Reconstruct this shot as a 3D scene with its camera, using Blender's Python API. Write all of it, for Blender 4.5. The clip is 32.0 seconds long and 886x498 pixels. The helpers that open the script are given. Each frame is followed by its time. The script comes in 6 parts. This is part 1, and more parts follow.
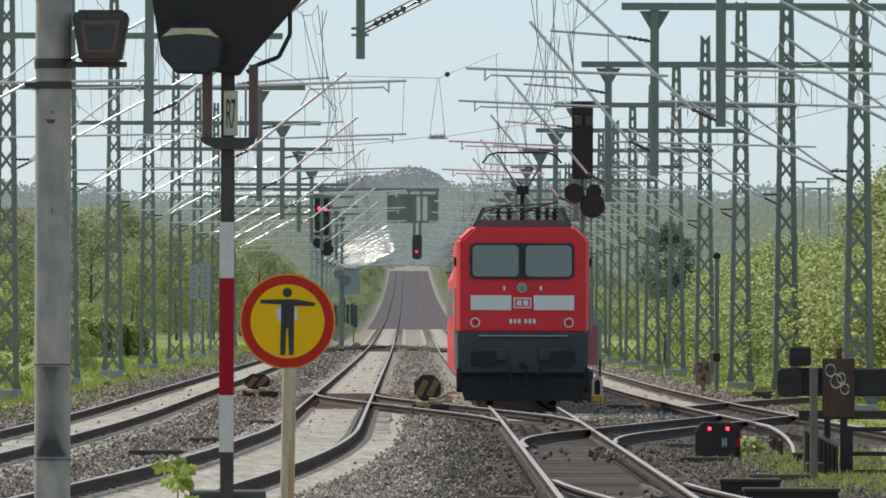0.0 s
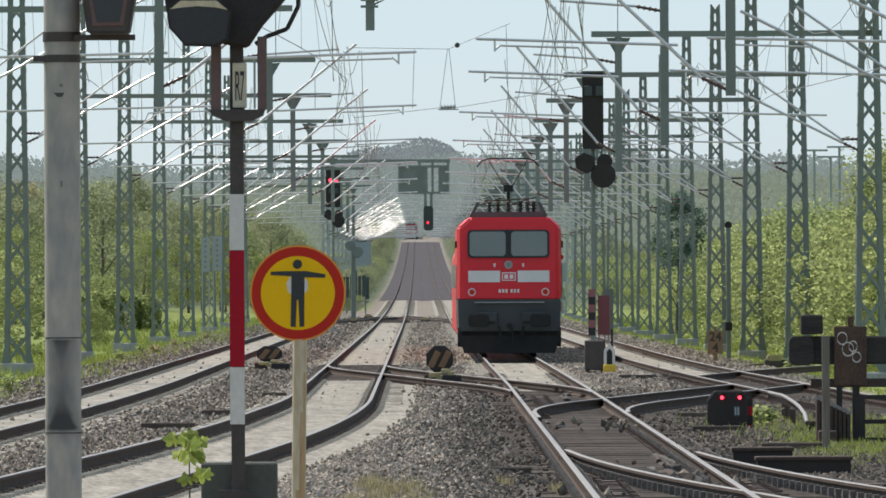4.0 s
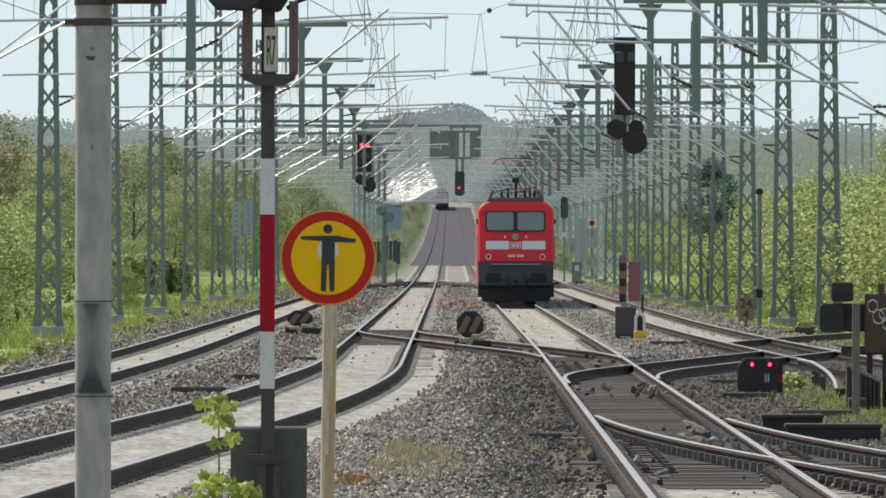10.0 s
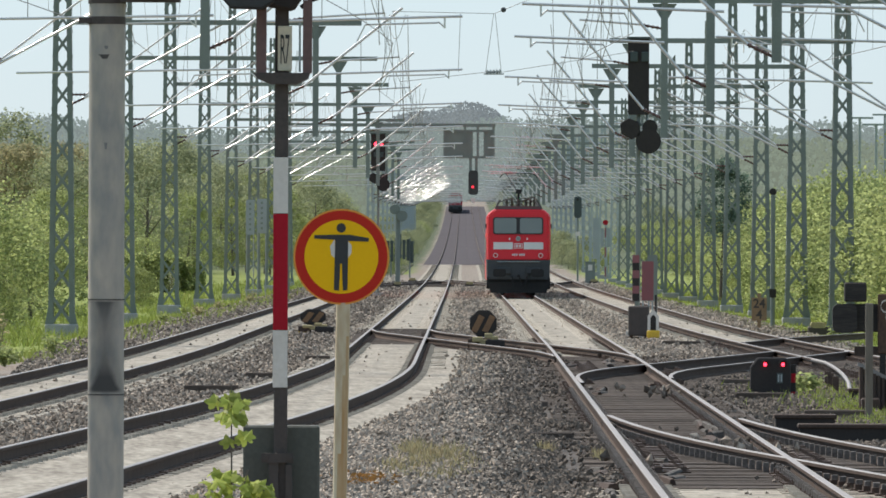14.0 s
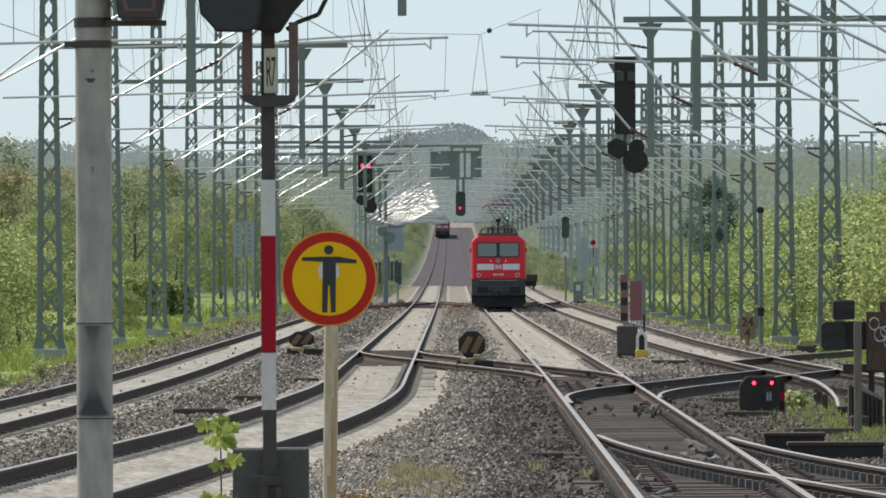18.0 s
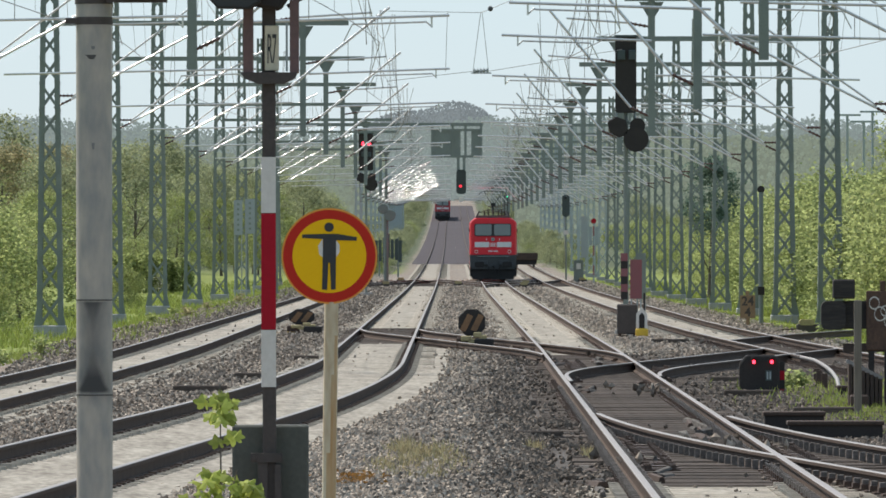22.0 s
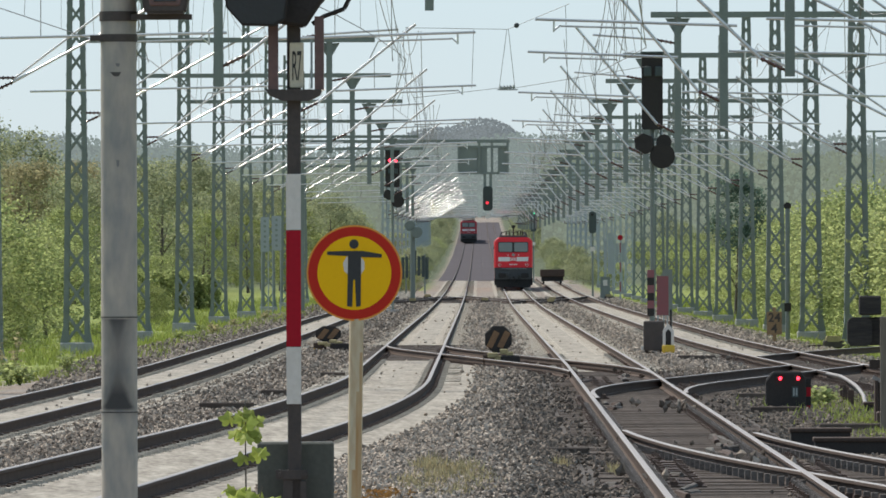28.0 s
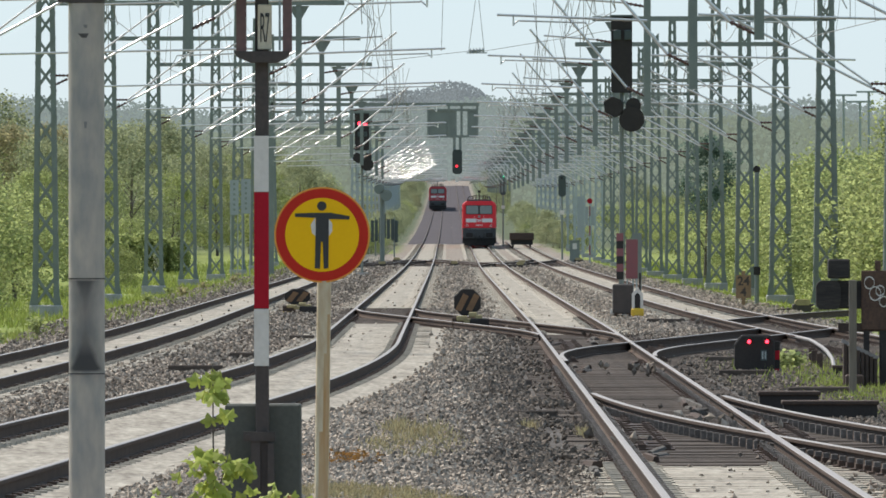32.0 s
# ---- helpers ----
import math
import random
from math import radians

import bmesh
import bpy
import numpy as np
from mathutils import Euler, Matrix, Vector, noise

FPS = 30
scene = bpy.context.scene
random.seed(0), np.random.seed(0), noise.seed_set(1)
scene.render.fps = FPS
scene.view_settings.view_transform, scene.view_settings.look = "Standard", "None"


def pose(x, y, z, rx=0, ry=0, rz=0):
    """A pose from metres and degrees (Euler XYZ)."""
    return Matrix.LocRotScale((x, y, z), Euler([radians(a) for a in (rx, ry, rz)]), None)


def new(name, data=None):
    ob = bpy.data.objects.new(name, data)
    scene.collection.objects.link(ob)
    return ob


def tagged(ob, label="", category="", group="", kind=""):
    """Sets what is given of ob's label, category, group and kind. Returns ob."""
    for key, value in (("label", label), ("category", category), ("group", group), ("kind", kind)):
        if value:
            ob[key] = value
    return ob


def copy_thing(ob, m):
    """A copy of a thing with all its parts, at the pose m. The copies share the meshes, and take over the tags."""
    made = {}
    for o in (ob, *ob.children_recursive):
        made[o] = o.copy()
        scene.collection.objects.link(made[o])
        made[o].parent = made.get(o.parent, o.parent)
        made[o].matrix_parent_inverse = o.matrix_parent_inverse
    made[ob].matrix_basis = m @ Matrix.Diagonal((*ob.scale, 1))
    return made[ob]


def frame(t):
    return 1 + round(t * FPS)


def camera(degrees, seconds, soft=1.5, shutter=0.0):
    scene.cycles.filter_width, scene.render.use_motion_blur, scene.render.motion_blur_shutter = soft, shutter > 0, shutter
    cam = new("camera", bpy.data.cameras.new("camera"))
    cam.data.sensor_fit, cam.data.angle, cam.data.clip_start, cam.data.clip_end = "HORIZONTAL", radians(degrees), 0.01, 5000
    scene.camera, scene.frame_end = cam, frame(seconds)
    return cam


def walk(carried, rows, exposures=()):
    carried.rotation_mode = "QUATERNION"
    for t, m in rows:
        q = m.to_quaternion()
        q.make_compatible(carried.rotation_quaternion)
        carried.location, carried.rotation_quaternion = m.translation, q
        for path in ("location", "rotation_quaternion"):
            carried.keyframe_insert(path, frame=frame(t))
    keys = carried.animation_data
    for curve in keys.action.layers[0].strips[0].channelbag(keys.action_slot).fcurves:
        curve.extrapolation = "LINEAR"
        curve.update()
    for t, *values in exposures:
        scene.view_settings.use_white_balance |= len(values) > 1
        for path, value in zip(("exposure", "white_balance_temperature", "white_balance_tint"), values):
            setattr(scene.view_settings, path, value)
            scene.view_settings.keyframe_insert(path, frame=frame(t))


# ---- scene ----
# the lens sees about five degrees; the camera is held by hand at a platform's end
cam = camera(2 * math.degrees(math.atan(784 / 17300)), 32.0, soft=1.65)
walk(cam, [
    (0.0, pose(-0.0128, 0, 1.9794, 90.4011, -0.1556, -0.2152)),
    (0.5, pose(-0.0109, 0, 1.9786, 90.4131, -0.2690, -0.2037)),
    (1.0, pose(-0.0107, 0, 1.9780, 90.4088, -0.2748, -0.2035)),
    (1.5, pose(-0.0079, 0, 1.9763, 90.3830, -0.0843, -0.1868)),
    (2.0, pose(-0.0058, 0, 1.9754, 90.3169, 0.0975, -0.1692)),
    (2.5, pose(-0.0053, 0, 1.9798, 90.2821, 0.1185, -0.1553)),
    (3.0, pose(-0.0069, 0, 1.9787, 90.2584, 0.1605, -0.1678)),
    (3.5, pose(-0.0035, 0, 1.9766, 90.2328, 0.2961, -0.1593)),
    (5.5, pose(-0.0068, 0, 1.9805, 90.2307, -0.0181, -0.0125)),
    (6.0, pose(-0.0036, 0, 1.9801, 90.2443, -0.0339, 0.0185)),
    (6.5, pose(-0.0039, 0, 1.9769, 90.2407, 0.0133, 0.0564)),
    (7.0, pose(0.0019, 0, 1.9800, 90.1973, 0.0905, 0.0801)),
    (7.5, pose(0.0006, 0, 1.9802, 89.9221, 0.0308, 0.0815)),
    (8.0, pose(-0.0016, 0, 1.9755, 89.8355, 0.0711, 0.0634)),
    (8.5, pose(-0.0015, 0, 1.9779, 89.8295, -0.0163, 0.0411)),
    (9.0, pose(0.0003, 0, 1.9803, 89.8473, -0.0271, 0.0430)),
    (9.5, pose(0.0010, 0, 1.9801, 89.9030, 0.0456, 0.0252)),
    (10.0, pose(-0.0009, 0, 1.9779, 90.0280, -0.0489, 0.0365)),
    (10.5, pose(-0.0034, 0, 1.9784, 90.1590, -0.0321, 0.0331)),
    (11.0, pose(-0.0054, 0, 1.9803, 90.2650, -0.0704, 0.0253)),
    (11.5, pose(-0.0037, 0, 1.9800, 90.2834, -0.1855, 0.0274)),
    (12.0, pose(-0.0024, 0, 1.9810, 90.2920, -0.2400, 0.0337)),
    (12.5, pose(-0.0035, 0, 1.9779, 90.2982, -0.1731, 0.0556)),
    (13.0, pose(-0.0016, 0, 1.9795, 90.2433, -0.1379, 0.0760)),
    (13.5, pose(-0.0010, 0, 1.9796, 90.0604, -0.1917, 0.1067)),
    (14.0, pose(0.0005, 0, 1.9793, 90.0221, -0.2184, 0.1155)),
    (14.5, pose(-0.0021, 0, 1.9770, 90.0483, -0.2532, 0.1620)),
    (16.5, pose(0.0012, 0, 1.9783, 90.1817, -0.0923, 0.1412)),
    (17.0, pose(0.0031, 0, 1.9753, 90.1652, 0.0735, 0.0899)),
    (17.5, pose(0.0036, 0, 1.9755, 90.1545, 0.2208, 0.0679)),
    (18.0, pose(0.0010, 0, 1.9777, 90.1469, 0.2761, 0.0447)),
    (18.5, pose(0.0034, 0, 1.9737, 90.1206, 0.2402, 0.0422)),
    (19.0, pose(0.0019, 0, 1.9779, 90.0917, 0.2909, 0.0124)),
    (19.5, pose(0.0030, 0, 1.9786, 90.0717, 0.2428, -0.0165)),
    (20.0, pose(0.0019, 0, 1.9781, 90.0631, 0.1968, -0.0305)),
    (20.5, pose(0.0015, 0, 1.9750, 90.0507, 0.1721, -0.0211)),
    (21.0, pose(0.0035, 0, 1.9762, 90.0224, 0.0681, 0.0163)),
    (21.5, pose(0.0031, 0, 1.9755, 90.0133, 0.1106, 0.0573)),
    (22.0, pose(0.0019, 0, 1.9757, 90.0185, 0.0888, 0.0468)),
    (22.5, pose(0.0024, 0, 1.9765, 90.0230, 0.0640, 0.0534)),
    (23.0, pose(0.0036, 0, 1.9740, 90.0216, 0.1644, 0.0481)),
    (23.5, pose(0.0034, 0, 1.9772, 90.0026, 0.2237, 0.0293)),
    (24.0, pose(0.0048, 0, 1.9745, 89.9752, 0.2848, 0.0197)),
    (24.5, pose(0.0034, 0, 1.9747, 89.9676, 0.2245, 0.0168)),
    (26.5, pose(0.0053, 0, 1.9730, 90.0243, 0.3307, 0.0553)),
    (27.0, pose(0.0085, 0, 1.9754, 90.0329, 0.0894, 0.0777)),
    (27.5, pose(0.0067, 0, 1.9725, 90.0816, 0.0657, 0.1415)),
    (28.0, pose(0.0115, 0, 1.9764, 90.1168, 0.1440, 0.2042)),
    (28.5, pose(0.0136, 0, 1.9722, 90.1159, 0.2487, 0.2437)),
    (29.0, pose(0.0143, 0, 1.9733, 90.1040, 0.1380, 0.2442)),
    (29.5, pose(0.0130, 0, 1.9722, 90.0795, 0.0154, 0.2237)),
    (30.0, pose(0.0164, 0, 1.9713, 90.0340, 0.1234, 0.1898)),
    (30.5, pose(0.0191, 0, 1.9720, 89.9435, 0.0606, 0.1346)),
    (31.0, pose(0.0188, 0, 1.9734, 89.9093, -0.0160, 0.0884)),
    (31.5, pose(0.0208, 0, 1.9721, 89.8885, 0.0771, 0.0505)),
    (32.0, pose(0.0208, 0, 1.9695, 89.9017, 0.0728, 0.0259)),
], [(0, 0.29), (2.0, 0.37), (4.0, 0.34), (6.0, 0.33), (7.0, 0.39), (8.0, 0.50), (9.0, 0.49), (10.0, 0.42), (11.5, 0.31), (13.0, 0.32), (14.0, 0.40), (17.0, 0.33), (20.0, 0.38), (25.0, 0.38), (28.0, 0.33), (30.0, 0.37), (32.0, 0.44)])

# ---- light ----
SUN_ELEVATION, SUN_AZIMUTH = radians(50), radians(-39.7)   # azimuth from the line of the rails, to the left
sky_world = bpy.data.worlds.new("sky")
scene.world = sky_world
sky_world.use_nodes = True
wn, wl = sky_world.node_tree.nodes, sky_world.node_tree.links
sky = wn.new("ShaderNodeTexSky")
sky.sky_type, sky.sun_disc = "NISHITA", False
sky.sun_elevation, sky.sun_rotation = SUN_ELEVATION, SUN_AZIMUTH
sky.air_density, sky.dust_density, sky.ozone_density = 1.0, 0.3, 1.5
haze = wn.new("ShaderNodeMix")          # thin even veil of high cloud over the clear sky
haze.data_type = "RGBA"
haze.inputs[0].default_value = 0.62
haze.inputs[7].default_value = (5.25, 7.2, 9.15, 1)
wl.new(sky.outputs[0], haze.inputs[6])
wl.new(haze.outputs[2], wn["Background"].inputs[0])
wn["Background"].inputs[1].default_value = 0.0825
sun = new("sun", bpy.data.lights.new("sun", "SUN"))
sun.data.energy, sun.data.angle, sun.data.color = 4.65, radians(0.8), (1.0, 0.93, 0.85)
toward = Vector((math.sin(SUN_AZIMUTH) * math.cos(SUN_ELEVATION), math.cos(SUN_AZIMUTH) * math.cos(SUN_ELEVATION), math.sin(SUN_ELEVATION)))
sun.rotation_euler = toward.to_track_quat("Z", "Y").to_euler()
sun.location = (-40, 40, 60)


# ---- materials ----
def material(name, color, rough=0.7, metal=0.0, second=None, scale=3.0, amount=0.5, grain=40.0, bump=0.15, coat=0.0,
             vary=0.0, island=0.0, stretch=(1, 1, 1), glow=None, thin=0.0, spec=0.5):
    """A surface of two colours mixed by coarse and fine noise, with fine relief."""
    m = bpy.data.materials.new(name)
    m.use_nodes = True
    n, l = m.node_tree.nodes, m.node_tree.links
    b = n["Principled BSDF"]
    b.inputs["Roughness"].default_value, b.inputs["Metallic"].default_value = rough, metal
    b.inputs["Specular IOR Level"].default_value = spec
    b.inputs["Coat Weight"].default_value = coat
    co = n.new("ShaderNodeTexCoord")
    mp = n.new("ShaderNodeMapping")
    mp.inputs["Scale"].default_value = stretch
    l.new(co.outputs["Object"], mp.inputs["Vector"])
    big, fine = n.new("ShaderNodeTexNoise"), n.new("ShaderNodeTexNoise")
    for tex, s in ((big, scale), (fine, grain)):
        tex.inputs["Scale"].default_value, tex.inputs["Detail"].default_value = s, 5.0
        l.new(mp.outputs[0], tex.inputs["Vector"])
    both = n.new("ShaderNodeMath")
    both.operation = "MULTIPLY_ADD"
    both.inputs[1].default_value = 0.55
    l.new(fine.outputs["Fac"], both.inputs[0])
    half = n.new("ShaderNodeMath")
    half.operation = "MULTIPLY"
    half.inputs[1].default_value = 0.45
    l.new(big.outputs["Fac"], half.inputs[0])
    l.new(half.outputs[0], both.inputs[2])
    ramp = n.new("ShaderNodeMapRange")
    ramp.inputs[1].default_value, ramp.inputs[2].default_value = 0.36, 0.64
    ramp.inputs[3].default_value, ramp.inputs[4].default_value = 0.0, amount
    l.new(both.outputs[0], ramp.inputs[0])
    mix = n.new("ShaderNodeMix")
    mix.data_type = "RGBA"
    mix.inputs[6].default_value = (*color, 1)
    mix.inputs[7].default_value = (*(second or [c * 0.6 for c in color]), 1)
    l.new(ramp.outputs[0], mix.inputs[0])
    out = mix.outputs[2]
    if vary or island:
        hsv = n.new("ShaderNodeHueSaturation")
        src = n.new("ShaderNodeNewGeometry") if island else n.new("ShaderNodeObjectInfo")
        rng = n.new("ShaderNodeMapRange")
        rng.inputs[3].default_value, rng.inputs[4].default_value = 1 - (vary or island), 1 + (vary or island)
        l.new(src.outputs["Random Per Island" if island else "Random"], rng.inputs[0])
        l.new(rng.outputs[0], hsv.inputs["Value"])
        l.new(out, hsv.inputs["Color"])
        out = hsv.outputs[0]
    l.new(out, b.inputs["Base Color"])
    if bump:
        bp = n.new("ShaderNodeBump")
        bp.inputs["Strength"].default_value, bp.inputs["Distance"].default_value = bump, 0.01
        l.new(fine.outputs["Fac"], bp.inputs["Height"])
        l.new(bp.outputs[0], b.inputs["Normal"])
    if glow:
        b.inputs["Emission Color"].default_value = (*glow[:3], 1)
        b.inputs["Emission Strength"].default_value = glow[3]
    if thin:
        tr = n.new("ShaderNodeBsdfTranslucent")
        l.new(out, tr.inputs["Color"])
        ms = n.new("ShaderNodeMixShader")
        ms.inputs[0].default_value = thin
        l.new(b.outputs[0], ms.inputs[1])
        l.new(tr.outputs[0], ms.inputs[2])
        l.new(ms.outputs[0], n["Material Output"].inputs["Surface"])
    return m


RAIL_TOP = material("rail_running_surface", (0.27, 0.25, 0.235), 0.62, 0.25, (0.17, 0.15, 0.138), 5, 0.8)
RAIL_SIDE = material("rail_rust", (0.10, 0.071, 0.055), 0.9, 0.0, (0.055, 0.04, 0.032), 3, 0.8, spec=0.12)
CONCRETE_SLEEPER = material("sleeper_concrete", (0.40, 0.36, 0.295), 0.9, 0, (0.25, 0.215, 0.17), 1.2, 0.8, 30, 0.3, vary=0.16, spec=0.12)
WOOD_SLEEPER = material("sleeper_tarred_wood", (0.06, 0.048, 0.04), 0.85, 0, (0.125, 0.10, 0.082), 2, 0.8, 25, 0.5, vary=0.25, stretch=(0.3, 3, 3), spec=0.12)
STONE = material("ballast_stone", (0.375, 0.32, 0.26), 0.95, 0, (0.235, 0.18, 0.135), 5, 0.8, 30, 0.3, island=0.5, spec=0.12)
STONE_DARK = material("ballast_stone_oily", (0.19, 0.155, 0.125), 0.95, 0, (0.085, 0.07, 0.057), 5, 0.8, 30, 0.3, island=0.5, spec=0.12)
IRON = material("fastening_iron", (0.07, 0.055, 0.048), 0.7, 0.4, (0.12, 0.07, 0.045), 5, 0.8)
GALV = material("galvanised_steel_green", (0.20, 0.225, 0.198), 0.65, 0.1, (0.14, 0.16, 0.14), 1.5, 0.7)
GALV_GREY = material("galvanised_steel_grey", (0.33, 0.36, 0.35), 0.55, 0.2, (0.25, 0.275, 0.27), 1.5, 0.7)
TUBE = material("aluminium_tube", (0.66, 0.64, 0.61), 0.28, 0.65, (0.46, 0.45, 0.43), 3, 0.6, bump=0)
WIRE = material("copper_wire_weathered", (0.20, 0.19, 0.17), 0.45, 0.6, (0.14, 0.13, 0.12), 3, 0.5, bump=0)
INSULATOR = material("insulator_brown_glaze", (0.10, 0.05, 0.04), 0.25, 0, (0.07, 0.035, 0.03), 4, 0.5)
PEDESTAL = material("footing_concrete", (0.40, 0.39, 0.36), 0.9, 0, (0.28, 0.27, 0.25), 2, 0.8, 25, 0.4)
BLACK_PAINT = material("signal_black_paint", (0.036, 0.032, 0.03), 0.7, 0, (0.056, 0.049, 0.045), 4, 0.6, spec=0.08)
MAST_BROWN = material("mast_dark_brown_paint", (0.065, 0.055, 0.05), 0.6, 0.1, (0.10, 0.08, 0.07), 6, 0.7, spec=0.2)
SIGN_YELLOW = material("sign_yellow", (0.86, 0.48, 0.008), 0.5, 0, (0.80, 0.42, 0.008), 2, 0.5, 60, 0.03, spec=0.1)
SIGN_RED = material("sign_red", (0.50, 0.030, 0.018), 0.5, 0, (0.42, 0.026, 0.016), 2, 0.5, 60, 0.03, spec=0.1)
SIGN_EDGE = material("sign_rim_orange", (0.75, 0.30, 0.03), 0.5, 0, (0.6, 0.25, 0.03), 2, 0.5)
SIGN_BLACK = material("sign_black", (0.02, 0.02, 0.02), 0.5, 0, (0.03, 0.03, 0.03), 2, 0.5)
PLATE_WHITE = material("plate_white_enamel", (0.66, 0.61, 0.55), 0.45, 0, (0.52, 0.47, 0.41), 3, 0.6, 40, 0.05)
PLATE_CREAM = material("plate_cream_enamel", (0.66, 0.58, 0.43), 0.5, 0, (0.5, 0.42, 0.30), 6, 0.7, 40, 0.05)
PLATE_RED = material("plate_red_enamel", (0.38, 0.012, 0.024), 0.6, 0, (0.30, 0.010, 0.02), 3, 0.6, 40, 0.05, spec=0.12)
CREAM_POST = material("post_cream_paint", (0.60, 0.52, 0.36), 0.6, 0, (0.36, 0.21, 0.10), 4, 0.75, 25, 0.15, stretch=(1, 1, 0.3))
POST_RUST = material("post_rust_streak", (0.42, 0.24, 0.10), 0.8, 0, (0.52, 0.40, 0.24), 9, 1.0, 40, 0.2, stretch=(1, 1, 0.12))
GREY_POLE = material("pole_grey_paint", (0.44, 0.375, 0.305), 0.6, 0, (0.25, 0.24, 0.22), 3, 1.0, 18, 0.15, stretch=(1, 1, 0.4))
POLE_STAIN = material("pole_dark_stain", (0.05, 0.044, 0.04), 0.85, 0, (0.095, 0.085, 0.078), 14, 1.0, 60, 0.2, stretch=(1, 1, 0.3))
POLE_GRIME = material("pole_grime", (0.22, 0.21, 0.20), 0.8, 0, (0.13, 0.125, 0.12), 10, 1.0, 50, 0.2, stretch=(1, 1, 0.25))
BOX_GREEN = material("cabinet_grey_green", (0.108, 0.108, 0.09), 0.75, 0, (0.074, 0.074, 0.062), 2, 0.7, spec=0.2)
RED_LAMP = material("red_lamp_lens", (0.5, 0.02, 0.02), 0.3, glow=(1.0, 0.03, 0.06, 5.0))
RED_LAMP_DIM = material("red_lamp_lens_dim", (0.35, 0.02, 0.02), 0.3, glow=(1.0, 0.03, 0.06, 1.2))
GREEN_LAMP = material("green_lamp_lens", (0.02, 0.4, 0.2), 0.3, glow=(0.05, 1.0, 0.45, 1.6))
LAMP_DARK = material("unlit_lamp_lens", (0.02, 0.02, 0.022), 0.15, bump=0)
LOCO_RED = material("locomotive_red_paint", (0.68, 0.018, 0.028), 0.4, 0, (0.58, 0.016, 0.025), 1.5, 0.5, 40, 0.02, coat=0.1, spec=0.3)
LOCO_GREY = material("locomotive_underframe_grey", (0.075, 0.08, 0.082), 0.7, 0, (0.05, 0.05, 0.05), 2, 0.7, spec=0.2)
LOCO_BLACK = material("running_gear_black", (0.022, 0.021, 0.021), 0.75, 0, (0.04, 0.037, 0.034), 3, 0.7, spec=0.2)
LOCO_ROOF = material("roof_dark_grey", (0.10, 0.095, 0.09), 0.7, 0, (0.06, 0.055, 0.05), 2, 0.7)
LOCO_WHITE = material("stripe_light_grey", (0.68, 0.67, 0.65), 0.45, 0, (0.55, 0.54, 0.52), 2, 0.5)
WINDOW = material("cab_window_glass", (0.165, 0.185, 0.17), 0.3, 0, (0.23, 0.25, 0.235), 1, 0.5, bump=0)
RUBBER = material("rubber_seal", (0.03, 0.028, 0.028), 0.8)
HAZARD_YELLOW = material("lantern_yellow", (0.72, 0.45, 0.03), 0.5, 0, (0.5, 0.3, 0.03), 4, 0.7)
CASE_BROWN = material("case_red_brown", (0.17, 0.095, 0.085), 0.7, 0.1, (0.12, 0.075, 0.07), 5, 0.8)
RUSTY = material("rusty_steel", (0.085, 0.058, 0.045), 0.85, 0.1, (0.045, 0.035, 0.03), 3, 0.8, 30, 0.4, spec=0.2)
LEAF_BRIGHT = material("leaf_spring_green", (0.33, 0.365, 0.15), 0.6, 0, (0.24, 0.285, 0.105), 0.6, 0.8, 8, 0, island=0.4, thin=0.6, spec=0.12)
LEAF_MID = material("leaf_green", (0.25, 0.28, 0.105), 0.6, 0, (0.17, 0.20, 0.07), 0.5, 0.8, 8, 0, island=0.4, thin=0.55, spec=0.12)
# olive foliage of farther trees, paled in the colour for haze
LEAF_DULL = material("leaf_olive_hazed", (0.30, 0.32, 0.18), 0.7, 0, (0.23, 0.25, 0.145), 0.4, 0.8, 8, 0, island=0.35, thin=0.55, spec=0.12)
LEAF_RUSSET = material("leaf_young_brownish", (0.33, 0.28, 0.165), 0.7, 0, (0.27, 0.27, 0.14), 0.4, 0.8, 8, 0, island=0.35, thin=0.55, spec=0.12)
LEAF_DARK = material("leaf_conifer", (0.15, 0.21, 0.155), 0.7, 0, (0.09, 0.13, 0.095), 0.6, 0.8, 8, 0, island=0.4, thin=0.4, spec=0.12)
# far foliage glows faintly: distance haze put into colour and emission
LEAF_FAR = material("far_wood_haze_bluish", (0.16, 0.185, 0.125), 0.9, 0, (0.12, 0.14, 0.095), 0.05, 0.8, 1, 0, island=0.35, glow=(0.60, 0.68, 0.70, 0.25), spec=0.12)
LEAF_HAZE = material("far_wood_haze_olive", (0.20, 0.21, 0.13), 0.9, 0, (0.14, 0.155, 0.10), 0.05, 0.8, 1, 0, island=0.35, glow=(0.59, 0.66, 0.55, 0.21), spec=0.12)
LEAF_GREY = material("far_wood_haze_bare_grey", (0.22, 0.23, 0.225), 0.9, 0, (0.17, 0.18, 0.18), 0.05, 0.8, 1, 0, island=0.22, thin=0.3, glow=(0.58, 0.65, 0.68, 0.22), spec=0.12)
BED_PALE = material("track_bed_pale_dust", (0.36, 0.33, 0.275), 0.95, 0, (0.16, 0.14, 0.115), 3.0, 1.0, 14, 0.8, stretch=(1, 0.16, 1), spec=0.12)
BED_DARK = material("track_bed_oily", (0.05, 0.044, 0.04), 0.95, 0, (0.115, 0.10, 0.088), 0.8, 0.9, 12, 0.5, spec=0.12)
BED_FAR = material("track_bed_brown_grey", (0.098, 0.088, 0.092), 1.0, 0, (0.072, 0.065, 0.069), 0.1, 0.9, 2, 0.3, spec=0.02)
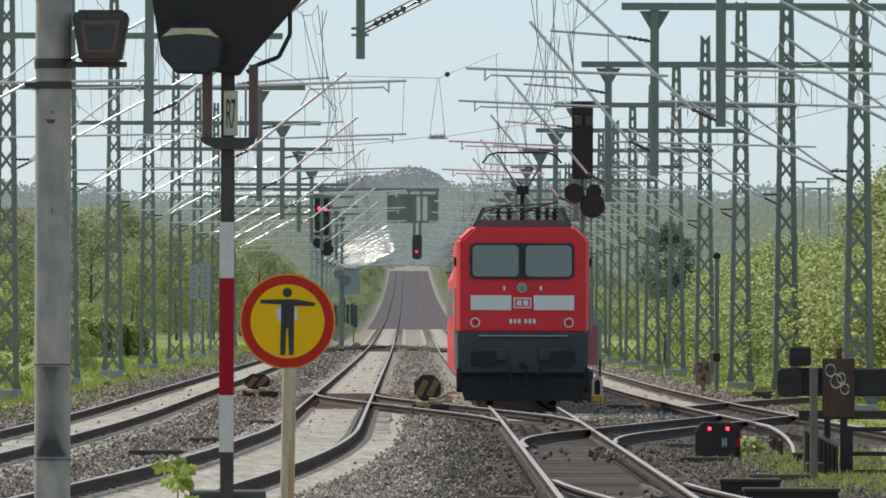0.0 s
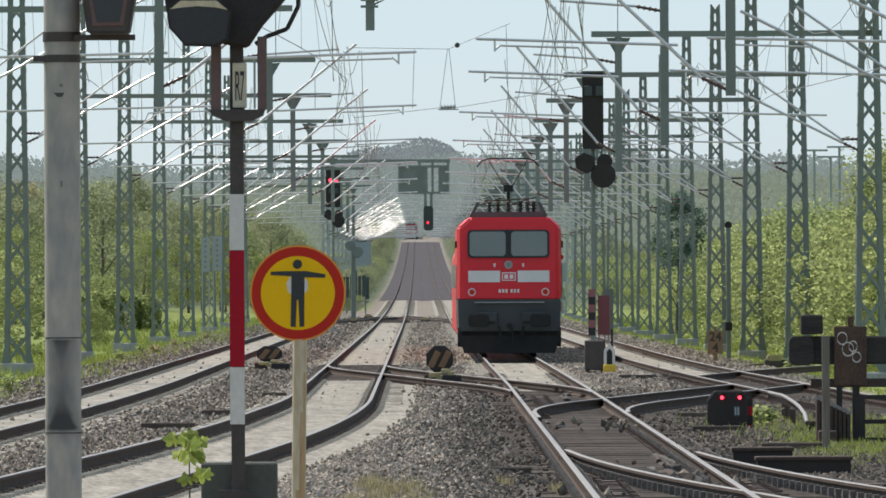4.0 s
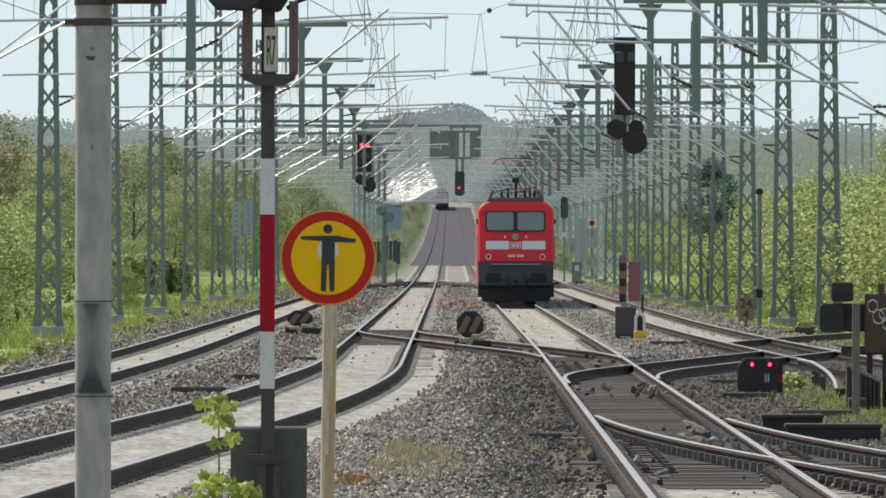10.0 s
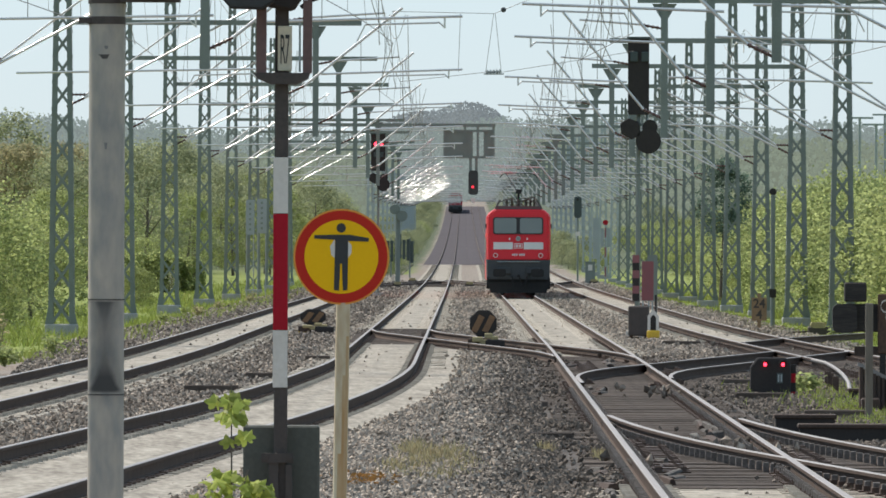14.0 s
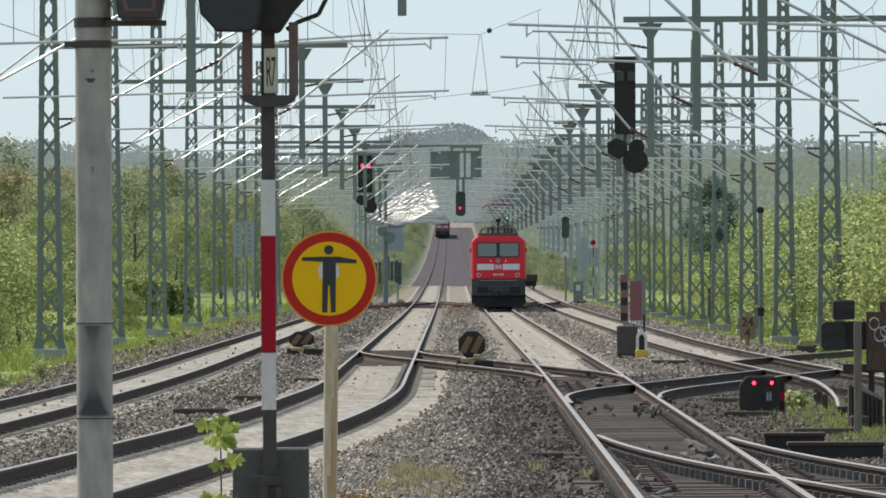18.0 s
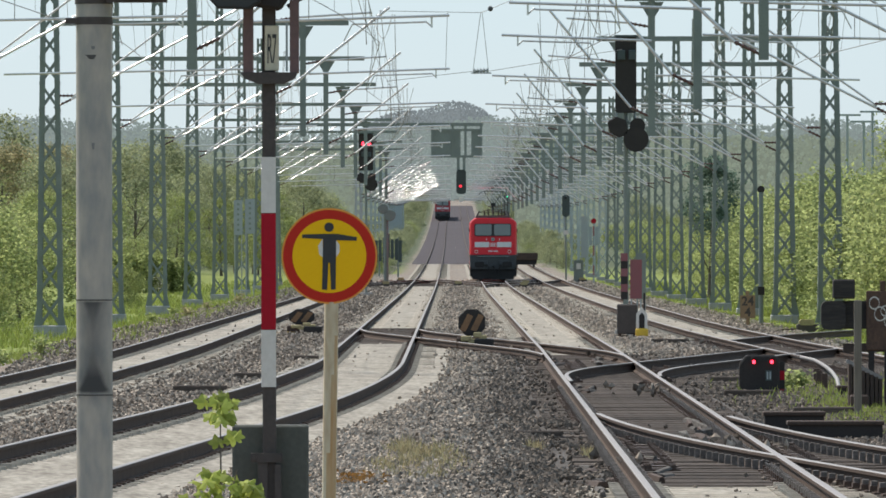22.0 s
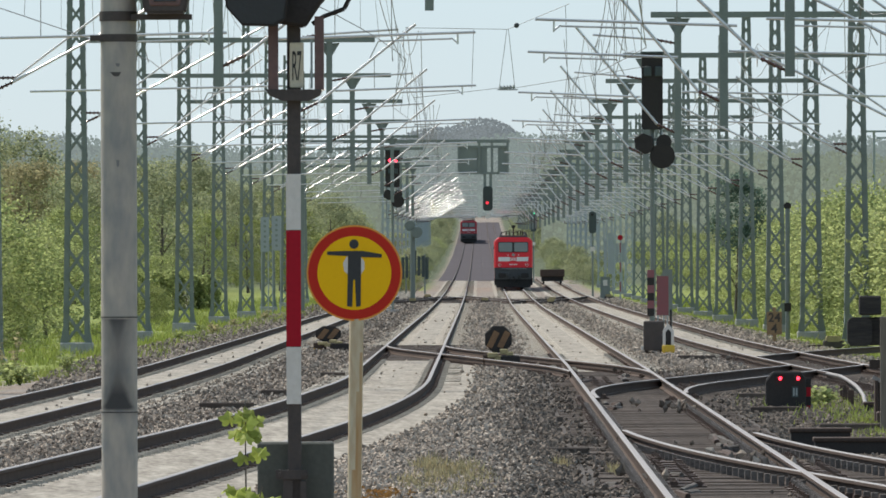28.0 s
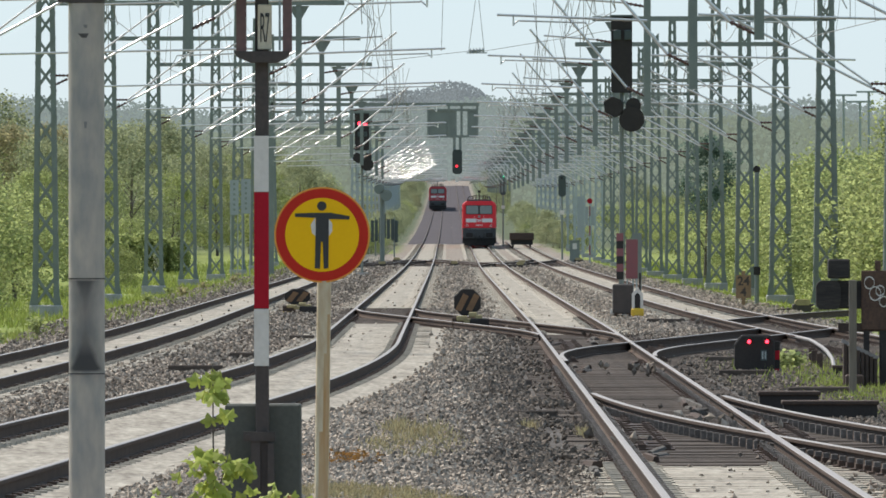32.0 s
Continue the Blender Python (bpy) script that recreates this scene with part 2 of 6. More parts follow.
LEAF_MAPLE = material("maple_leaf", (0.42, 0.46, 0.11), 0.5, 0, (0.28, 0.33, 0.06), 6, 0.8, 40, 0.1, vary=0.35, thin=0.45, spec=0.12)
LEAF_BROWN = material("leaf_withered", (0.30, 0.15, 0.05), 0.8, 0, (0.2, 0.12, 0.04), 6, 0.8, 40, 0.1, vary=0.35, thin=0.3, spec=0.12)
BARK = material("bark", (0.12, 0.10, 0.08), 0.9, 0, (0.07, 0.06, 0.05), 3, 0.8, 20, 0.5)
GRASS = material("grass_blades", (0.235, 0.295, 0.06), 0.7, 0, (0.29, 0.30, 0.09), 0.3, 0.8, 3, 0, island=0.4, thin=0.3, spec=0.12)
GRASS_DRY = material("dry_grass_blades", (0.36, 0.325, 0.18), 0.8, 0, (0.29, 0.22, 0.12), 0.5, 0.8, 3, 0, island=0.4, thin=0.3, spec=0.12)
# rail tops beyond 760 m, dulled in colour to imitate haze
RAIL_HAZED = material("rail_hazed_far", (0.13, 0.115, 0.11), 0.8, 0.0, (0.09, 0.08, 0.076), 2, 0.6, spec=0.1)
FAR_PAINT = material("signal_paint_grey_green", (0.055, 0.07, 0.068), 0.7, 0, (0.085, 0.10, 0.095), 2, 0.7, spec=0.15)



def run_down_stain(m):
    """Adds to the pole's paint a soot run with blurred edges, narrow at its middle, below a seam."""
    n, l = m.node_tree.nodes, m.node_tree.links
    b = n["Principled BSDF"]
    co, sep, tex = n.new("ShaderNodeTexCoord"), n.new("ShaderNodeSeparateXYZ"), n.new("ShaderNodeTexNoise")
    l.new(co.outputs["Object"], sep.inputs[0])
    l.new(co.outputs["Object"], tex.inputs["Vector"])
    tex.inputs["Scale"].default_value = 16.0

    def calc(op, *vals):
        x = n.new("ShaderNodeMath")
        x.operation = op
        for i, v in enumerate(vals):
            if isinstance(v, (int, float)):
                x.inputs[i].default_value = v
            else:
                l.new(v, x.inputs[i])
        return x.outputs[0]

    def step(v, a, z):
        r = n.new("ShaderNodeMapRange")
        r.interpolation_type = "SMOOTHSTEP"
        r.inputs[1].default_value, r.inputs[2].default_value = a, z
        l.new(v, r.inputs[0])
        return r.outputs[0]
    x, z = sep.outputs[0], sep.outputs[2]
    dz = calc("SUBTRACT", z, 2.03)
    half = calc("MULTIPLY_ADD", calc("MULTIPLY", dz, dz), 0.85, 0.022)
    side = calc("SUBTRACT", half, calc("ABSOLUTE", calc("ADD", x, 0.004)))
    side = calc("MULTIPLY_ADD", tex.outputs["Fac"], 0.024, calc("SUBTRACT", side, 0.012))
    mask = calc("MULTIPLY", step(side, -0.03, 0.03), calc("MULTIPLY", step(z, 1.768, 1.80), step(calc("SUBTRACT", 2.206, z), 0.0, 0.012)))
    wash = calc("MULTIPLY", step(side, -0.06, 0.01), calc("MULTIPLY", step(z, 1.70, 1.84), step(calc("SUBTRACT", 2.206, z), 0.0, 0.01)))
    mask = calc("MINIMUM", mask, 1.0)
    mask = calc("MAXIMUM", calc("MULTIPLY", mask, calc("MULTIPLY_ADD", calc("MULTIPLY", dz, dz), 14.0, 0.55)), calc("MULTIPLY", wash, 0.45))
    mix = n.new("ShaderNodeMix")
    mix.data_type = "RGBA"
    l.new(mask, mix.inputs[0])
    l.new(b.inputs["Base Color"].links[0].from_socket, mix.inputs[6])
    mix.inputs[7].default_value = (0.042, 0.038, 0.036, 1)
    l.new(mix.outputs[2], b.inputs["Base Color"])


run_down_stain(GREY_POLE)

# ---- the lie of the land and the tracks ----
END = 2600.0


def rise(y):
    """Height of the rails' top: level, then climbing ever more from 430 m on."""
    if y < 430:
        return 0.0
    if y < 2300:
        return 3.75e-6 * (y - 430) ** 2
    return 3.75e-6 * 1870 ** 2 + 0.006 * (y - 2300)


def track_1(y):
    return 2.6 - 0.0016 * max(0.0, 200 - y) + 0.22 * ease((y - 450) / 420)


def track_2(y):
    if y > 178:
        return -1.62
    if y > 116:
        return -1.62 - 3.15e-4 * (178 - y) ** 2
    return -2.83 - 0.039 * (116 - y)


def cant(y):
    """How far the second track's left rail is raised in its bend."""
    return 0.09 * (1 - ease((y - 150) / 40))


def track_3(y):
    return -6.05 - (1.0e-4 * (220 - y) ** 2 if y < 220 else 0.0)


def track_4(y):
    return 6.5 + 7.0e-5 * max(0.0, 300 - y) ** 2


def ease(u):
    u = min(1.0, max(0.0, u))
    if u < 0.25:
        return u * u / 0.375 
    if u > 0.75:
        return 1 - (1 - u) ** 2 / 0.375
    return (0.0625 + (u - 0.25) * 0.5) / 0.375


def between(first, y1, second, y2):
    """A track that leaves one line at y1 and runs into another at y2."""
    def line(y):
        u = ease((y - y1) / (y2 - y1))
        return first(y) * (1 - u) + second(y) * u
    return line


def slip(y):
    """The turnout road that crosses from the first track to the outer one."""
    if y < 156:
        return 2.6
    if y < 172:
        return 2.6 + 0.0039 * (y - 156) ** 2
    return min(3.6 + 0.126 * (y - 172), track_4(y))


def spur(y):
    """A rail that leaves the outer track towards the bushes."""
    return 6.1 + 0.10 * (y - 218) + 0.0014 * (y - 218) ** 2


def siding(y):
    if y > 128:
        return track_1(y)
    if y > 95:
        return track_1(y) + 0.0014 * (128 - y) ** 2
    return track_1(y) + 1.525 + 0.088 * (95 - y)


# ---- mesh helpers ----
def box(bm, x0, x1, y0, y1, z0, z1, m=None):
    vs = [bm.verts.new((x, y, z)) for x in (x0, x1) for y in (y0, y1) for z in (z0, z1)]
    if m is not None:
        for v in vs:
            v.co = m @ v.co
    for q in ((0, 1, 3, 2), (4, 6, 7, 5), (0, 4, 5, 1), (2, 3, 7, 6), (0, 2, 6, 4), (1, 5, 7, 3)):
        bm.faces.new([vs[i] for i in q])
    return vs


def rod(bm, a, b, r, sides=8, r2=None):
    a, b = Vector(a), Vector(b)
    q = (b - a).to_track_quat("Z", "Y")
    rings = []
    for p, rad in ((a, r), (b, r if r2 is None else r2)):
        rings.append([bm.verts.new(p + q @ Vector((rad * math.cos(2 * math.pi * i / sides), rad * math.sin(2 * math.pi * i / sides), 0))) for i in range(sides)])
    for i in range(sides):
        j = (i + 1) % sides
        f = bm.faces.new((rings[0][i], rings[0][j], rings[1][j], rings[1][i]))
        f.smooth = sides > 5
    for ring in (rings[0][::-1], rings[1]):      # caps of their own, so that the sides shade straight
        bm.faces.new([bm.verts.new(v.co) for v in ring])


def tube(bm, pts, r, sides=4):
    """A bent wire or pipe in one piece."""
    prev = None
    pts = [Vector(p) for p in pts]
    for k, p in enumerate(pts):
        q = (pts[min(k + 1, len(pts) - 1)] - pts[max(k - 1, 0)]).to_track_quat("Z", "Y")
        ring = [bm.verts.new(p + q @ Vector((r * math.cos(2 * math.pi * i / sides), r * math.sin(2 * math.pi * i / sides), 0))) for i in range(sides)]
        if prev:
            for i in range(sides):
                j = (i + 1) % sides
                bm.faces.new((prev[i], prev[j], ring[j], ring[i])).smooth = True
        prev = ring


def bar(bm, a, b, w, h):
    """A square bar from a to b; w sideways, h upward."""
    a, b = Vector(a), Vector(b)
    d = (b - a).normalized()
    up = Vector((0, 0, 1)) if abs(d.z) < 0.95 else Vector((0, 1, 0))
    s = d.cross(up).normalized()
    u = s.cross(d)
    rings = [[bm.verts.new(p + s * (i * w / 2) + u * (j * h / 2)) for i, j in ((-1, -1), (1, -1), (1, 1), (-1, 1))] for p in (a, b)]
    for i in range(4):
        j = (i + 1) % 4
        bm.faces.new((rings[0][i], rings[0][j], rings[1][j], rings[1][i]))
    bm.faces.new(rings[0][::-1])
    bm.faces.new(rings[1])


def prism(bm, outline, axis, lo, hi):
    """An outline of (a, b) pairs drawn out along an axis: 'x' (y, z), 'y' (x, z) or 'z' (x, y)."""
    def at(p, h):
        return {"x": (h, *p), "y": (p[0], h, p[1]), "z": (*p, h)}[axis]
    r0, r1 = [bm.verts.new(at(p, lo)) for p in outline], [bm.verts.new(at(p, hi)) for p in outline]
    n = len(outline)
    for i in range(n):
        bm.faces.new((r0[i], r0[(i + 1) % n], r1[(i + 1) % n], r1[i]))
    bm.faces.new(r0[::-1])
    bm.faces.new(r1)


def disc(cx, cy, r, n=32):
    return [(cx + r * math.cos(2 * math.pi * i / n), cy + r * math.sin(2 * math.pi * i / n)) for i in range(n)]


def rounded(cx, cy, w, h, r, n=5):
    out = []
    for sx, sy, a0 in ((1, 1, 0), (-1, 1, 90), (-1, -1, 180), (1, -1, 270)):
        for i in range(n + 1):
            a = radians(a0 + 90 * i / n)
            out.append((cx + sx * (w / 2 - r) + r * math.cos(a), cy + sy * (h / 2 - r) + r * math.sin(a)))
    return out


def bevel(bm, w, seg=1):
    bmesh.ops.recalc_face_normals(bm, faces=bm.faces)
    bmesh.ops.bevel(bm, geom=[e for e in bm.edges if len(e.link_faces) == 2 and e.calc_face_angle(0) > 0.6], offset=w, segments=seg, affect="EDGES", clamp_overlap=True)


def data_of(name, bm, mat):
    me = bpy.data.meshes.new(name)
    bmesh.ops.recalc_face_normals(bm, faces=bm.faces)
    bm.to_mesh(me)
    bm.free()
    for x in (mat if isinstance(mat, (list, tuple)) else [mat]):
        me.materials.append(x)
    return me


def part(name, bm, mat, parent=None, label="", m=None):
    """Links a bmesh as one mesh object under a thing or under a part."""
    ob = new(name, data_of(name, bm, mat))
    ob.parent = parent
    if m is not None:
        ob.matrix_basis = m
    if label:
        ob["label"] = label
    return ob


def thing(name, m, label, category, group="", kind=""):
    ob = new(name)
    ob.empty_display_size = 0.3
    ob.matrix_basis = m
    return tagged(ob, label, category, group, kind)


def quads(name, verts, faces, mat):
    me = bpy.data.meshes.new(name)
    me.from_pydata(verts, [], faces)
    me.materials.append(mat)
    return me


def leaves_of(rng, points, size, flat=0.5, sides=4):
    """Small leaf blades round the points given, as vertices and faces."""
    verts, faces = [], []
    for p in points:
        s = size * rng.uniform(0.6, 1.3)
        a = Vector((rng.gauss(0, 1), rng.gauss(0, 1), rng.gauss(0, flat))).normalized()
        b = a.cross(Vector((rng.gauss(0, 1), rng.gauss(0, 1), rng.gauss(0, 1)))).normalized()
        i = len(verts)
        q = Vector(p)
        verts += [q - a * s, q - b * s * 0.55 + a * s * 0.1, q + a * s, q + b * s * 0.55 + a * s * 0.1]
        faces.append((i, i + 1, i + 2, i + 3))
    return verts, faces


# ---- ground ----
def land(x, y):
    """Height of the ground sheet."""
    z = rise(y) - 0.21
    side = max(0.0, -8.6 - x, x - 9.2)
    z -= 0.22 * min(1.0, side / 2.0)
    if side > 0:
        z += 0.12 * noise.noise((x * 0.35, y * 0.08, 0)) * min(1, side)
    if side > 25:
        z += 0.004 * (side - 25) * min(1, max(0, (y - 200) / 400))
    if y > 2300:
        z += 0.01 * (y - 2300)
    return z


def build_ground():
    xs = sorted(set([-2500, -1200, -600, -300, -150, -80, -50, -36, -28, -22] + [round(-18 + 0.8 * i, 2) for i in range(46)] + [22, 28, 36, 50, 80, 150, 300, 600, 1200, 2500]))
    ys = [-300, -100, -40, 0, 30] + [50 + 4 * i for i in range(80)] + [370 + 15 * i for i in range(60)] + [1270 + 60 * i for i in range(30)] + [3200, 3600, 4200, 4900]
    bm = bmesh.new()
    rows = [[bm.verts.new((x, y, land(x, y))) for x in xs] for y in ys]
    for a, b in zip(rows, rows[1:]):
        for i in range(len(xs) - 1):
            bm.faces.new((a[i], a[i + 1], b[i + 1], b[i])).smooth = True
    m = bpy.data.materials.new("ballast_and_grass")
    m.use_nodes = True
    n, l = m.node_tree.nodes, m.node_tree.links
    b = n["Principled BSDF"]
    b.inputs["Roughness"].default_value, b.inputs["Specular IOR Level"].default_value = 0.95, 0.1
    geo = n.new("ShaderNodeNewGeometry")
    sep = n.new("ShaderNodeSeparateXYZ")
    l.new(geo.outputs["Position"], sep.inputs[0])

    def noise_of(scale, detail=6):
        t = n.new("ShaderNodeTexNoise")
        t.inputs["Scale"].default_value, t.inputs["Detail"].default_value = scale, detail
        l.new(geo.outputs["Position"], t.inputs["Vector"])
        return t.outputs["Fac"]

    def ranged(src, a, z, lo=0.0, hi=1.0):
        r = n.new("ShaderNodeMapRange")
        for i, v in enumerate((a, z, lo, hi)):
            r.inputs[i + 1].default_value = v
        l.new(src, r.inputs[0])
        return r.outputs[0]

    def mixed(fac, a, z):
        x = n.new("ShaderNodeMix")
        x.data_type = "RGBA"
        l.new(fac, x.inputs[0])
        for i, v in ((6, a), (7, z)):
            if isinstance(v, tuple):
                x.inputs[i].default_value = (*v, 1)
            else:
                l.new(v, x.inputs[i])
        return x.outputs[2]

    def math_of(op, a, z):
        x = n.new("ShaderNodeMath")
        x.operation = op
        for i, v in ((0, a), (1, z)):
            if isinstance(v, (int, float)):
                x.inputs[i].default_value = v
            else:
                l.new(v, x.inputs[i])
        return x.outputs[0]

    stones = mixed(ranged(noise_of(9, 8), 0.38, 0.62), (0.095, 0.074, 0.057), (0.305, 0.245, 0.19))
    stones = mixed(ranged(noise_of(0.25), 0.40, 0.62), stones, (0.22, 0.20, 0.178))
    # stained and oily round the points of the right-hand lines
    green = mixed(ranged(noise_of(0.6), 0.35, 0.65), (0.145, 0.195, 0.04), (0.215, 0.225, 0.075))
    green = mixed(ranged(sep.outputs[1], 780.0, 950.0), green, (0.085, 0.10, 0.06))     # darker, duller green along the climb
    wobble = math_of("MULTIPLY_ADD", noise_of(0.35), 3.4)
    # the two tracks that go on up the climb lie in a narrower bed
    west = ranged(sep.outputs[1], 670.0, 790.0, 0.0, -5.4)
    east = ranged(sep.outputs[1], 950.0, 1040.0, 0.0, 3.6)
    left = ranged(math_of("ADD", math_of("ADD", sep.outputs[0], wobble), west), -6.9, -7.7)
    right = ranged(math_of("ADD", math_of("SUBTRACT", sep.outputs[0], wobble), east), 6.7, 7.5)
    fac = math_of("MINIMUM", math_of("ADD", left, right), 1.0)
    l.new(mixed(fac, stones, green), b.inputs["Base Color"])
    bp = n.new("ShaderNodeBump")
    bp.inputs["Strength"].default_value, bp.inputs["Distance"].default_value = 0.9, 0.05
    l.new(noise_of(14, 4), bp.inputs["Height"])
    l.new(bp.outputs[0], b.inputs["Normal"])
    tagged(new("ground", data_of("ground", bm, m)), "grey track ballast merging into green grass verges", "ground", kind="structure")


build_ground()

# ---- rails ----
RAIL = [(-0.0625, -0.16), (0.0625, -0.16), (0.0625, -0.148), (0.012, -0.128), (0.010, -0.045), (0.034, -0.036), (0.034, -0.006), (0.028, 0.0),
        (-0.028, 0.0), (-0.034, -0.006), (-0.034, -0.036), (-0.010, -0.045), (-0.012, -0.128), (-0.0625, -0.148)]


def rail_data(line, offset, y0, y1, drop=0.0, tilt=None):
    """A rail beside a line's middle, swept along y; tilt lifts it where the track is canted."""
    bm = bmesh.new()
    ys, y = [], y0
    while y < y1:
        ys.append(y)
        y += 2.0 if y < 300 else 8.0 if y < 600 else 25.0
    ys.append(y1)
    prev = None
    for y in ys:
        x, z = line(y) + offset, rise(y) - drop + (tilt(y) if tilt and offset < 0 else 0)
        ring = [bm.verts.new((x + a, y, z + b)) for a, b in RAIL]
        if prev:
            for i in range(14):
                j = (i + 1) % 14
                f = bm.faces.new((prev[i], prev[j], ring[j], ring[i]))
                f.material_index = (0 if y < 760 else 2) if i in (6, 7, 8) else 1
        else:
            bm.faces.new(ring[::-1]).material_index = 1
        prev = ring
    bm.faces.new(prev).material_index = 1
    return bm


def railway(name, line, y0, y1, label, offsets=(-0.752, 0.752), spans=None, drop=0.0, tilt=None):
    tr = thing(name, pose(0, 0, 0), label, "railway track", "tracks of the station throat", "structure")
    for o, span in zip(offsets, spans or [(y0, y1)] * 2):
        part("rail", rail_data(line, o, *span, drop, tilt), [RAIL_TOP, RAIL_SIDE, RAIL_HAZED], tr)
    return tr


TRACKS = {
    1: railway("track_1", track_1, 20, END, "railway track on light concrete sleepers, wooden at the points"),
    2: railway("track_2", track_2, 20, END, "railway track bending to the platform, on pale concrete sleepers", tilt=cant),
    3: railway("track_3", track_3, 20, 655, "outer railway track beside a grass verge, rusty rails"),
    4: railway("track_4", track_4, 160, 965, "outer railway track with brownish rails beside bushes", spans=[(186, 965), (168, 965)]),
}
CROSS_A, CROSS_B = between(track_2, 257, track_1, 185), slip
railway("crossover_1", CROSS_A, 185, 257, "crossover rails between the two middle tracks", spans=[(189, 256), (187, 252)], drop=0.004)
railway("crossover_2", CROSS_B, 150, 214, "crossover rails curving to the outer track", spans=[(150, 203), (156, 204)], drop=0.004)
railway("crossover_6", spur, 220, 247, "dark single rail leaving the outer track towards the bushes", offsets=(0.0,), drop=0.004)
railway("siding_track", siding, 40, 122, "siding rails leaving the main track at the points", spans=[(40, 120), (40, 118)], drop=0.004)
FAR_A, FAR_B, FAR_C = between(track_3, 560, track_2, 650), between(track_2, 660, track_1, 570), between(track_1, 560, track_4, 650)
for i, (line, a, b) in enumerate(((FAR_A, 560, 650), (FAR_B, 570, 660), (FAR_C, 560, 650))):
    railway("crossover_%d" % (i + 3), line, a, b, "distant crossover rails between two tracks", spans=[(a + 8, b - 4)] * 2, drop=0.004)


# ---- sleepers ----
def concrete_sleeper():
    bm = bmesh.new()
    for x0, x1, top in ((-1.30, -0.45, 0.0), (-0.45, 0.45, -0.008), (0.45, 1.30, 0.0)):
        prism(bm, [(-0.15, -0.22), (0.15, -0.22), (0.12, top), (-0.12, top)], "x", x0, x1)
    for x in (-0.752, 0.752):
        for s in (-1, 1):
            prism(bm, [(-0.08, -0.01), (0.08, -0.01), (0.06, 0.035), (-0.06, 0.035)], "x", x + s * 0.19 - 0.05, x + s * 0.19 + 0.05)
    n = len(bm.faces)
    for x in (-0.752, 0.752):
        for s in (-1, 1):
            box(bm, x + s * 0.1 - 0.045, x + s * 0.1 + 0.045, -0.05, 0.05, 0.0, 0.045)
    for f in list(bm.faces)[n:]:
        f.material_index = 1
    return data_of("concrete_sleeper", bm, [CONCRETE_SLEEPER, IRON])


def wooden_sleeper(length):
    bm = bmesh.new()
    prism(bm, [(-0.13, -0.16), (0.13, -0.16), (0.13, -0.012), (0.118, 0), (-0.118, 0), (-0.13, -0.012)], "x", -length / 2, length / 2)
    n = len(bm.faces)
    for x in (-0.752, 0.752):
        o = x - (length - 2.6) * 0.28
        box(bm, o - 0.2, o + 0.2, -0.09, 0.09, -0.005, 0.018)
        for s in (-1, 1):
            box(bm, o + s * 0.12 - 0.035, o + s * 0.12 + 0.035, -0.05, 0.05, 0.015, 0.06)
    for f in list(bm.faces)[n:]:
        f.material_index = 1
    return data_of("wooden_sleeper", bm, [WOOD_SLEEPER, IRON])


SLEEPER, TIMBER = concrete_sleeper(), wooden_sleeper(2.6)
LONG_TIMBER = {k: wooden_sleeper(k) for k in (3.2, 3.8, 4.4, 5.2)}


def wooden_at(k, y):
    if k == 1:
        return 89 < y < 203 or 575 < y < 640
    if k == 2:
        return 228 < y < 275 or 585 < y < 650
    if k == 3:
        return 570 < y < 640
    return 165 < y < 236 or 580 < y < 645


def lay_sleepers():
    lines = {1: track_1, 2: track_2, 3: track_3, 4: track_4}
    for k, line in lines.items():
        y, far, far_wood, count = (62.0 if k == 1 else 78.0 if k == 2 else 110.0 if k == 3 else 165.0), [], [], 0
        while y < 945:
            wood = wooden_at(k, y)
            x, z = line(y), rise(y) - 0.162
            turn = math.atan(line(y - 0.5) - line(y + 0.5))
            lift, roll = (cant(y) / 2, math.degrees(cant(y) / 1.504)) if k == 2 else (0.0, 0.0)
            if count < 300:
                mesh = SLEEPER
                if wood:
                    mesh = TIMBER
                    if k == 1 and 95 < y < 120:
                        mesh, x = LONG_TIMBER[3.2 if y > 108 else 3.8], x + (0.35 if y > 108 else 0.7)
                    elif k == 1 and 160 < y < 190:
                        mesh, x = LONG_TIMBER[3.2 if y < 172 else 4.4], x + (0.35 if y < 172 else 1.0)
                ob = new("sleeper", mesh)
                ob.parent = TRACKS[k]
                ob.matrix_basis = pose(x, y + random.uniform(-0.03, 0.03), z + lift + random.uniform(-0.006, 0.006), 0, roll + random.uniform(-0.15, 0.15), math.degrees(turn) + random.uniform(-0.4, 0.4))
                count += 1
            else:
                (far_wood if wood else far).append((x, y, z))
            y += 0.6
        for rows, wood in ((far, False), (far_wood, True)):
            if not rows:
                continue
            verts, faces = [], []
            for x, y, z in rows:
                b = len(verts)
                verts += [(x + sx * 1.3, y + sy * 0.13, z + h) for h in (-0.2, 0) for sx, sy in ((-1, -1), (1, -1), (1, 1), (-1, 1))]
                faces += [(b + 4, b + 5, b + 6, b + 7), (b, b + 1, b + 5, b + 4), (b + 1, b + 2, b + 6, b + 5), (b + 3, b, b + 4, b + 7)]
            ob = new("sleepers", quads("sleepers", verts, faces, WOOD_SLEEPER if wood else CONCRETE_SLEEPER))
            ob.parent = TRACKS[k]
            ob["kind"] = "stuff"
    for name, line, y0, y1, shift in (("siding_track", siding, 62, 95, 0.0), ("crossover_1", CROSS_A, 196, 228, 0.0)):
        y = y0
        while y < y1:
            ob = new("sleeper", TIMBER)
            ob.parent = bpy.data.objects[name]
            ob.matrix_basis = pose(line(y), y, -0.172, 0, 0, math.degrees(math.atan(line(y - 0.5) - line(y + 0.5))))
            y += 0.6


lay_sleepers()


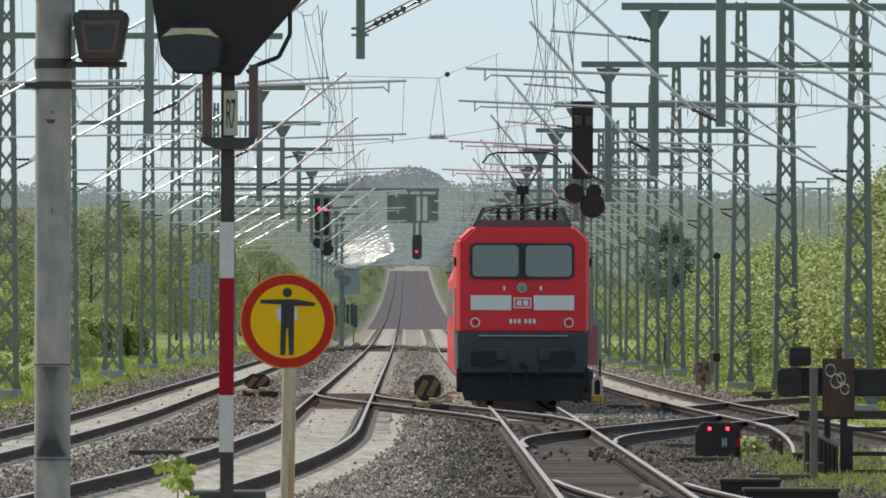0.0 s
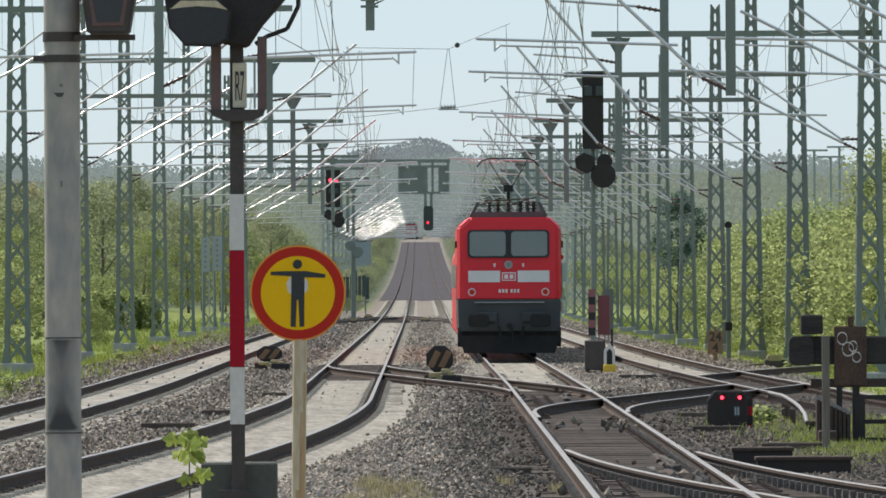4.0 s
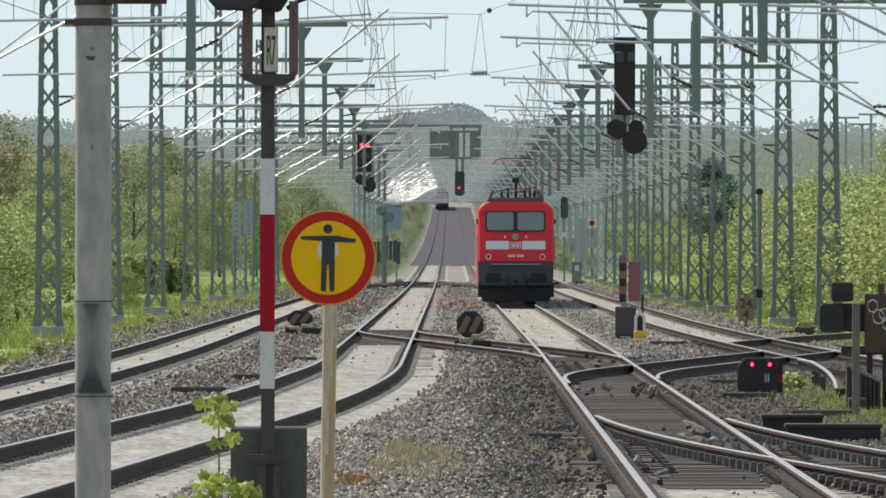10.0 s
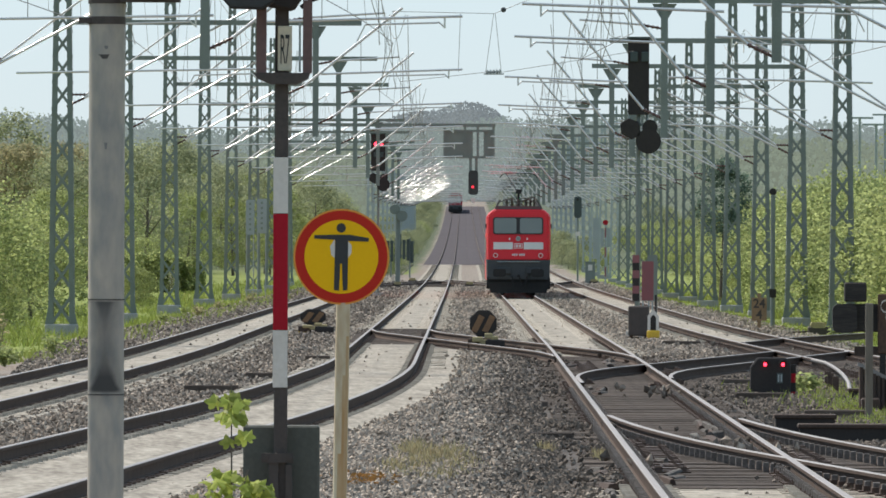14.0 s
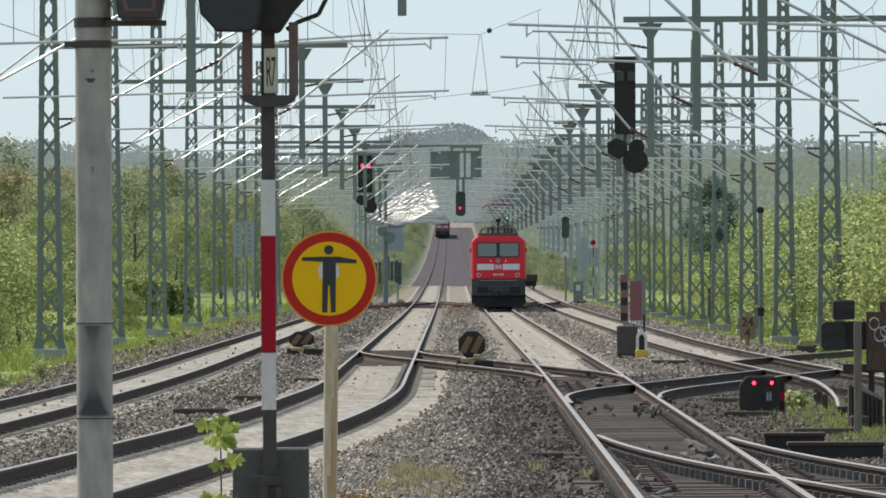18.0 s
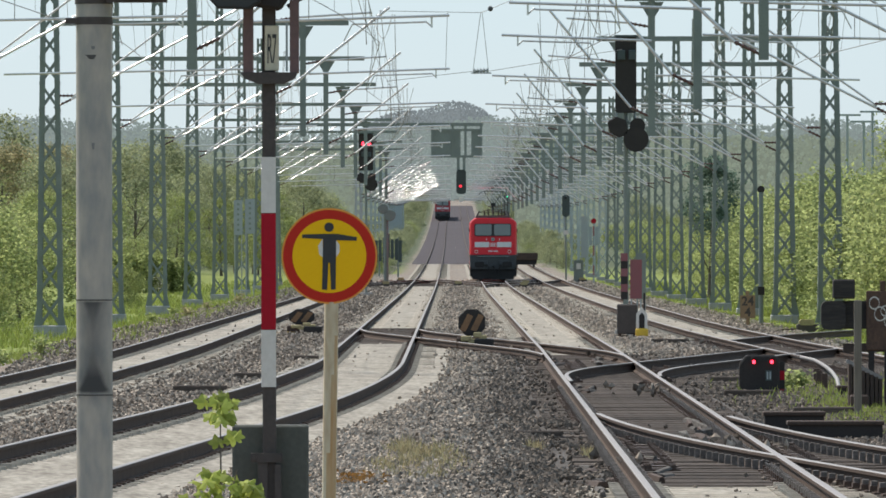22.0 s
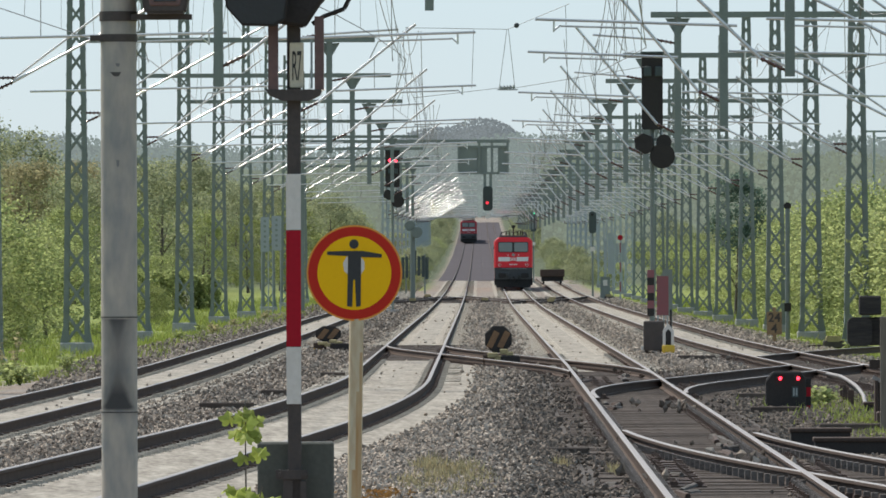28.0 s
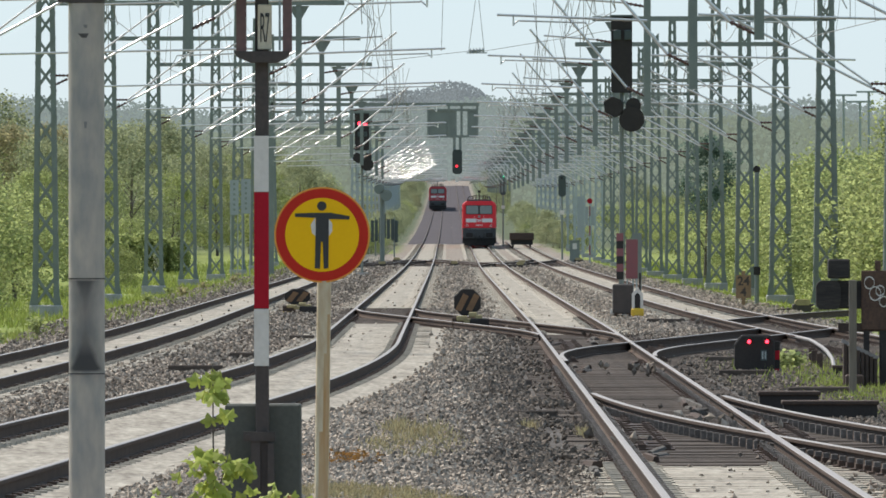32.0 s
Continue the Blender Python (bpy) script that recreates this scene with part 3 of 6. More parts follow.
def track_bed(k, line, y0, y1, mat, half=1.32, z=-0.1665, label="", shift=0.0, tilt=None):
    """The strip of fine ballast between and beside the sleepers."""
    bm = bmesh.new()
    prev, y = None, y0
    while True:
        x, h = line(y) + shift, rise(y) + z
        n1, n2 = 0.10 * noise.noise((y * 0.7, k, 0)), 0.10 * noise.noise((y * 0.7, k, 9))
        c = tilt(y) if tilt else 0.0
        ring = [bm.verts.new(p) for p in ((x - half - 0.22 + n1, y, h - 0.045), (x - half + n1, y, h + c * 1.3), (x, y, h + 0.006 + c / 2), (x + half + n2, y, h), (x + half + 0.22 + n2, y, h - 0.045))]
        if prev:
            for i in range(4):
                bm.faces.new((prev[i], prev[i + 1], ring[i + 1], ring[i]))
        prev = ring
        if y >= y1:
            break
        y = min(y1, y + (1.0 if y < 260 else 6.0 if y < 700 else 25.0))
    tagged(new("track_bed", data_of("track_bed", bm, mat)), label or "pale dusty ballast bed between the rails", "track bed", kind="structure")


for k, line, pale, dark in ((1, track_1, [(58, 89), (203, 575), (640, 945)], [(89, 203), (575, 640)]), (2, track_2, [(60, 228), (275, 585), (650, 945)], [(228, 275), (585, 650)]),
                            (3, track_3, [(90, 570)], [(570, 655)]), (4, track_4, [(236, 580), (645, 945)], [(165, 236), (580, 645)])):
    for a, b in pale:
        track_bed(k, line, a, b, BED_PALE, z=-0.178 if b < 100 else -0.1665, tilt=cant if k == 2 else None)
    for a, b in dark:
        track_bed(k, line, a, b, BED_DARK, 1.45, -0.19, "dark oil-stained ballast bed under the points")
    if k < 3:
        track_bed(k, line, 945, END, BED_FAR, 2.1, -0.18, "brown-grey ballast of the far climb")
track_bed(8, track_2, 60, 226, BED_PALE, 0.24, -0.171, "pale dust strip beside the bending track", 1.43)
track_bed(5, siding, 58, 110, BED_DARK, 1.5, -0.196, "dark oil-stained ballast bed under the siding", 0.3)
track_bed(6, CROSS_B, 160, 203, BED_DARK, 1.5, -0.194, "dark ballast bed under the crossover")
track_bed(7, CROSS_A, 190, 255, BED_DARK, 1.4, -0.196, "dark ballast bed under the crossover")


def loose_stones():
    """Broken stone lying between the tracks, thick near the camera."""
    rng = random.Random(3)
    banks = {0: ([], []), 1: ([], [])}
    for _ in range(250000):
        u = rng.random()
        y = 1 / (1 / 64 - u * (1 / 64 - 1 / 660))
        w = 5.5 + min(4.0, max(0.0, (y - 90) * 0.03))
        x = rng.uniform(-w, w)
        gap = min(abs(x - track_1(y)), abs(x - track_2(y)), abs(x - track_3(y)), abs(x - track_4(y)) if y > 190 else 9)
        points = 89 < y < 203 and abs(x - track_1(y)) < 1.4
        if points:
            if abs(abs(x - track_1(y)) - 0.752) < 0.14 or abs(x - track_1(y)) < 0.75 and rng.random() > 0.015 or abs(x - track_1(y)) < 1.4 and rng.random() > (0.05 if noise.noise((y * 0.22, 3, 3)) > -0.1 else 0.6):
                continue
        elif gap < 1.32 + rng.uniform(-0.25, 0.1) or (x > track_1(y) and abs(x - siding(y)) < 1.4 and y < 118):
            if rng.random() > 0.012:
                continue
        if y < 228 and 0 < x - track_2(y) < 1.66 + rng.uniform(-0.2, 0.08) and rng.random() > 0.02:
            continue
        if 155 < y < 205 and abs(x - CROSS_B(y)) < 1.1 and rng.random() > 0.12 or 186 < y < 257 and abs(x - CROSS_A(y)) < 1.0 and rng.random() > 0.1:
            continue
        mound = 0.0
        if track_2(y) < x < track_1(y):
            w = (x - track_2(y)) / (track_1(y) - track_2(y))
            mound = 0.10 * max(0, math.sin(math.pi * min(1, max(0, (w - 0.2) / 0.6)))) * min(1, (230 - y) / 60) if y < 230 else 0
        dark = points or x > (0.25 if y < 150 else 0.6) + rng.gauss(0, 0.35) + 0.5 * noise.noise((x, y * 0.1, 4)) and 84 + rng.gauss(0, 3) + 10 * noise.noise((x * 0.7, 1, 1)) < y < 203 + rng.gauss(0, 10) or x < -3.0 and rng.random() < 0.42
        verts, faces = banks[1 if dark else 0]
        s = rng.uniform(0.014, 0.029) * (1 + y / 260)
        c = Vector((x, y, rise(y) - (0.165 if points else 0.185 if gap < 1.3 else 0.205) + mound + s * rng.uniform(0.1, 0.9)))
        r = Euler((rng.uniform(0, 6), rng.uniform(0, 6), rng.uniform(0, 6))).to_matrix()
        j = len(verts)
        for d in ((1, 0, 0), (-1, 0, 0), (0, 1, 0), (0, -1, 0), (0, 0, 1), (0, 0, -1)):
            verts.append(c + r @ Vector((d[0] * s * rng.uniform(0.7, 1.3), d[1] * s * rng.uniform(0.7, 1.3), d[2] * s * rng.uniform(0.5, 1.0))))
        faces += [(j + a, j + b, j + e) for a in (0, 1) for b, e in ((2, 4), (4, 3), (3, 5), (5, 2))]
    for cx, cy, sx, n in ((3.05, 150, 0.25, 14), (3.0, 146, 0.2, 8), (2.85, 108, 0.25, 12), (3.2, 104, 0.3, 10), (1.7, 99, 0.12, 6), (3.35, 197, 0.3, 10), (5.6, 226, 0.4, 10)):
        for k in range(n):          # broken pieces of concrete by the points
            verts, faces = banks[k % 2]
            s = rng.uniform(0.03, 0.065)
            c = Vector((cx + rng.gauss(0, sx), cy + rng.gauss(0, 2.0), -0.12 + rng.uniform(0, 0.05)))
            r = Euler((rng.uniform(0, 6), rng.uniform(0, 6), rng.uniform(0, 6))).to_matrix()
            j = len(verts)
            for d in ((1, 0, 0), (-1, 0, 0), (0, 1, 0), (0, -1, 0), (0, 0, 1), (0, 0, -1)):
                verts.append(c + r @ Vector((d[0] * s * 1.5, d[1] * s, d[2] * s * 0.6)))
            faces += [(j + a, j + b, j + e) for a in (0, 1) for b, e in ((2, 4), (4, 3), (3, 5), (5, 2))]
    for k, (name, mat, label) in enumerate((("loose_ballast", STONE, "loose grey broken stone between the tracks"), ("oily_ballast", STONE_DARK, "dark oily broken stone beside the points"))):
        tagged(new(name, quads(name, *banks[k], mat)), label, "ballast", kind="stuff")


loose_stones()


def fastenings():
    """Clips and chairs along the rails near the points."""
    for name, line, y0, y1, rails in (("siding_track", siding, 62, 119, (-0.752, 0.752)), ("track_1", track_1, 62, 150, (-0.752, 0.752))):
        verts, faces = [], []
        y = y0
        while y < y1:
            for o in rails:
                for s in (-1, 1):
                    x = line(y) + o + s * 0.105
                    j = len(verts)
                    verts += [(x + a * 0.03, y + b * 0.06, -0.17 + c) for c in (0, 0.10) for a, b in ((-1, -1), (1, -1), (1, 1), (-1, 1))]
                    faces += [tuple(j + i for i in q) for q in ((4, 5, 6, 7), (0, 1, 5, 4), (1, 2, 6, 5), (2, 3, 7, 6), (3, 0, 4, 7))]
            y += 0.6
        ob = new("rail_fastenings", quads("rail_fastenings", verts, faces, CLIP))
        ob.parent = bpy.data.objects[name]
        ob["kind"] = "stuff"


CLIP = material("clip_iron_worn", (0.20, 0.175, 0.155), 0.7, 0.2, (0.08, 0.065, 0.055), 8, 0.9, 40)
fastenings()


def heap():
    """The low bank of ballast between the two middle tracks."""
    bm = bmesh.new()
    ys = [60 + 1.5 * i for i in range(114)]
    rows = []
    for y in ys:
        a, b = track_2(y) + 1.72, track_1(y) - 1.35
        row = []
        for i in range(13):
            w = i / 12
            x = a + (b - a) * w
            h = 0.10 * math.sin(math.pi * w) * min(1, (231 - y) / 60)
            row.append(bm.verts.new((x, y, -0.225 + h + 0.02 * noise.noise((x * 3, y * 1.5, 0)))))
        rows.append(row)
    for r0, r1 in zip(rows, rows[1:]):
        for i in range(12):
            bm.faces.new((r0[i], r0[i + 1], r1[i + 1], r1[i])).smooth = True
    # base darker than the stones lying on it: shade painted into their gaps
    tagged(new("ballast_bank", data_of("ballast_bank", bm, material("bank_stone_gap_shade", (0.12, 0.10, 0.082), 0.95, 0, (0.05, 0.042, 0.035), 6, 0.9, 22, 0.9, spec=0.1))), "low bank of grey ballast between two tracks", "ballast", kind="structure")


heap()


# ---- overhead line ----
# paler copy of the mast steel, haze painted into its colour
HAZED_GALV = material("hazed_galvanised_steel", (0.36, 0.40, 0.39), 0.6, 0.1, (0.29, 0.32, 0.315), 1.5, 0.7)


def lattice_mast(height, base, top, label, m, split=True):
    """A tapered lattice mast of four angle irons with crossed braces, on a footing."""
    t = thing("catenary_mast", m, label, "mast", "lattice masts of the overhead line")
    steel = GALV if split else HAZED_GALV

    def half(z):
        return (base + (top - base) * min(1, z / height)) / 2
    for sx in (-1, 1):
        for sy in (-1, 1):
            bm = bmesh.new()
            for w, h in ((0.13, 0.018), (0.018, 0.13)):
                a, b = Vector((sx * half(0), sy * half(0), 0.0)), Vector((sx * half(height), sy * half(height), height))
                o = Vector((-sx * (w / 2 if w > h else 0), -sy * (h / 2 if h > w else 0), 0))
                d = [Vector((i * w / 2, j * h / 2, 0)) for i, j in ((-1, -1), (1, -1), (1, 1), (-1, 1))]
                r0, r1 = [bm.verts.new(a + o + q) for q in d], [bm.verts.new(b + o + q) for q in d]
                for i in range(4):
                    bm.faces.new((r0[i], r0[(i + 1) % 4], r1[(i + 1) % 4], r1[i]))
            part("leg", bm, steel, t)
    for axis in (0, 1):
        for s in (-1, 1):
            joined = bmesh.new()
            z = 0.25
            while z < height - 0.3:
                step = half(z) * 2.7
                a, b = half(z), half(min(height, z + step))
                bm = bmesh.new() if split else joined
                for q in (1, -1):
                    p0, p1 = ((q * a, s * a, z), (-q * b, s * b, z + step)) if axis == 0 else ((s * a, q * a, z), (s * b, -q * b, z + step))
                    bar(bm, p0, p1, 0.065 if axis == 0 else 0.014, 0.065)
                if split:
                    part("cross_brace", bm, steel, t)
                z += step
            if split:
                joined.free()
            else:
                part("bracing", joined, steel, t)["kind"] = "stuff"
    bm = bmesh.new()
    box(bm, -0.46, 0.46, -0.46, 0.46, -0.5, 0.34)
    bevel(bm, 0.03)
    part("footing", bm, PEDESTAL, t)
    for sx in (-1, 1):
        bm = bmesh.new()
        prism(bm, [(sx * half(0) * 1.0, 0.34), (sx * (half(0) + 0.09), 0.34), (sx * half(0.6) * 1.02, 0.8), (sx * half(0.6) * 0.98, 0.8)], "y", -half(0) - 0.02, -half(0) - 0.005)
        part("base_gusset", bm, steel, t)
    return t


def shed_stack(bm, a, b, r, sheds):
    """An insulator turned in one piece: a core with several sheds."""
    a, b = Vector(a), Vector(b)
    q = (b - a).to_track_quat("Z", "Y")
    prev = None
    for k in range(4 * sheds + 1):
        rad = (0.35, 0.35, 1.0, 0.6)[k % 4] * r
        p = a.lerp(b, k / (4 * sheds))
        ring = [bm.verts.new(p + q @ Vector((rad * math.cos(math.pi * i / 4), rad * math.sin(math.pi * i / 4), 0))) for i in range(8)]
        if prev:
            for i in range(8):
                bm.faces.new((prev[i], prev[(i + 1) % 8], ring[(i + 1) % 8], ring[i]))
        prev = ring


def insulator(bm, a, b, r=0.07):
    a, b = Vector(a), Vector(b)
    shed_stack(bm, a, b, r, 5)


def beam(t, x0, x1, z, posts):
    """A long arm over the tracks, its hangers and stay."""
    bm = bmesh.new()
    box(bm, min(x0, x1), max(x0, x1), -0.11, -0.03, z - 0.07, z + 0.07)
    box(bm, min(x0, x1), max(x0, x1), 0.03, 0.11, z - 0.07, z + 0.07)
    part("cross_arm", bm, GALV, t)
    for x, z0, gusset in posts:
        bm = bmesh.new()
        w = 0.085 if gusset or x < 0 else 0.08
        box(bm, x - w, x + w, -w, w, z0, z + (0.0 if gusset else 0.35))
        part("drop_post", bm, GALV, t)
        if gusset:
            bm = bmesh.new()
            prism(bm, [(x - 0.3, z - 0.09), (x + 0.3, z - 0.09), (x + 0.085, z - 0.45), (x - 0.085, z - 0.45)], "y", -0.03, 0.03)
            part("gusset", bm, GALV, t)


def cantilever(t, post, track, side, slope=0.54, reach=1.6, low=5.72, shift=0.0, arm=6.18, steep=0.0):
    """The tubes that carry one track's wires; side 1 when the post stands to the left of its track."""
    x0, x1 = post + side * 0.5, track + side * 0.05
    z0 = low + 0.24
    high = z0 + slope * abs(x1 - x0)
    bm = bmesh.new()
    rod(bm, (x0, shift, z0), (x1 + side * 0.15, shift, high + 0.15 * slope), 0.032, 10)
    part("diagonal_tube", bm, TUBE, t)
    bm = bmesh.new()
    if steep:
        u = 0.75
        rod(bm, (x0, shift, z0 + 0.06), (x0 + u * (x1 - x0), shift, z0 + 0.06 + steep * u * abs(x1 - x0)), 0.026, 8)
    else:
        rod(bm, (post + side * 0.5, shift, high - 0.12), (track - side * 0.2, shift, high), 0.026, 8)
    part("top_tube", bm, TUBE, t)
    bm = bmesh.new()
    far = track + side * reach
    rod(bm, (post + side * 0.9, shift, arm - 0.06), (far, shift, arm + 0.06), 0.025, 8)
    part("registration_arm", bm, TUBE, t)
    bm = bmesh.new()
    hook = far - side * 0.32
    rod(bm, (hook, shift, arm + 0.06), (hook, shift, arm - 0.16), 0.018, 6)
    rod(bm, (hook, shift, arm - 0.14), (hook - side * 0.12, shift, arm - 0.04), 0.016, 6)
    rod(bm, (hook - side * 0.12, shift, arm - 0.06), (track - side * 0.15, shift, arm - 0.10), 0.019, 6)
    rod(bm, (track - side * 0.15, shift, arm - 0.10), (track - side * 0.30, shift, arm - 0.40), 0.014, 6)
    part("steady_arm", bm, TUBE, t)
    bm = bmesh.new()
    xm = x0 + 0.62 * (x1 - x0)
    rod(bm, (xm, shift, arm), (xm, shift, z0 + slope * abs(xm - x0)), 0.008, 5)
    part("hanger_wire", bm, WIRE, t)
    for p, q in (((post, shift, low), (post + side * 0.5, shift, low + 0.24)), ((post, shift, z0 + 0.1 if steep else high - 0.22), (post + side * 0.55, shift, z0 + 0.1 if steep else high - 0.12))):
        bm = bmesh.new()
        rod(bm, p, q, 0.03, 6)
        insulator(bm, p, q, 0.052)
        part("insulator", bm, INSULATOR, t)


RIGHT_Y = [167, 192, 236] + [281 + 38.3 * i for i in range(12)] + [760 + 50 * i for i in range(9)]
LEFT_Y = [176, 227] + [278 + 51.0 * i for i in range(8)]
FAR_LEFT_Y = [686 + 44 * i for i in range(15)]


def support(y, left, master={}):
    x = -11.4 if left else 10.9
    key = (left, y < 180, y < 700)
    if key not in master:
        label = "grey-green lattice steel mast with a long arm carrying the wires" if y < 700 else "distant grey-green lattice mast of the overhead line"
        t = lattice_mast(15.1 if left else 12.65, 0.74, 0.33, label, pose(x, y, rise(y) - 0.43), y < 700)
        z0 = -(rise(y) - 0.43)
        up = 0.43
        if left:
            near = y < 200
            beam(t, 0.2, 10.8 if near else 8.5, 8.5 + up, [(6.75, 5.7, False), (10.55, 6.63 + up, False)] if near else [(7.2, 5.7, True)])
            if near:
                bm = bmesh.new()
                a, b = Vector((10.6, 0, 7.15 + up)), Vector((12.3, 0, 8.05 + up))
                rod(bm, a, b, 0.02, 6)
                insulator(bm, a.lerp(b, 0.1), a.lerp(b, 0.45), 0.07)
                insulator(bm, a.lerp(b, 0.55), a.lerp(b, 0.9), 0.06)
                part("stay_insulator", bm, INSULATOR, t)
                for dz in (0.07, -0.09):
                    bm = bmesh.new()
                    rod(bm, a + Vector((-0.05, 0.04, dz)), b + Vector((0, 0.04, dz)), 0.018, 6)
                    part("stay_rod", bm, GALV_GREY, t)
                for dz in (-0.02, 0.10):
                    bm = bmesh.new()
                    box(bm, 10.38, 10.70, -0.11, 0.11, 7.06 + up + dz, 7.10 + up + dz)
                    part("post_clamp", bm, GALV, t)
            cantilever(t, 0.12, 5.3, 1, 0.54, low=6.1 + up, arm=6.18 + up, steep=0.75)
            cantilever(t, 6.75 if near else 7.2, 9.78, 1, 0.8 if y < 700 else 0.54, low=5.6 + up, arm=6.18 + up)
        else:
            near = y < 180
            beam(t, 0.3, -6.7, 8.1 + up, [(-5.55, 5.68, False) if near else (-6.05, 5.2, True)])
            if near:
                cantilever(t, -5.55, -8.3, -1, 0.95, low=5.32 + up, arm=6.18 + up)
            else:
                cantilever(t, -6.05, -8.3, -1, 1.2, low=5.22 + up, arm=6.18 + up)
            cantilever(t, -0.12, -4.35, -1, 0.5, low=5.2 + up, arm=6.18 + up, steep=0.7)
        master[key] = t
        return t
    return copy_thing(master[key], pose(x, y, rise(y) - 0.43, 0, 0, 0))


def climb_mast(y, master=[]):
    """A mast close beside the second track, where only two tracks go on."""
    if master:
        return copy_thing(master[0], pose(-6.5, y, rise(y) - 0.43))
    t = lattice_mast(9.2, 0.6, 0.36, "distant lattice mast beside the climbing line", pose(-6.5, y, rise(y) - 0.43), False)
    cantilever(t, 0.12, 4.88, 1, 0.54, low=5.9, arm=6.5, steep=0.62)
    master.append(t)


for y in LEFT_Y:
    support(y, True)
for y in FAR_LEFT_Y:
    climb_mast(y)
for y in RIGHT_Y:
    support(y, False)


def hang_wires():
    """Contact wire, carrying cable and droppers over each track."""
    for line, ys, name in ((track_1, RIGHT_Y, "right"), (track_4, RIGHT_Y, "right"), (track_2, LEFT_Y + FAR_LEFT_Y, "left"), (track_3, LEFT_Y, "left")):
        t = thing("overhead_wire", pose(0, 0, 0), "thin dark contact wire and carrying cable with droppers", "overhead wire", "overhead wires")
        top = 7.6 if line in (track_1, track_2) else 8.85 if line == track_3 else 7.4
        contact, carrier, droppers = bmesh.new(), bmesh.new(), bmesh.new()
        stops = [90, 130] + ys
        for k, (a, b) in enumerate(zip(stops, stops[1:])):
            n = 6
            zig = 0.35 * (-1) ** k
            pts = []
            for i in range(n + 1):
                u = i / n
                y = a + (b - a) * u
                x = line(y)
                z = rise(y)
                pts.append(((x + zig * (1 - 2 * u), y, z + 5.75), (x, y, z + top - 3.0 * u * (1 - u))))
            for p, q in zip(pts, pts[1:]):
                rod(contact, p[0], q[0], 0.0075, 4)
                rod(carrier, p[1], q[1], 0.0075, 4)
            for p in pts[1:-1]:
                if b < 650:
                    one = bmesh.new()
                    rod(one, p[0], p[1], 0.004, 3)
                    part("dropper", one, WIRE, t)
                else:
                    rod(droppers, p[0], p[1], 0.004, 3)
        tangle = random.Random(len(ys) + int(top * 10))
        for y in ys:
            if y > 460:
                continue
            for _ in range(3):
                dx, dy, low = tangle.uniform(-0.5, 0.5), tangle.uniform(0.5, 5.0), tangle.uniform(0.2, 0.7)
                a, b = Vector((line(y) + dx, y, top - 0.1)), Vector((line(y) + dx * tangle.uniform(-1.5, 1.5), y + dy, 5.8 if tangle.random() < 0.6 else top - 0.3))
                one = bmesh.new()
                pts = [a.lerp(b, i / 6) - Vector((0, 0, low * math.sin(math.pi * i / 6))) for i in range(7)]
                tube(one, pts, 0.007)
                part("jumper_wire", one, WIRE, t)
        part("contact_wire", contact, WIRE, t)
        part("carrying_cable", carrier, WIRE, t)
        part("far_dropper", droppers, WIRE, t)["kind"] = "stuff"


hang_wires()


# ---- things close to the camera ----
def grey_pole():
    t = thing("lamp_post", pose(-1.64, 45, -0.45), "tall grey steel post with a small box lamp on a bracket", "post")
    bm = bmesh.new()
    rod(bm, (0, 0, 0), (0, 0, 4.6), 0.083, 32)
    part("pole", bm, GREY_POLE, t)
    bm = bmesh.new()
    rod(bm, (0, 0, 3.57), (0, 0, 3.615), 0.088, 32)
    box(bm, 0.06, 0.34, -0.09, -0.05, 3.575, 3.60)
    part("clamp", bm, MAST_BROWN, t)
    bm = bmesh.new()
    prism(bm, [(0.125, 3.60), (0.315, 3.60), (0.35, 3.80), (0.335, 3.835), (0.11, 3.835), (0.095, 3.80)], "y", -0.22, 0.05)
    bevel(bm, 0.012, 2)
    housing = part("lamp_housing", bm, MAST_BROWN, t, "dark box lamp")
    bm = bmesh.new()
    prism(bm, [(0.150, 3.635), (0.290, 3.635), (0.315, 3.785), (0.130, 3.785)], "y", -0.228, -0.214)
    bevel(bm, 0.006)
    part("lens_frame", bm, CASE_BROWN, housing)
    bm = bmesh.new()
    prism(bm, [(0.170, 3.655), (0.272, 3.655), (0.292, 3.765), (0.150, 3.765)], "y", -0.233, -0.226)
    part("lens", bm, LAMP_DARK, housing, "dark reflecting lamp glass")
    bm = bmesh.new()
    rod(bm, (0, 0, 3.885), (0, 0, 3.98), 0.0858, 32)
    part("yellow_band", bm, HAZARD_YELLOW, t)

    def patch(z0, z1, a0, a1, b0=None, b1=None, mat=POLE_STAIN, out=0.0):
        """A stain that wraps part of the pole."""
        bm = bmesh.new()
        n, rows = 10, []
        for z, lo, hi in ((z0, b0 or a0, b1 or a1), (z1, a0, a1)):
            rows.append([bm.verts.new(((0.0845 + out) * math.sin(radians(lo + (hi - lo) * i / n)), -(0.0845 + out) * math.cos(radians(lo + (hi - lo) * i / n)), z)) for i in range(n + 1)])
        for i in range(n):
            bm.faces.new((rows[0][i], rows[0][i + 1], rows[1][i + 1], rows[1][i]))
        part("stain", bm, mat, t)

    patch(3.315, 3.335, -26, 10, -12, 2)
    patch(3.36, 3.375, -8, 6, -4, 4, mat=POLE_GRIME)
    patch(2.9, 2.93, -6, 4, -4, 2, mat=POLE_GRIME)
    bm = bmesh.new()
    rod(bm, (0, 0, 3.475), (0, 0, 3.51), 0.0865, 32)
    box(bm, -0.13, -0.07, -0.05, -0.01, 3.48, 3.505)
    part("clamp", bm, MAST_BROWN, t)
    for z in (2.205, 1.768):
        bm = bmesh.new()
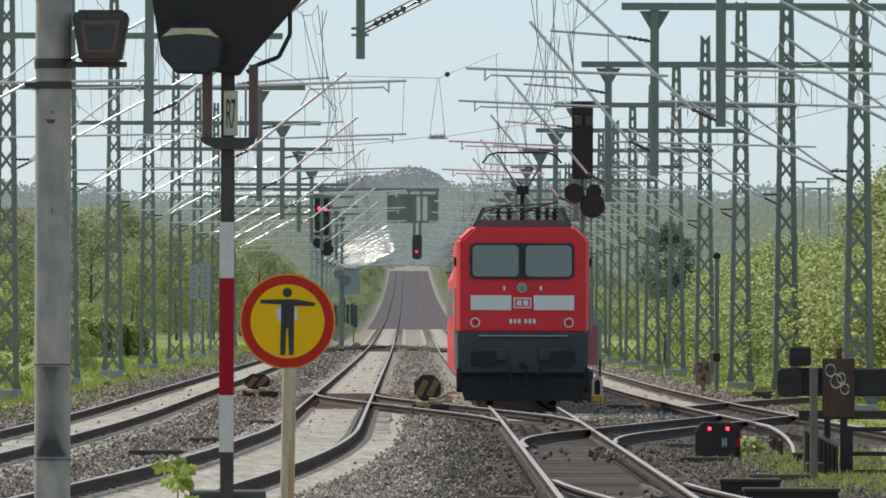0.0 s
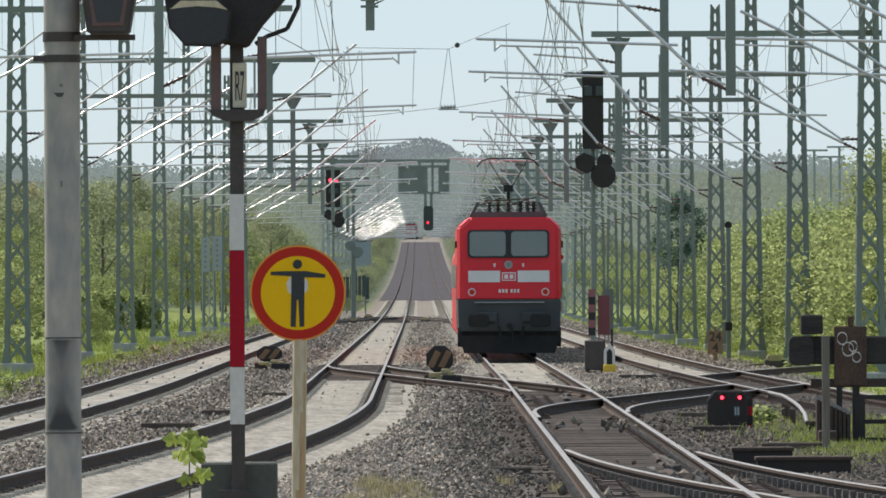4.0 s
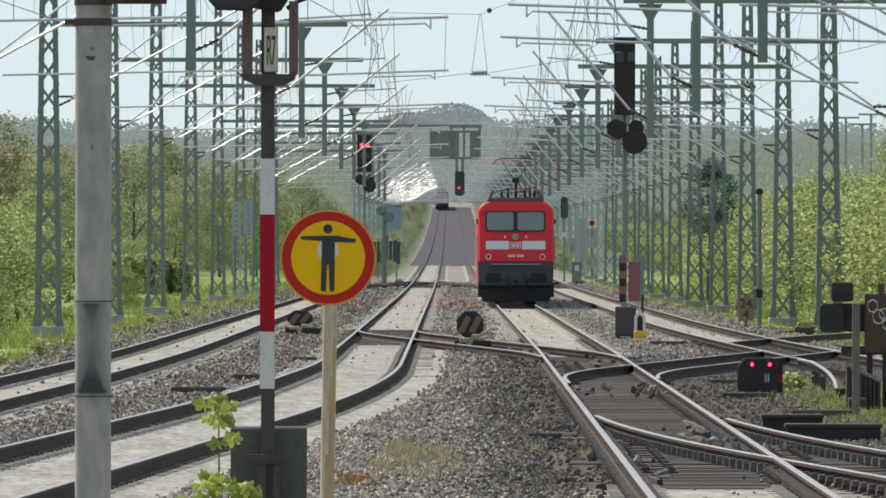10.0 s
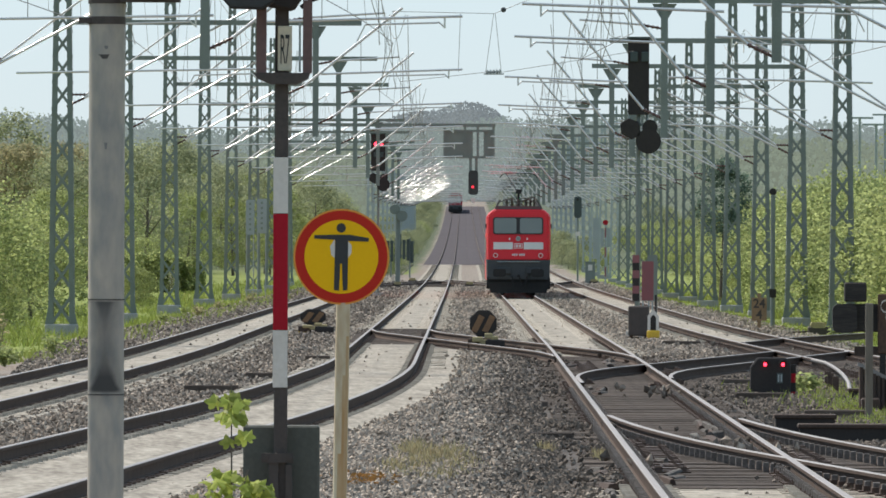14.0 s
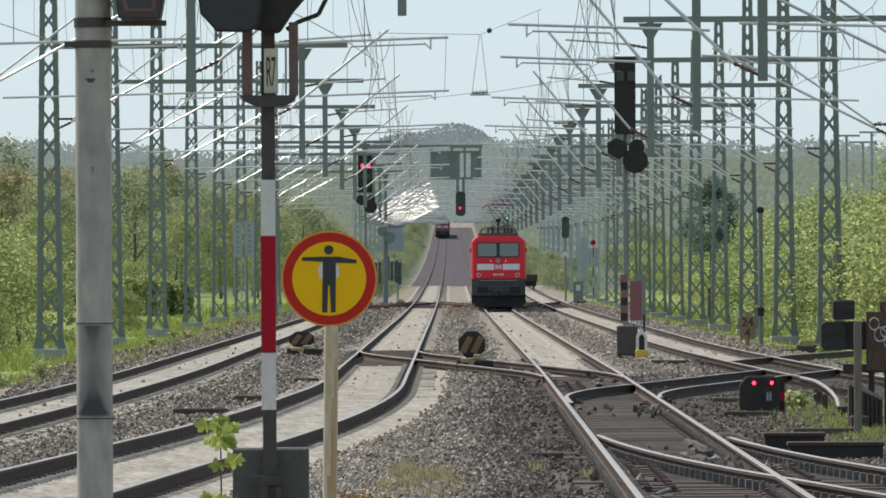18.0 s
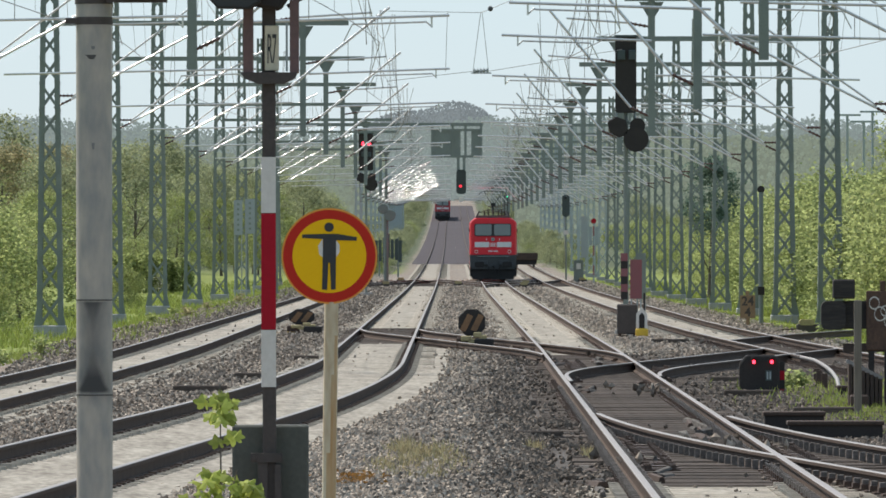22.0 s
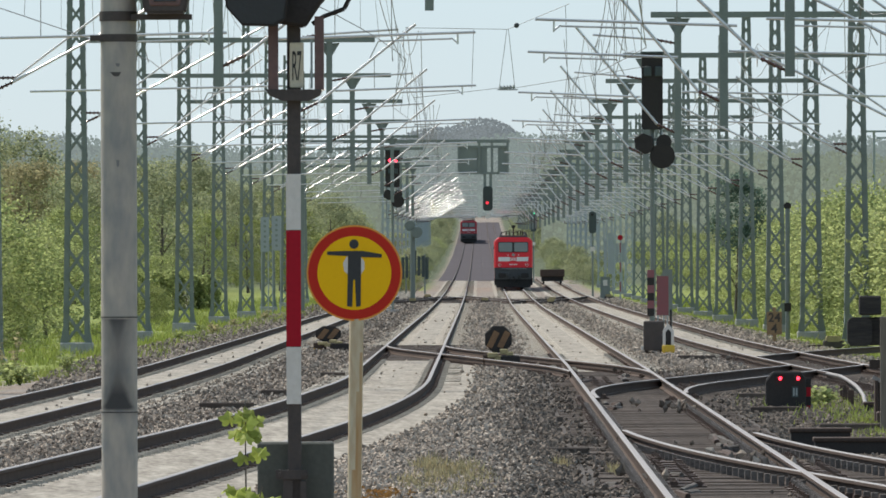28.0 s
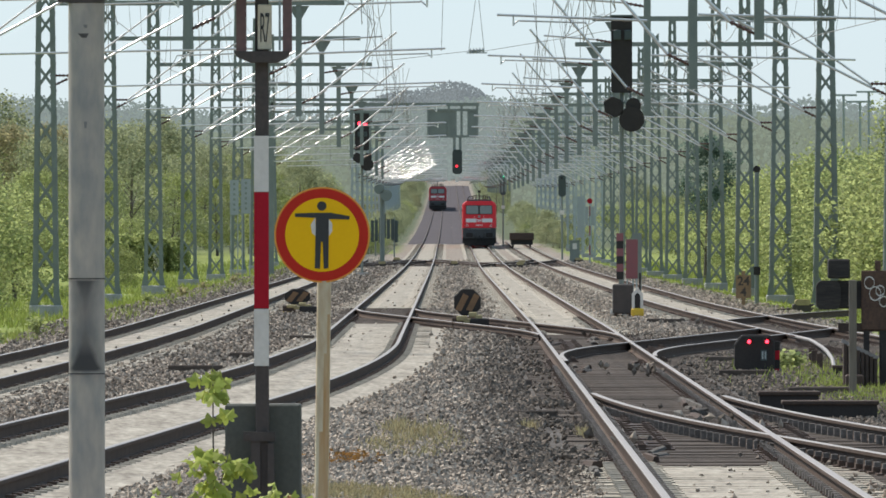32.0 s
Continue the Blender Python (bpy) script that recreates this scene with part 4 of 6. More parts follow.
        rod(bm, (0, 0, z), (0, 0, z + 0.006), 0.0852, 32)
        part("seam", bm, POLE_STAIN, t)
    return t


grey_pole()


def signal_mast():
    t = thing("signal_post", pose(-0.965, 52, -0.4), "dark signal post with red and white plate, seen from behind", "signal")
    bm = bmesh.new()
    box(bm, -0.036, 0.036, -0.03, 0.03, 0, 3.9)
    bevel(bm, 0.006)
    part("post", bm, MAST_BROWN, t)
    for z0, z1, mat, name in ((1.66, 1.966, PLATE_WHITE, "white_plate"), (1.966, 2.586, PLATE_RED, "red_plate"), (2.586, 2.886, PLATE_WHITE, "white_plate")):
        bm = bmesh.new()
        box(bm, -0.042, 0.036, -0.04, -0.034, z0, z1 - 0.003)
        part(name, bm, mat, t)
    # lamp case round the number plate
    bm = bmesh.new()
    prism(bm, [(-0.15, 3.332), (0.15, 3.332), (0.14, 3.302), (0.08, 3.272), (-0.06, 3.272), (-0.13, 3.302)], "y", -0.10, 0.10)
    part("case_floor", bm, MAST_BROWN, t)
    for x0, x1 in ((-0.135, -0.083), (0.112, 0.160)):
        bm = bmesh.new()
        box(bm, x0, x1, -0.08, 0.08, 3.332, 3.720)
        part("case_side", bm, CASE_BROWN, t)
    bm = bmesh.new()
    box(bm, -0.022, 0.054, -0.05, -0.036, 3.342, 3.582)
    bevel(bm, 0.004)
    plate = part("number_plate", bm, PLATE_CREAM, t, "cream number plate")
    for sx in (-0.105, 0.09):
        bm = bmesh.new()
        box(bm, sx, sx + 0.012, -0.07, -0.06, 3.337, 3.6)
        part("case_edge", bm, GALV_GREY, t)
    letters = bpy.data.curves.new("plate_text", "FONT")
    letters.body, letters.size, letters.extrude, letters.align_x = "R7", 0.15, 0.002, "CENTER"
    letters.space_character = 0.85
    txt = new("plate_text", letters)
    txt.matrix_basis = Matrix.Translation((0.016, -0.053, 3.382)) @ pose(0, 0, 0, 90, 0, 0) @ Matrix.Diagonal((0.34, 1.5, 1, 1))
    txt.parent = t
    letters.materials.append(SIGN_BLACK)
    # the head with its hood
    bm = bmesh.new()
    prism(bm, [(-0.40, 4.05), (-0.37, 3.86), (-0.28, 3.72), (0.06, 3.66), (0.14, 3.78), (0.42, 4.1), (0.40, 4.9), (-0.40, 4.9)], "y", -0.12, 0.1)
    bevel(bm, 0.015)
    head = part("signal_head", bm, BLACK_PAINT, t)
    bm = bmesh.new()
    ring = [(-0.365, 3.86), (-0.30, 3.92), (-0.09, 3.92), (-0.02, 3.85), (-0.04, 3.70), (-0.10, 3.665), (-0.27, 3.67), (-0.35, 3.76)]
    prism(bm, ring, "y", -0.32, -0.1)
    hood = part("hood", bm, BLACK_PAINT, t)
    # flat black face on the solid hood, painting its dark inside
    bm = bmesh.new()
    prism(bm, [(-0.19 + (a + 0.19) * 0.93, 3.78 + (b - 3.78) * 0.92) for a, b in ring], "y", -0.3235, -0.319)
    part("hood_opening", bm, SIGN_BLACK, hood)
    bm = bmesh.new()
    prism(bm, [(-0.345, 3.86), (-0.29, 3.905), (-0.10, 3.905), (-0.04, 3.855), (-0.10, 3.868), (-0.2, 3.876), (-0.29, 3.868)], "y", -0.326, -0.30)
    part("hood_lining", bm, CREAM_POST, hood, "pale hood lining")
    bm = bmesh.new()
    pts = [Vector((0.33, -0.05, 4.02)), Vector((0.33, -0.07, 3.88)), Vector((0.27, -0.06, 3.76)), Vector((0.16, -0.05, 3.72)), Vector((0.10, -0.05, 3.68))]
    for a, b in zip(pts, pts[1:]):
        rod(bm, a, b, 0.012, 8)
    part("cable", bm, BLACK_PAINT, t)
    bm = bmesh.new()
    box(bm, -0.20, 0.205, 0.06, 0.30, 0.0, 1.455)
    bevel(bm, 0.01)
    part("cabinet", bm, BOX_GREEN, t, "grey-green cabinet")
    bm = bmesh.new()
    box(bm, -0.10, 0.07, -0.06, -0.03, 1.26, 1.31)
    box(bm, -0.06, -0.01, -0.05, 0.06, 1.0, 1.3)
    for x in (-0.08, 0.05):
        rod(bm, (x, -0.075, 1.285), (x, -0.05, 1.285), 0.014, 6)
    part("clamp", bm, MAST_BROWN, t)
    bm = bmesh.new()
    prism(bm, [(0.02, 0.2), (0.09, 0.2), (0.06, 1.25), (0.03, 1.25)], "y", -0.06, 0.04)
    part("brace", bm, MAST_BROWN, t)


signal_mast()


def no_entry_sign():
    t = thing("warning_sign", pose(-0.62, 50, -0.4), "round yellow sign, red ring, black figure, cream post", "sign")
    z = 2.357
    bm = bmesh.new()
    rod(bm, (-0.02, 0.03, 0), (0.012, 0.03, z - 0.1), 0.036, 20)
    part("post", bm, CREAM_POST, t)
    for z0, z1, a0, a1 in ((0.3, 1.35, -25, 70), (1.30, 1.75, 5, 62), (1.7, 1.95, 30, 60)):
        bm = bmesh.new()
        rows = []
        for zz in (z0, z1):
            cx = -0.02 + 0.032 * zz / (z - 0.1)
            rows.append([bm.verts.new((cx + 0.0366 * math.sin(radians(a0 + (a1 - a0) * i / 10)), 0.03 - 0.0366 * math.cos(radians(a0 + (a1 - a0) * i / 10)), zz)) for i in range(11)])
        for i in range(10):
            bm.faces.new((rows[0][i], rows[0][i + 1], rows[1][i + 1], rows[1][i]))
        part("rust_streak", bm, POST_RUST, t)
    for r, y, mat, name in ((0.245, -0.004, SIGN_EDGE, "rim"), (0.236, -0.007, SIGN_RED, "red_ring"), (0.189, -0.010, SIGN_YELLOW, "yellow_face")):
        bm = bmesh.new()
        prism(bm, disc(0, z, r, 64), "y", y, 0.0)
        part(name, bm, mat, t)
    bm = bmesh.new()
    def s(px, py):
        return ((px - 582) * 50 / 17300, z + (403 - py) * 50 / 17300)
    prism(bm, disc(*s(581.5, 352), 0.024, 20), "y", -0.013, -0.010)
    prism(bm, [s(534, 365), s(534, 371), s(571, 373), s(569, 462), s(578, 463), s(580, 415), s(583, 415), s(585, 463), s(593, 462), s(594, 375), s(630, 376), s(631, 370), s(597, 364), s(568, 364)], "y", -0.013, -0.010)
    part("pictogram", bm, SIGN_BLACK, t)
    bm = bmesh.new()
    prism(bm, [s(570, 372), s(562, 385), s(564, 400), s(571, 406)], "y", -0.0115, -0.010)
    part("pale_patch", bm, PLATE_WHITE, t)
    bm = bmesh.new()
    prism(bm, [s(593, 374), s(600, 383), s(600, 396), s(594, 405)], "y", -0.0115, -0.010)
    part("pale_patch", bm, PLATE_WHITE, t)


no_entry_sign()


def dwarf_signal():
    t = thing("dwarf_signal", pose(4.77, 151, -0.345) @ Matrix.Diagonal((1.06, 1.0, 1.17, 1)), "low black ground signal showing two red lights", "signal")
    bm = bmesh.new()
    prism(bm, [(-0.30, 0.13), (0.29, 0.13), (0.29, 0.52), (0.22, 0.62), (-0.2, 0.62), (-0.30, 0.50)], "y", -0.12, 0.12)
    bevel(bm, 0.02)
    part("housing", bm, BLACK_PAINT, t)
    for x in (-0.09, 0.17):
        bm = bmesh.new()
        prism(bm, disc(x, 0.53, 0.024, 20), "y", -0.14, -0.115)
        part("red_lamp", bm, RED_LAMP, t)
        bm = bmesh.new()
        for i in range(9):
            a0, a1 = radians(180 * i / 9), radians(180 * (i + 1) / 9)
            prism(bm, [(x + 0.052 * math.cos(a0), 0.53 + 0.052 * math.sin(a0)), (x + 0.06 * math.cos(a0), 0.53 + 0.06 * math.sin(a0)),
                       (x + 0.06 * math.cos(a1), 0.53 + 0.06 * math.sin(a1)), (x + 0.052 * math.cos(a1), 0.53 + 0.052 * math.sin(a1))], "y", -0.24, -0.12)
        part("hood", bm, BLACK_PAINT, t)
    bm = bmesh.new()
    box(bm, -0.2, 0.2, -0.1, 0.1, 0.05, 0.14)
    part("foot", bm, BLACK_PAINT, t)
    bm = bmesh.new()
    box(bm, 0.08, 0.17, -0.135, -0.12, 0.28, 0.42)
    plate = part("number_plate", bm, FAR_PAINT, t)
    for x in (0.095, 0.135):
        bm = bmesh.new()
        box(bm, x, x + 0.024, -0.139, -0.135, 0.30, 0.40)
        part("marking_bar", bm, GALV_GREY, plate)
    for i in range(4):
        bm = bmesh.new()
        box(bm, 0.29, 0.36, -0.02, 0.02, 0.05 + 0.12 * i, 0.17 + 0.12 * i)
        part("striped_stake", bm, PLATE_RED if i % 2 == 0 else BLACK_PAINT, t)


dwarf_signal()


STRIPE_BROWN = material("lantern_stripe_brown", (0.24, 0.13, 0.065), 0.8, 0, (0.12, 0.07, 0.04), 6, 0.7)


HAZARD_DULL = material("weight_faded_yellow", (0.42, 0.34, 0.16), 0.8, 0, (0.22, 0.18, 0.10), 6, 0.8, 30, 0.3)


def switch_lantern(x, y, yellow=True):
    t = thing("switch_lantern", pose(x, y, -0.2), "octagonal black switch lantern with striped face on its box", "switch lantern", "switch lanterns")
    bm = bmesh.new()
    prism(bm, [(0.32 * math.cos(radians(22.5 + 45 * i)), 0.62 + 0.32 * math.sin(radians(22.5 + 45 * i))) for i in range(8)], "y", -0.16, 0.16)
    bevel(bm, 0.015)
    lamp = part("lantern", bm, BLACK_PAINT, t)
    for k in range(2):
        bm = bmesh.new()
        o = -0.12 + 0.24 * k
        prism(bm, [(o - 0.15, 0.46), (o - 0.02, 0.42), (o + 0.15, 0.76), (o + 0.03, 0.82)], "y", -0.172, -0.16)
        part("stripe", bm, STRIPE_BROWN, lamp)
    bm = bmesh.new()
    box(bm, -0.34, -0.04, -0.5, -0.1, 0, 0.30)
    bevel(bm, 0.03)
    part("machine_box", bm, RUSTY, t)
    bm = bmesh.new()
    box(bm, 0.05, 0.48, -0.6, -0.2, 0, 0.27)
    bevel(bm, 0.03)
    part("machine_box", bm, BLACK_PAINT, t)
    for x, z, w in ((-0.12, 0.28, 0.12), (0.12, 0.36, 0.09), (0.02, 0.22, 0.1), (0.25, 0.30, 0.08)):
        bm = bmesh.new()
        box(bm, x - w, x + w, -0.56, -0.3, z - 0.07, z + 0.05)
        bevel(bm, 0.02)
        part("weight", bm, HAZARD_DULL, t, "yellowish counterweight")
    if yellow:
        bm = bmesh.new()
        box(bm, -0.35, -0.15, -0.5, -0.3, 0.0, 0.08)
        part("yellow_step", bm, HAZARD_YELLOW, t)
    return t


switch_lantern(0.46, 216)
switch_lantern(-4.0, 262).scale = (1.15, 1.0, 0.72)


def colour_signal(x, y, height, label, lit=True, head_h=2.0, w=0.55):
    t = thing("light_signal", pose(x, y, rise(y) - 0.35), label, "signal", "light signals")
    height += 0.35
    bm = bmesh.new()
    rod(bm, (0, 0.1, 0), (0, 0.1, height - 0.4), 0.06, 12)
    part("post", bm, GALV, t)
    bm = bmesh.new()
    prism(bm, rounded(0, height - head_h / 2, w, head_h, 0.06), "y", -0.12, 0.1)
    head = part("signal_head", bm, BLACK_PAINT, t)
    for px in (-0.12, 0.17):
        bm = bmesh.new()
        prism(bm, disc(px, height - 0.5, 0.085, 16), "y", -0.16, -0.12)
        part("red_lamp" if lit else "lamp", bm, RED_LAMP if lit else LAMP_DARK, head)
        bm = bmesh.new()
        box(bm, px - 0.1, px + 0.1, -0.2, -0.115, height - 0.62 - (0.0 if not lit else 0.55), height - 0.36 - (0.0 if not lit else 0.55))
        bevel(bm, 0.02)
        part("lamp_cover", bm, FAR_PAINT, head, "lighter grey lamp cover")
    for px in (-w / 2 + 0.03, w / 2 - 0.03):
        bm = bmesh.new()
        rod(bm, (px, -0.05, height - head_h - 0.25), (px, -0.05, height - head_h + 0.45), 0.022, 6)
        part("head_bracket", bm, GALV_GREY, t)
    bm = bmesh.new()
    box(bm, -w / 2 + 0.02, w / 2 - 0.02, -0.05, 0.05, height - head_h - 0.27, height - head_h - 0.22)
    part("head_bracket", bm, GALV, t)
    bm = bmesh.new()
    box(bm, -w / 2 - 0.03, w / 2 + 0.03, -0.2, 0.12, height - 0.02, height + 0.03)
    part("head_roof", bm, FAR_PAINT, head)
    bm = bmesh.new()
    z = height - head_h - 0.45
    prism(bm, [(-0.48, z + 0.22), (-0.26, z + 0.36), (0.0, z + 0.26), (0.05, z - 0.1), (-0.18, z - 0.2), (-0.44, z - 0.05)], "y", -0.3, 0.05)
    bevel(bm, 0.02)
    part("lower_lamp", bm, BLACK_PAINT, t)
    bm = bmesh.new()
    prism(bm, disc(0.30, z + 0.12, 0.2, 16), "y", -0.26, 0.05)
    prism(bm, disc(0.26, z - 0.24, 0.33, 18), "y", -0.3, 0.04)
    part("lower_lamp", bm, BLACK_PAINT, t)
    bm = bmesh.new()
    for px in (-0.3, 0.22):
        rod(bm, (px, 0.0, z - 1.1), (px, 0.0, z + 0.6), 0.02, 6)
    rod(bm, (-0.3, 0, z - 1.1), (0.22, 0, z - 1.1), 0.02, 6)
    part("ladder_cage", bm, GALV, t)
    bm = bmesh.new()
    box(bm, -0.3, 0.3, -0.2, 0.3, 0, 0.3)
    part("footing", bm, PEDESTAL, t)
    return t


colour_signal(-4.25, 489, 7.9, "black light signal showing two red lights between the tracks", True, head_h=1.85, w=0.72)
colour_signal(4.57, 255, 7.6, "tall black light signal seen from behind, unlit", False)


# ---- equipment at the line's right ----
RUSTY_BROWN = material("plate_rust_brown", (0.13, 0.078, 0.055), 0.85, 0.1, (0.06, 0.042, 0.036), 3, 0.9, 25, 0.4, spec=0.15)
BEAM_BLACK = material("beam_tarred_timber", (0.032, 0.029, 0.028), 0.8, 0, (0.07, 0.06, 0.052), 3, 0.7, 25, 0.4, spec=0.12, stretch=(0.3, 1, 2))


def point_machine(x, y, label="small dark point machine with a pale rounded lid"):
    t = thing("point_machine", pose(x, y, rise(y) - 0.21), label, "point machine", "point machines")
    bm = bmesh.new()
    box(bm, -0.3, 0.3, -0.25, 0.25, 0, 0.22)
    bevel(bm, 0.03)
    part("case", bm, MAST_BROWN, t)
    bm = bmesh.new()
    prism(bm, rounded(-0.02, 0.26, 0.42, 0.16, 0.07), "y", -0.27, 0.2)
    part("lid", bm, HAZARD_DULL, t, "pale yellowish lid")
    for sx in (-1, 1):
        bm = bmesh.new()
        rod(bm, (sx * 0.3, 0, 0.08), (sx * 0.75, 0, 0.06), 0.025, 6)
        part("drive_rod", bm, RUSTY, t)


for px, py in ((9.7, 266), (-3.9, 588), (0.45, 592), (4.6, 600), (4.3, 574), (-3.3, 646), (8.6, 640)):
    point_machine(px, py)


def buffer_stop():
    t = thing("buffer_stop", pose(0, 136, 0), "dark rusty buffer stop with graffiti and heavy beam", "buffer stop")
    bm = bmesh.new()
    box(bm, 5.24, 7.3, -0.15, 0.15, 0.90, 1.29)
    bevel(bm, 0.02)
    part("beam", bm, BEAM_BLACK, t)
    bm = bmesh.new()
    prism(bm, rounded(5.31, 1.09, 0.34, 0.40, 0.09), "y", -0.3, -0.12)
    part("buffer", bm, BEAM_BLACK, t)
    bm = bmesh.new()
    box(bm, 5.31, 5.61, -0.3, 0.1, 1.32, 1.59)
    bevel(bm, 0.02)
    part("block", bm, BEAM_BLACK, t)
    bm = bmesh.new()
    box(bm, 5.77, 6.22, -0.24, -0.16, 0.60, 1.43)
    box(bm, 5.96, 6.04, -0.24, -0.16, 1.43, 1.57)
    bevel(bm, 0.012)
    upright = part("upright", bm, RUSTY_BROWN, t, "rusty plate with white scrawls")
    for x0, x1 in ((5.80, 5.88), (6.02, 6.12)):
        bm = bmesh.new()
        box(bm, x0, x1, -0.22, -0.15, -0.3, 0.60)
        part("leg", bm, BEAM_BLACK, t)
    bm = bmesh.new()
    for cx, cz, r in ((5.88, 1.26, 0.07), (5.96, 1.11, 0.08), (6.03, 1.15, 0.06), (6.08, 1.0, 0.06)):
        n = 12
        for i in range(n):
            a0, a1 = 2 * math.pi * i / n, 2 * math.pi * (i + 1) / n
            bar(bm, (cx + r * math.cos(a0), -0.244, cz + 1.2 * r * math.sin(a0)), (cx + r * math.cos(a1), -0.244, cz + 1.2 * r * math.sin(a1)), 0.006, 0.016)
    part("scrawl", bm, PLATE_WHITE, upright)
    bm = bmesh.new()
    box(bm, 5.35, 5.45, -6.3, -6.2, -0.2, 1.33)
    bevel(bm, 0.01)
    part("wooden_post", bm, material("post_weathered_wood", (0.20, 0.17, 0.13), 0.9, 0, (0.12, 0.10, 0.08), 4, 0.8, 30, 0.4, stretch=(1, 1, 0.1)), t)
    bm = bmesh.new()
    bar(bm, (5.46, -1.0, 0.47), (5.97, -1.0, 0.22), 0.07, 0.05)
    part("sloping_rail", bm, RAIL_TOP, t)
    for i in range(8):
        x = 5.49 + 0.06 * i
        bm = bmesh.new()
        box(bm, x, x + 0.045, -1.05, -0.7, -0.25, 0.42 - 0.029 * i)
        part("slat", bm, RUSTY, t)
    for x in (6.06, 6.13):
        bm = bmesh.new()
        box(bm, x - 0.035, x + 0.035, -0.9, -0.84, -0.25, 0.47)
        part("guard_post", bm, BLACK_PAINT, t)
    for z in (0.45, 0.11, -0.14):
        bm = bmesh.new()
        box(bm, 6.05, 7.3, -0.89, -0.85, z - 0.03, z + 0.03)
        part("guard_rail", bm, BLACK_PAINT, t)
    bm = bmesh.new()
    box(bm, 5.45, 7.3, -0.2, -0.05, 0.58, 0.70)
    part("lower_beam", bm, RUSTY, t)
    bm = bmesh.new()
    box(bm, 5.5, 5.75, -1.5, -1.1, -0.25, 0.0)
    bevel(bm, 0.02)
    part("foot_block", bm, RUSTY, t)


buffer_stop()


def cable_trough(x0, x1, y, z0, z1, label):
    t = thing("cable_trough", pose(x0, y, -0.22), label, "cable trough", "cable troughs")
    bm = bmesh.new()
    box(bm, 0, x1 - x0, -0.2, 0.2, z0, z1 - 0.05)
    part("trough", bm, BLACK_PAINT, t)
    bm = bmesh.new()
    box(bm, -0.02, x1 - x0 + 0.02, -0.23, 0.23, z1 - 0.05, z1)
    bevel(bm, 0.01)
    part("lid", bm, RUSTY, t)


cable_trough(3.72, 4.42, 116, 0.0, 0.30, "low dark steel cable box beside the siding")
cable_trough(5.86, 6.15, 148, 0.0, 0.17, "small low cable box with a pale lid beside the bent rail")
cable_trough(3.90, 4.98, 113, 0.0, 0.24, "long low dark steel cable box in the grass")


def rail_stub():
    """The bent end of the outer rail before the buffer stop."""
    t = thing("bent_rail", pose(0, 0, 0), "short bent rail ending before the buffer stop", "rail")
    bm = bmesh.new()
    pts = [(track_4(190) - 0.752, 190, -0.03), (track_4(186) - 0.752, 186, -0.03), (6.72, 181, -0.03), (6.64, 176, -0.03), (6.51, 169.5, -0.03), (6.35, 163, -0.03), (6.16, 156, -0.06), (6.08, 153, -0.2)]
    tube(bm, [Vector(p) for p in pts], 0.034, 6)
    part("rail", bm, RAIL_TOP, t)
    for x, y in ((5.95, 158), (5.88, 154), (6.02, 161)):
        bm = bmesh.new()
        box(bm, x - 0.05, x + 0.05, y - 0.05, y + 0.05, -0.25, 0.05)
        part("peg", bm, RUSTY, t)


rail_stub()


def round_head_post(x, y, h):
    t = thing("marker_post", pose(x, y, land(x, y)), "slim grey post with a round black head", "post")
    bm = bmesh.new()
    rod(bm, (0, 0, 0), (0, 0, h), 0.07, 10)
    part("post", bm, GALV, t)
    bm = bmesh.new()
    prism(bm, disc(0, h + 0.08, 0.11, 16), "y", -0.05, 0.05)
    part("head", bm, BLACK_PAINT, t)
    bm = bmesh.new()
    box(bm, -0.1, 0.1, -0.12, -0.08, 0.9, 1.15)
    part("box", bm, BLACK_PAINT, t)


round_head_post(9.2, 290, 3.95)


def number_board():
    t = thing("distance_board", pose(8.62, 284, land(8.62, 284)), "tan distance board with dark numerals beside the track", "sign")
    bm = bmesh.new()
    box(bm, -0.22, 0.22, -0.02, 0.02, 0.25, 0.92)
    box(bm, -0.05, 0.05, 0.02, 0.06, 0, 1.05)
    part("board", bm, material("board_tan", (0.33, 0.22, 0.12), 0.8, 0, (0.2, 0.12, 0.07), 4, 0.8, 30, 0.2), t)
    for body, z in (("24", 0.63), ("4", 0.31)):
        cu = bpy.data.curves.new("numerals", "FONT")
        cu.body, cu.size, cu.extrude, cu.offset, cu.align_x = body, 0.36, 0.003, 0.008, "CENTER"
        ob = new("numeral", cu)
        ob.parent = t
        ob.matrix_basis = pose(0, -0.025, z, 90, 0, 0)
        cu.materials.append(MAST_BROWN)


number_board()


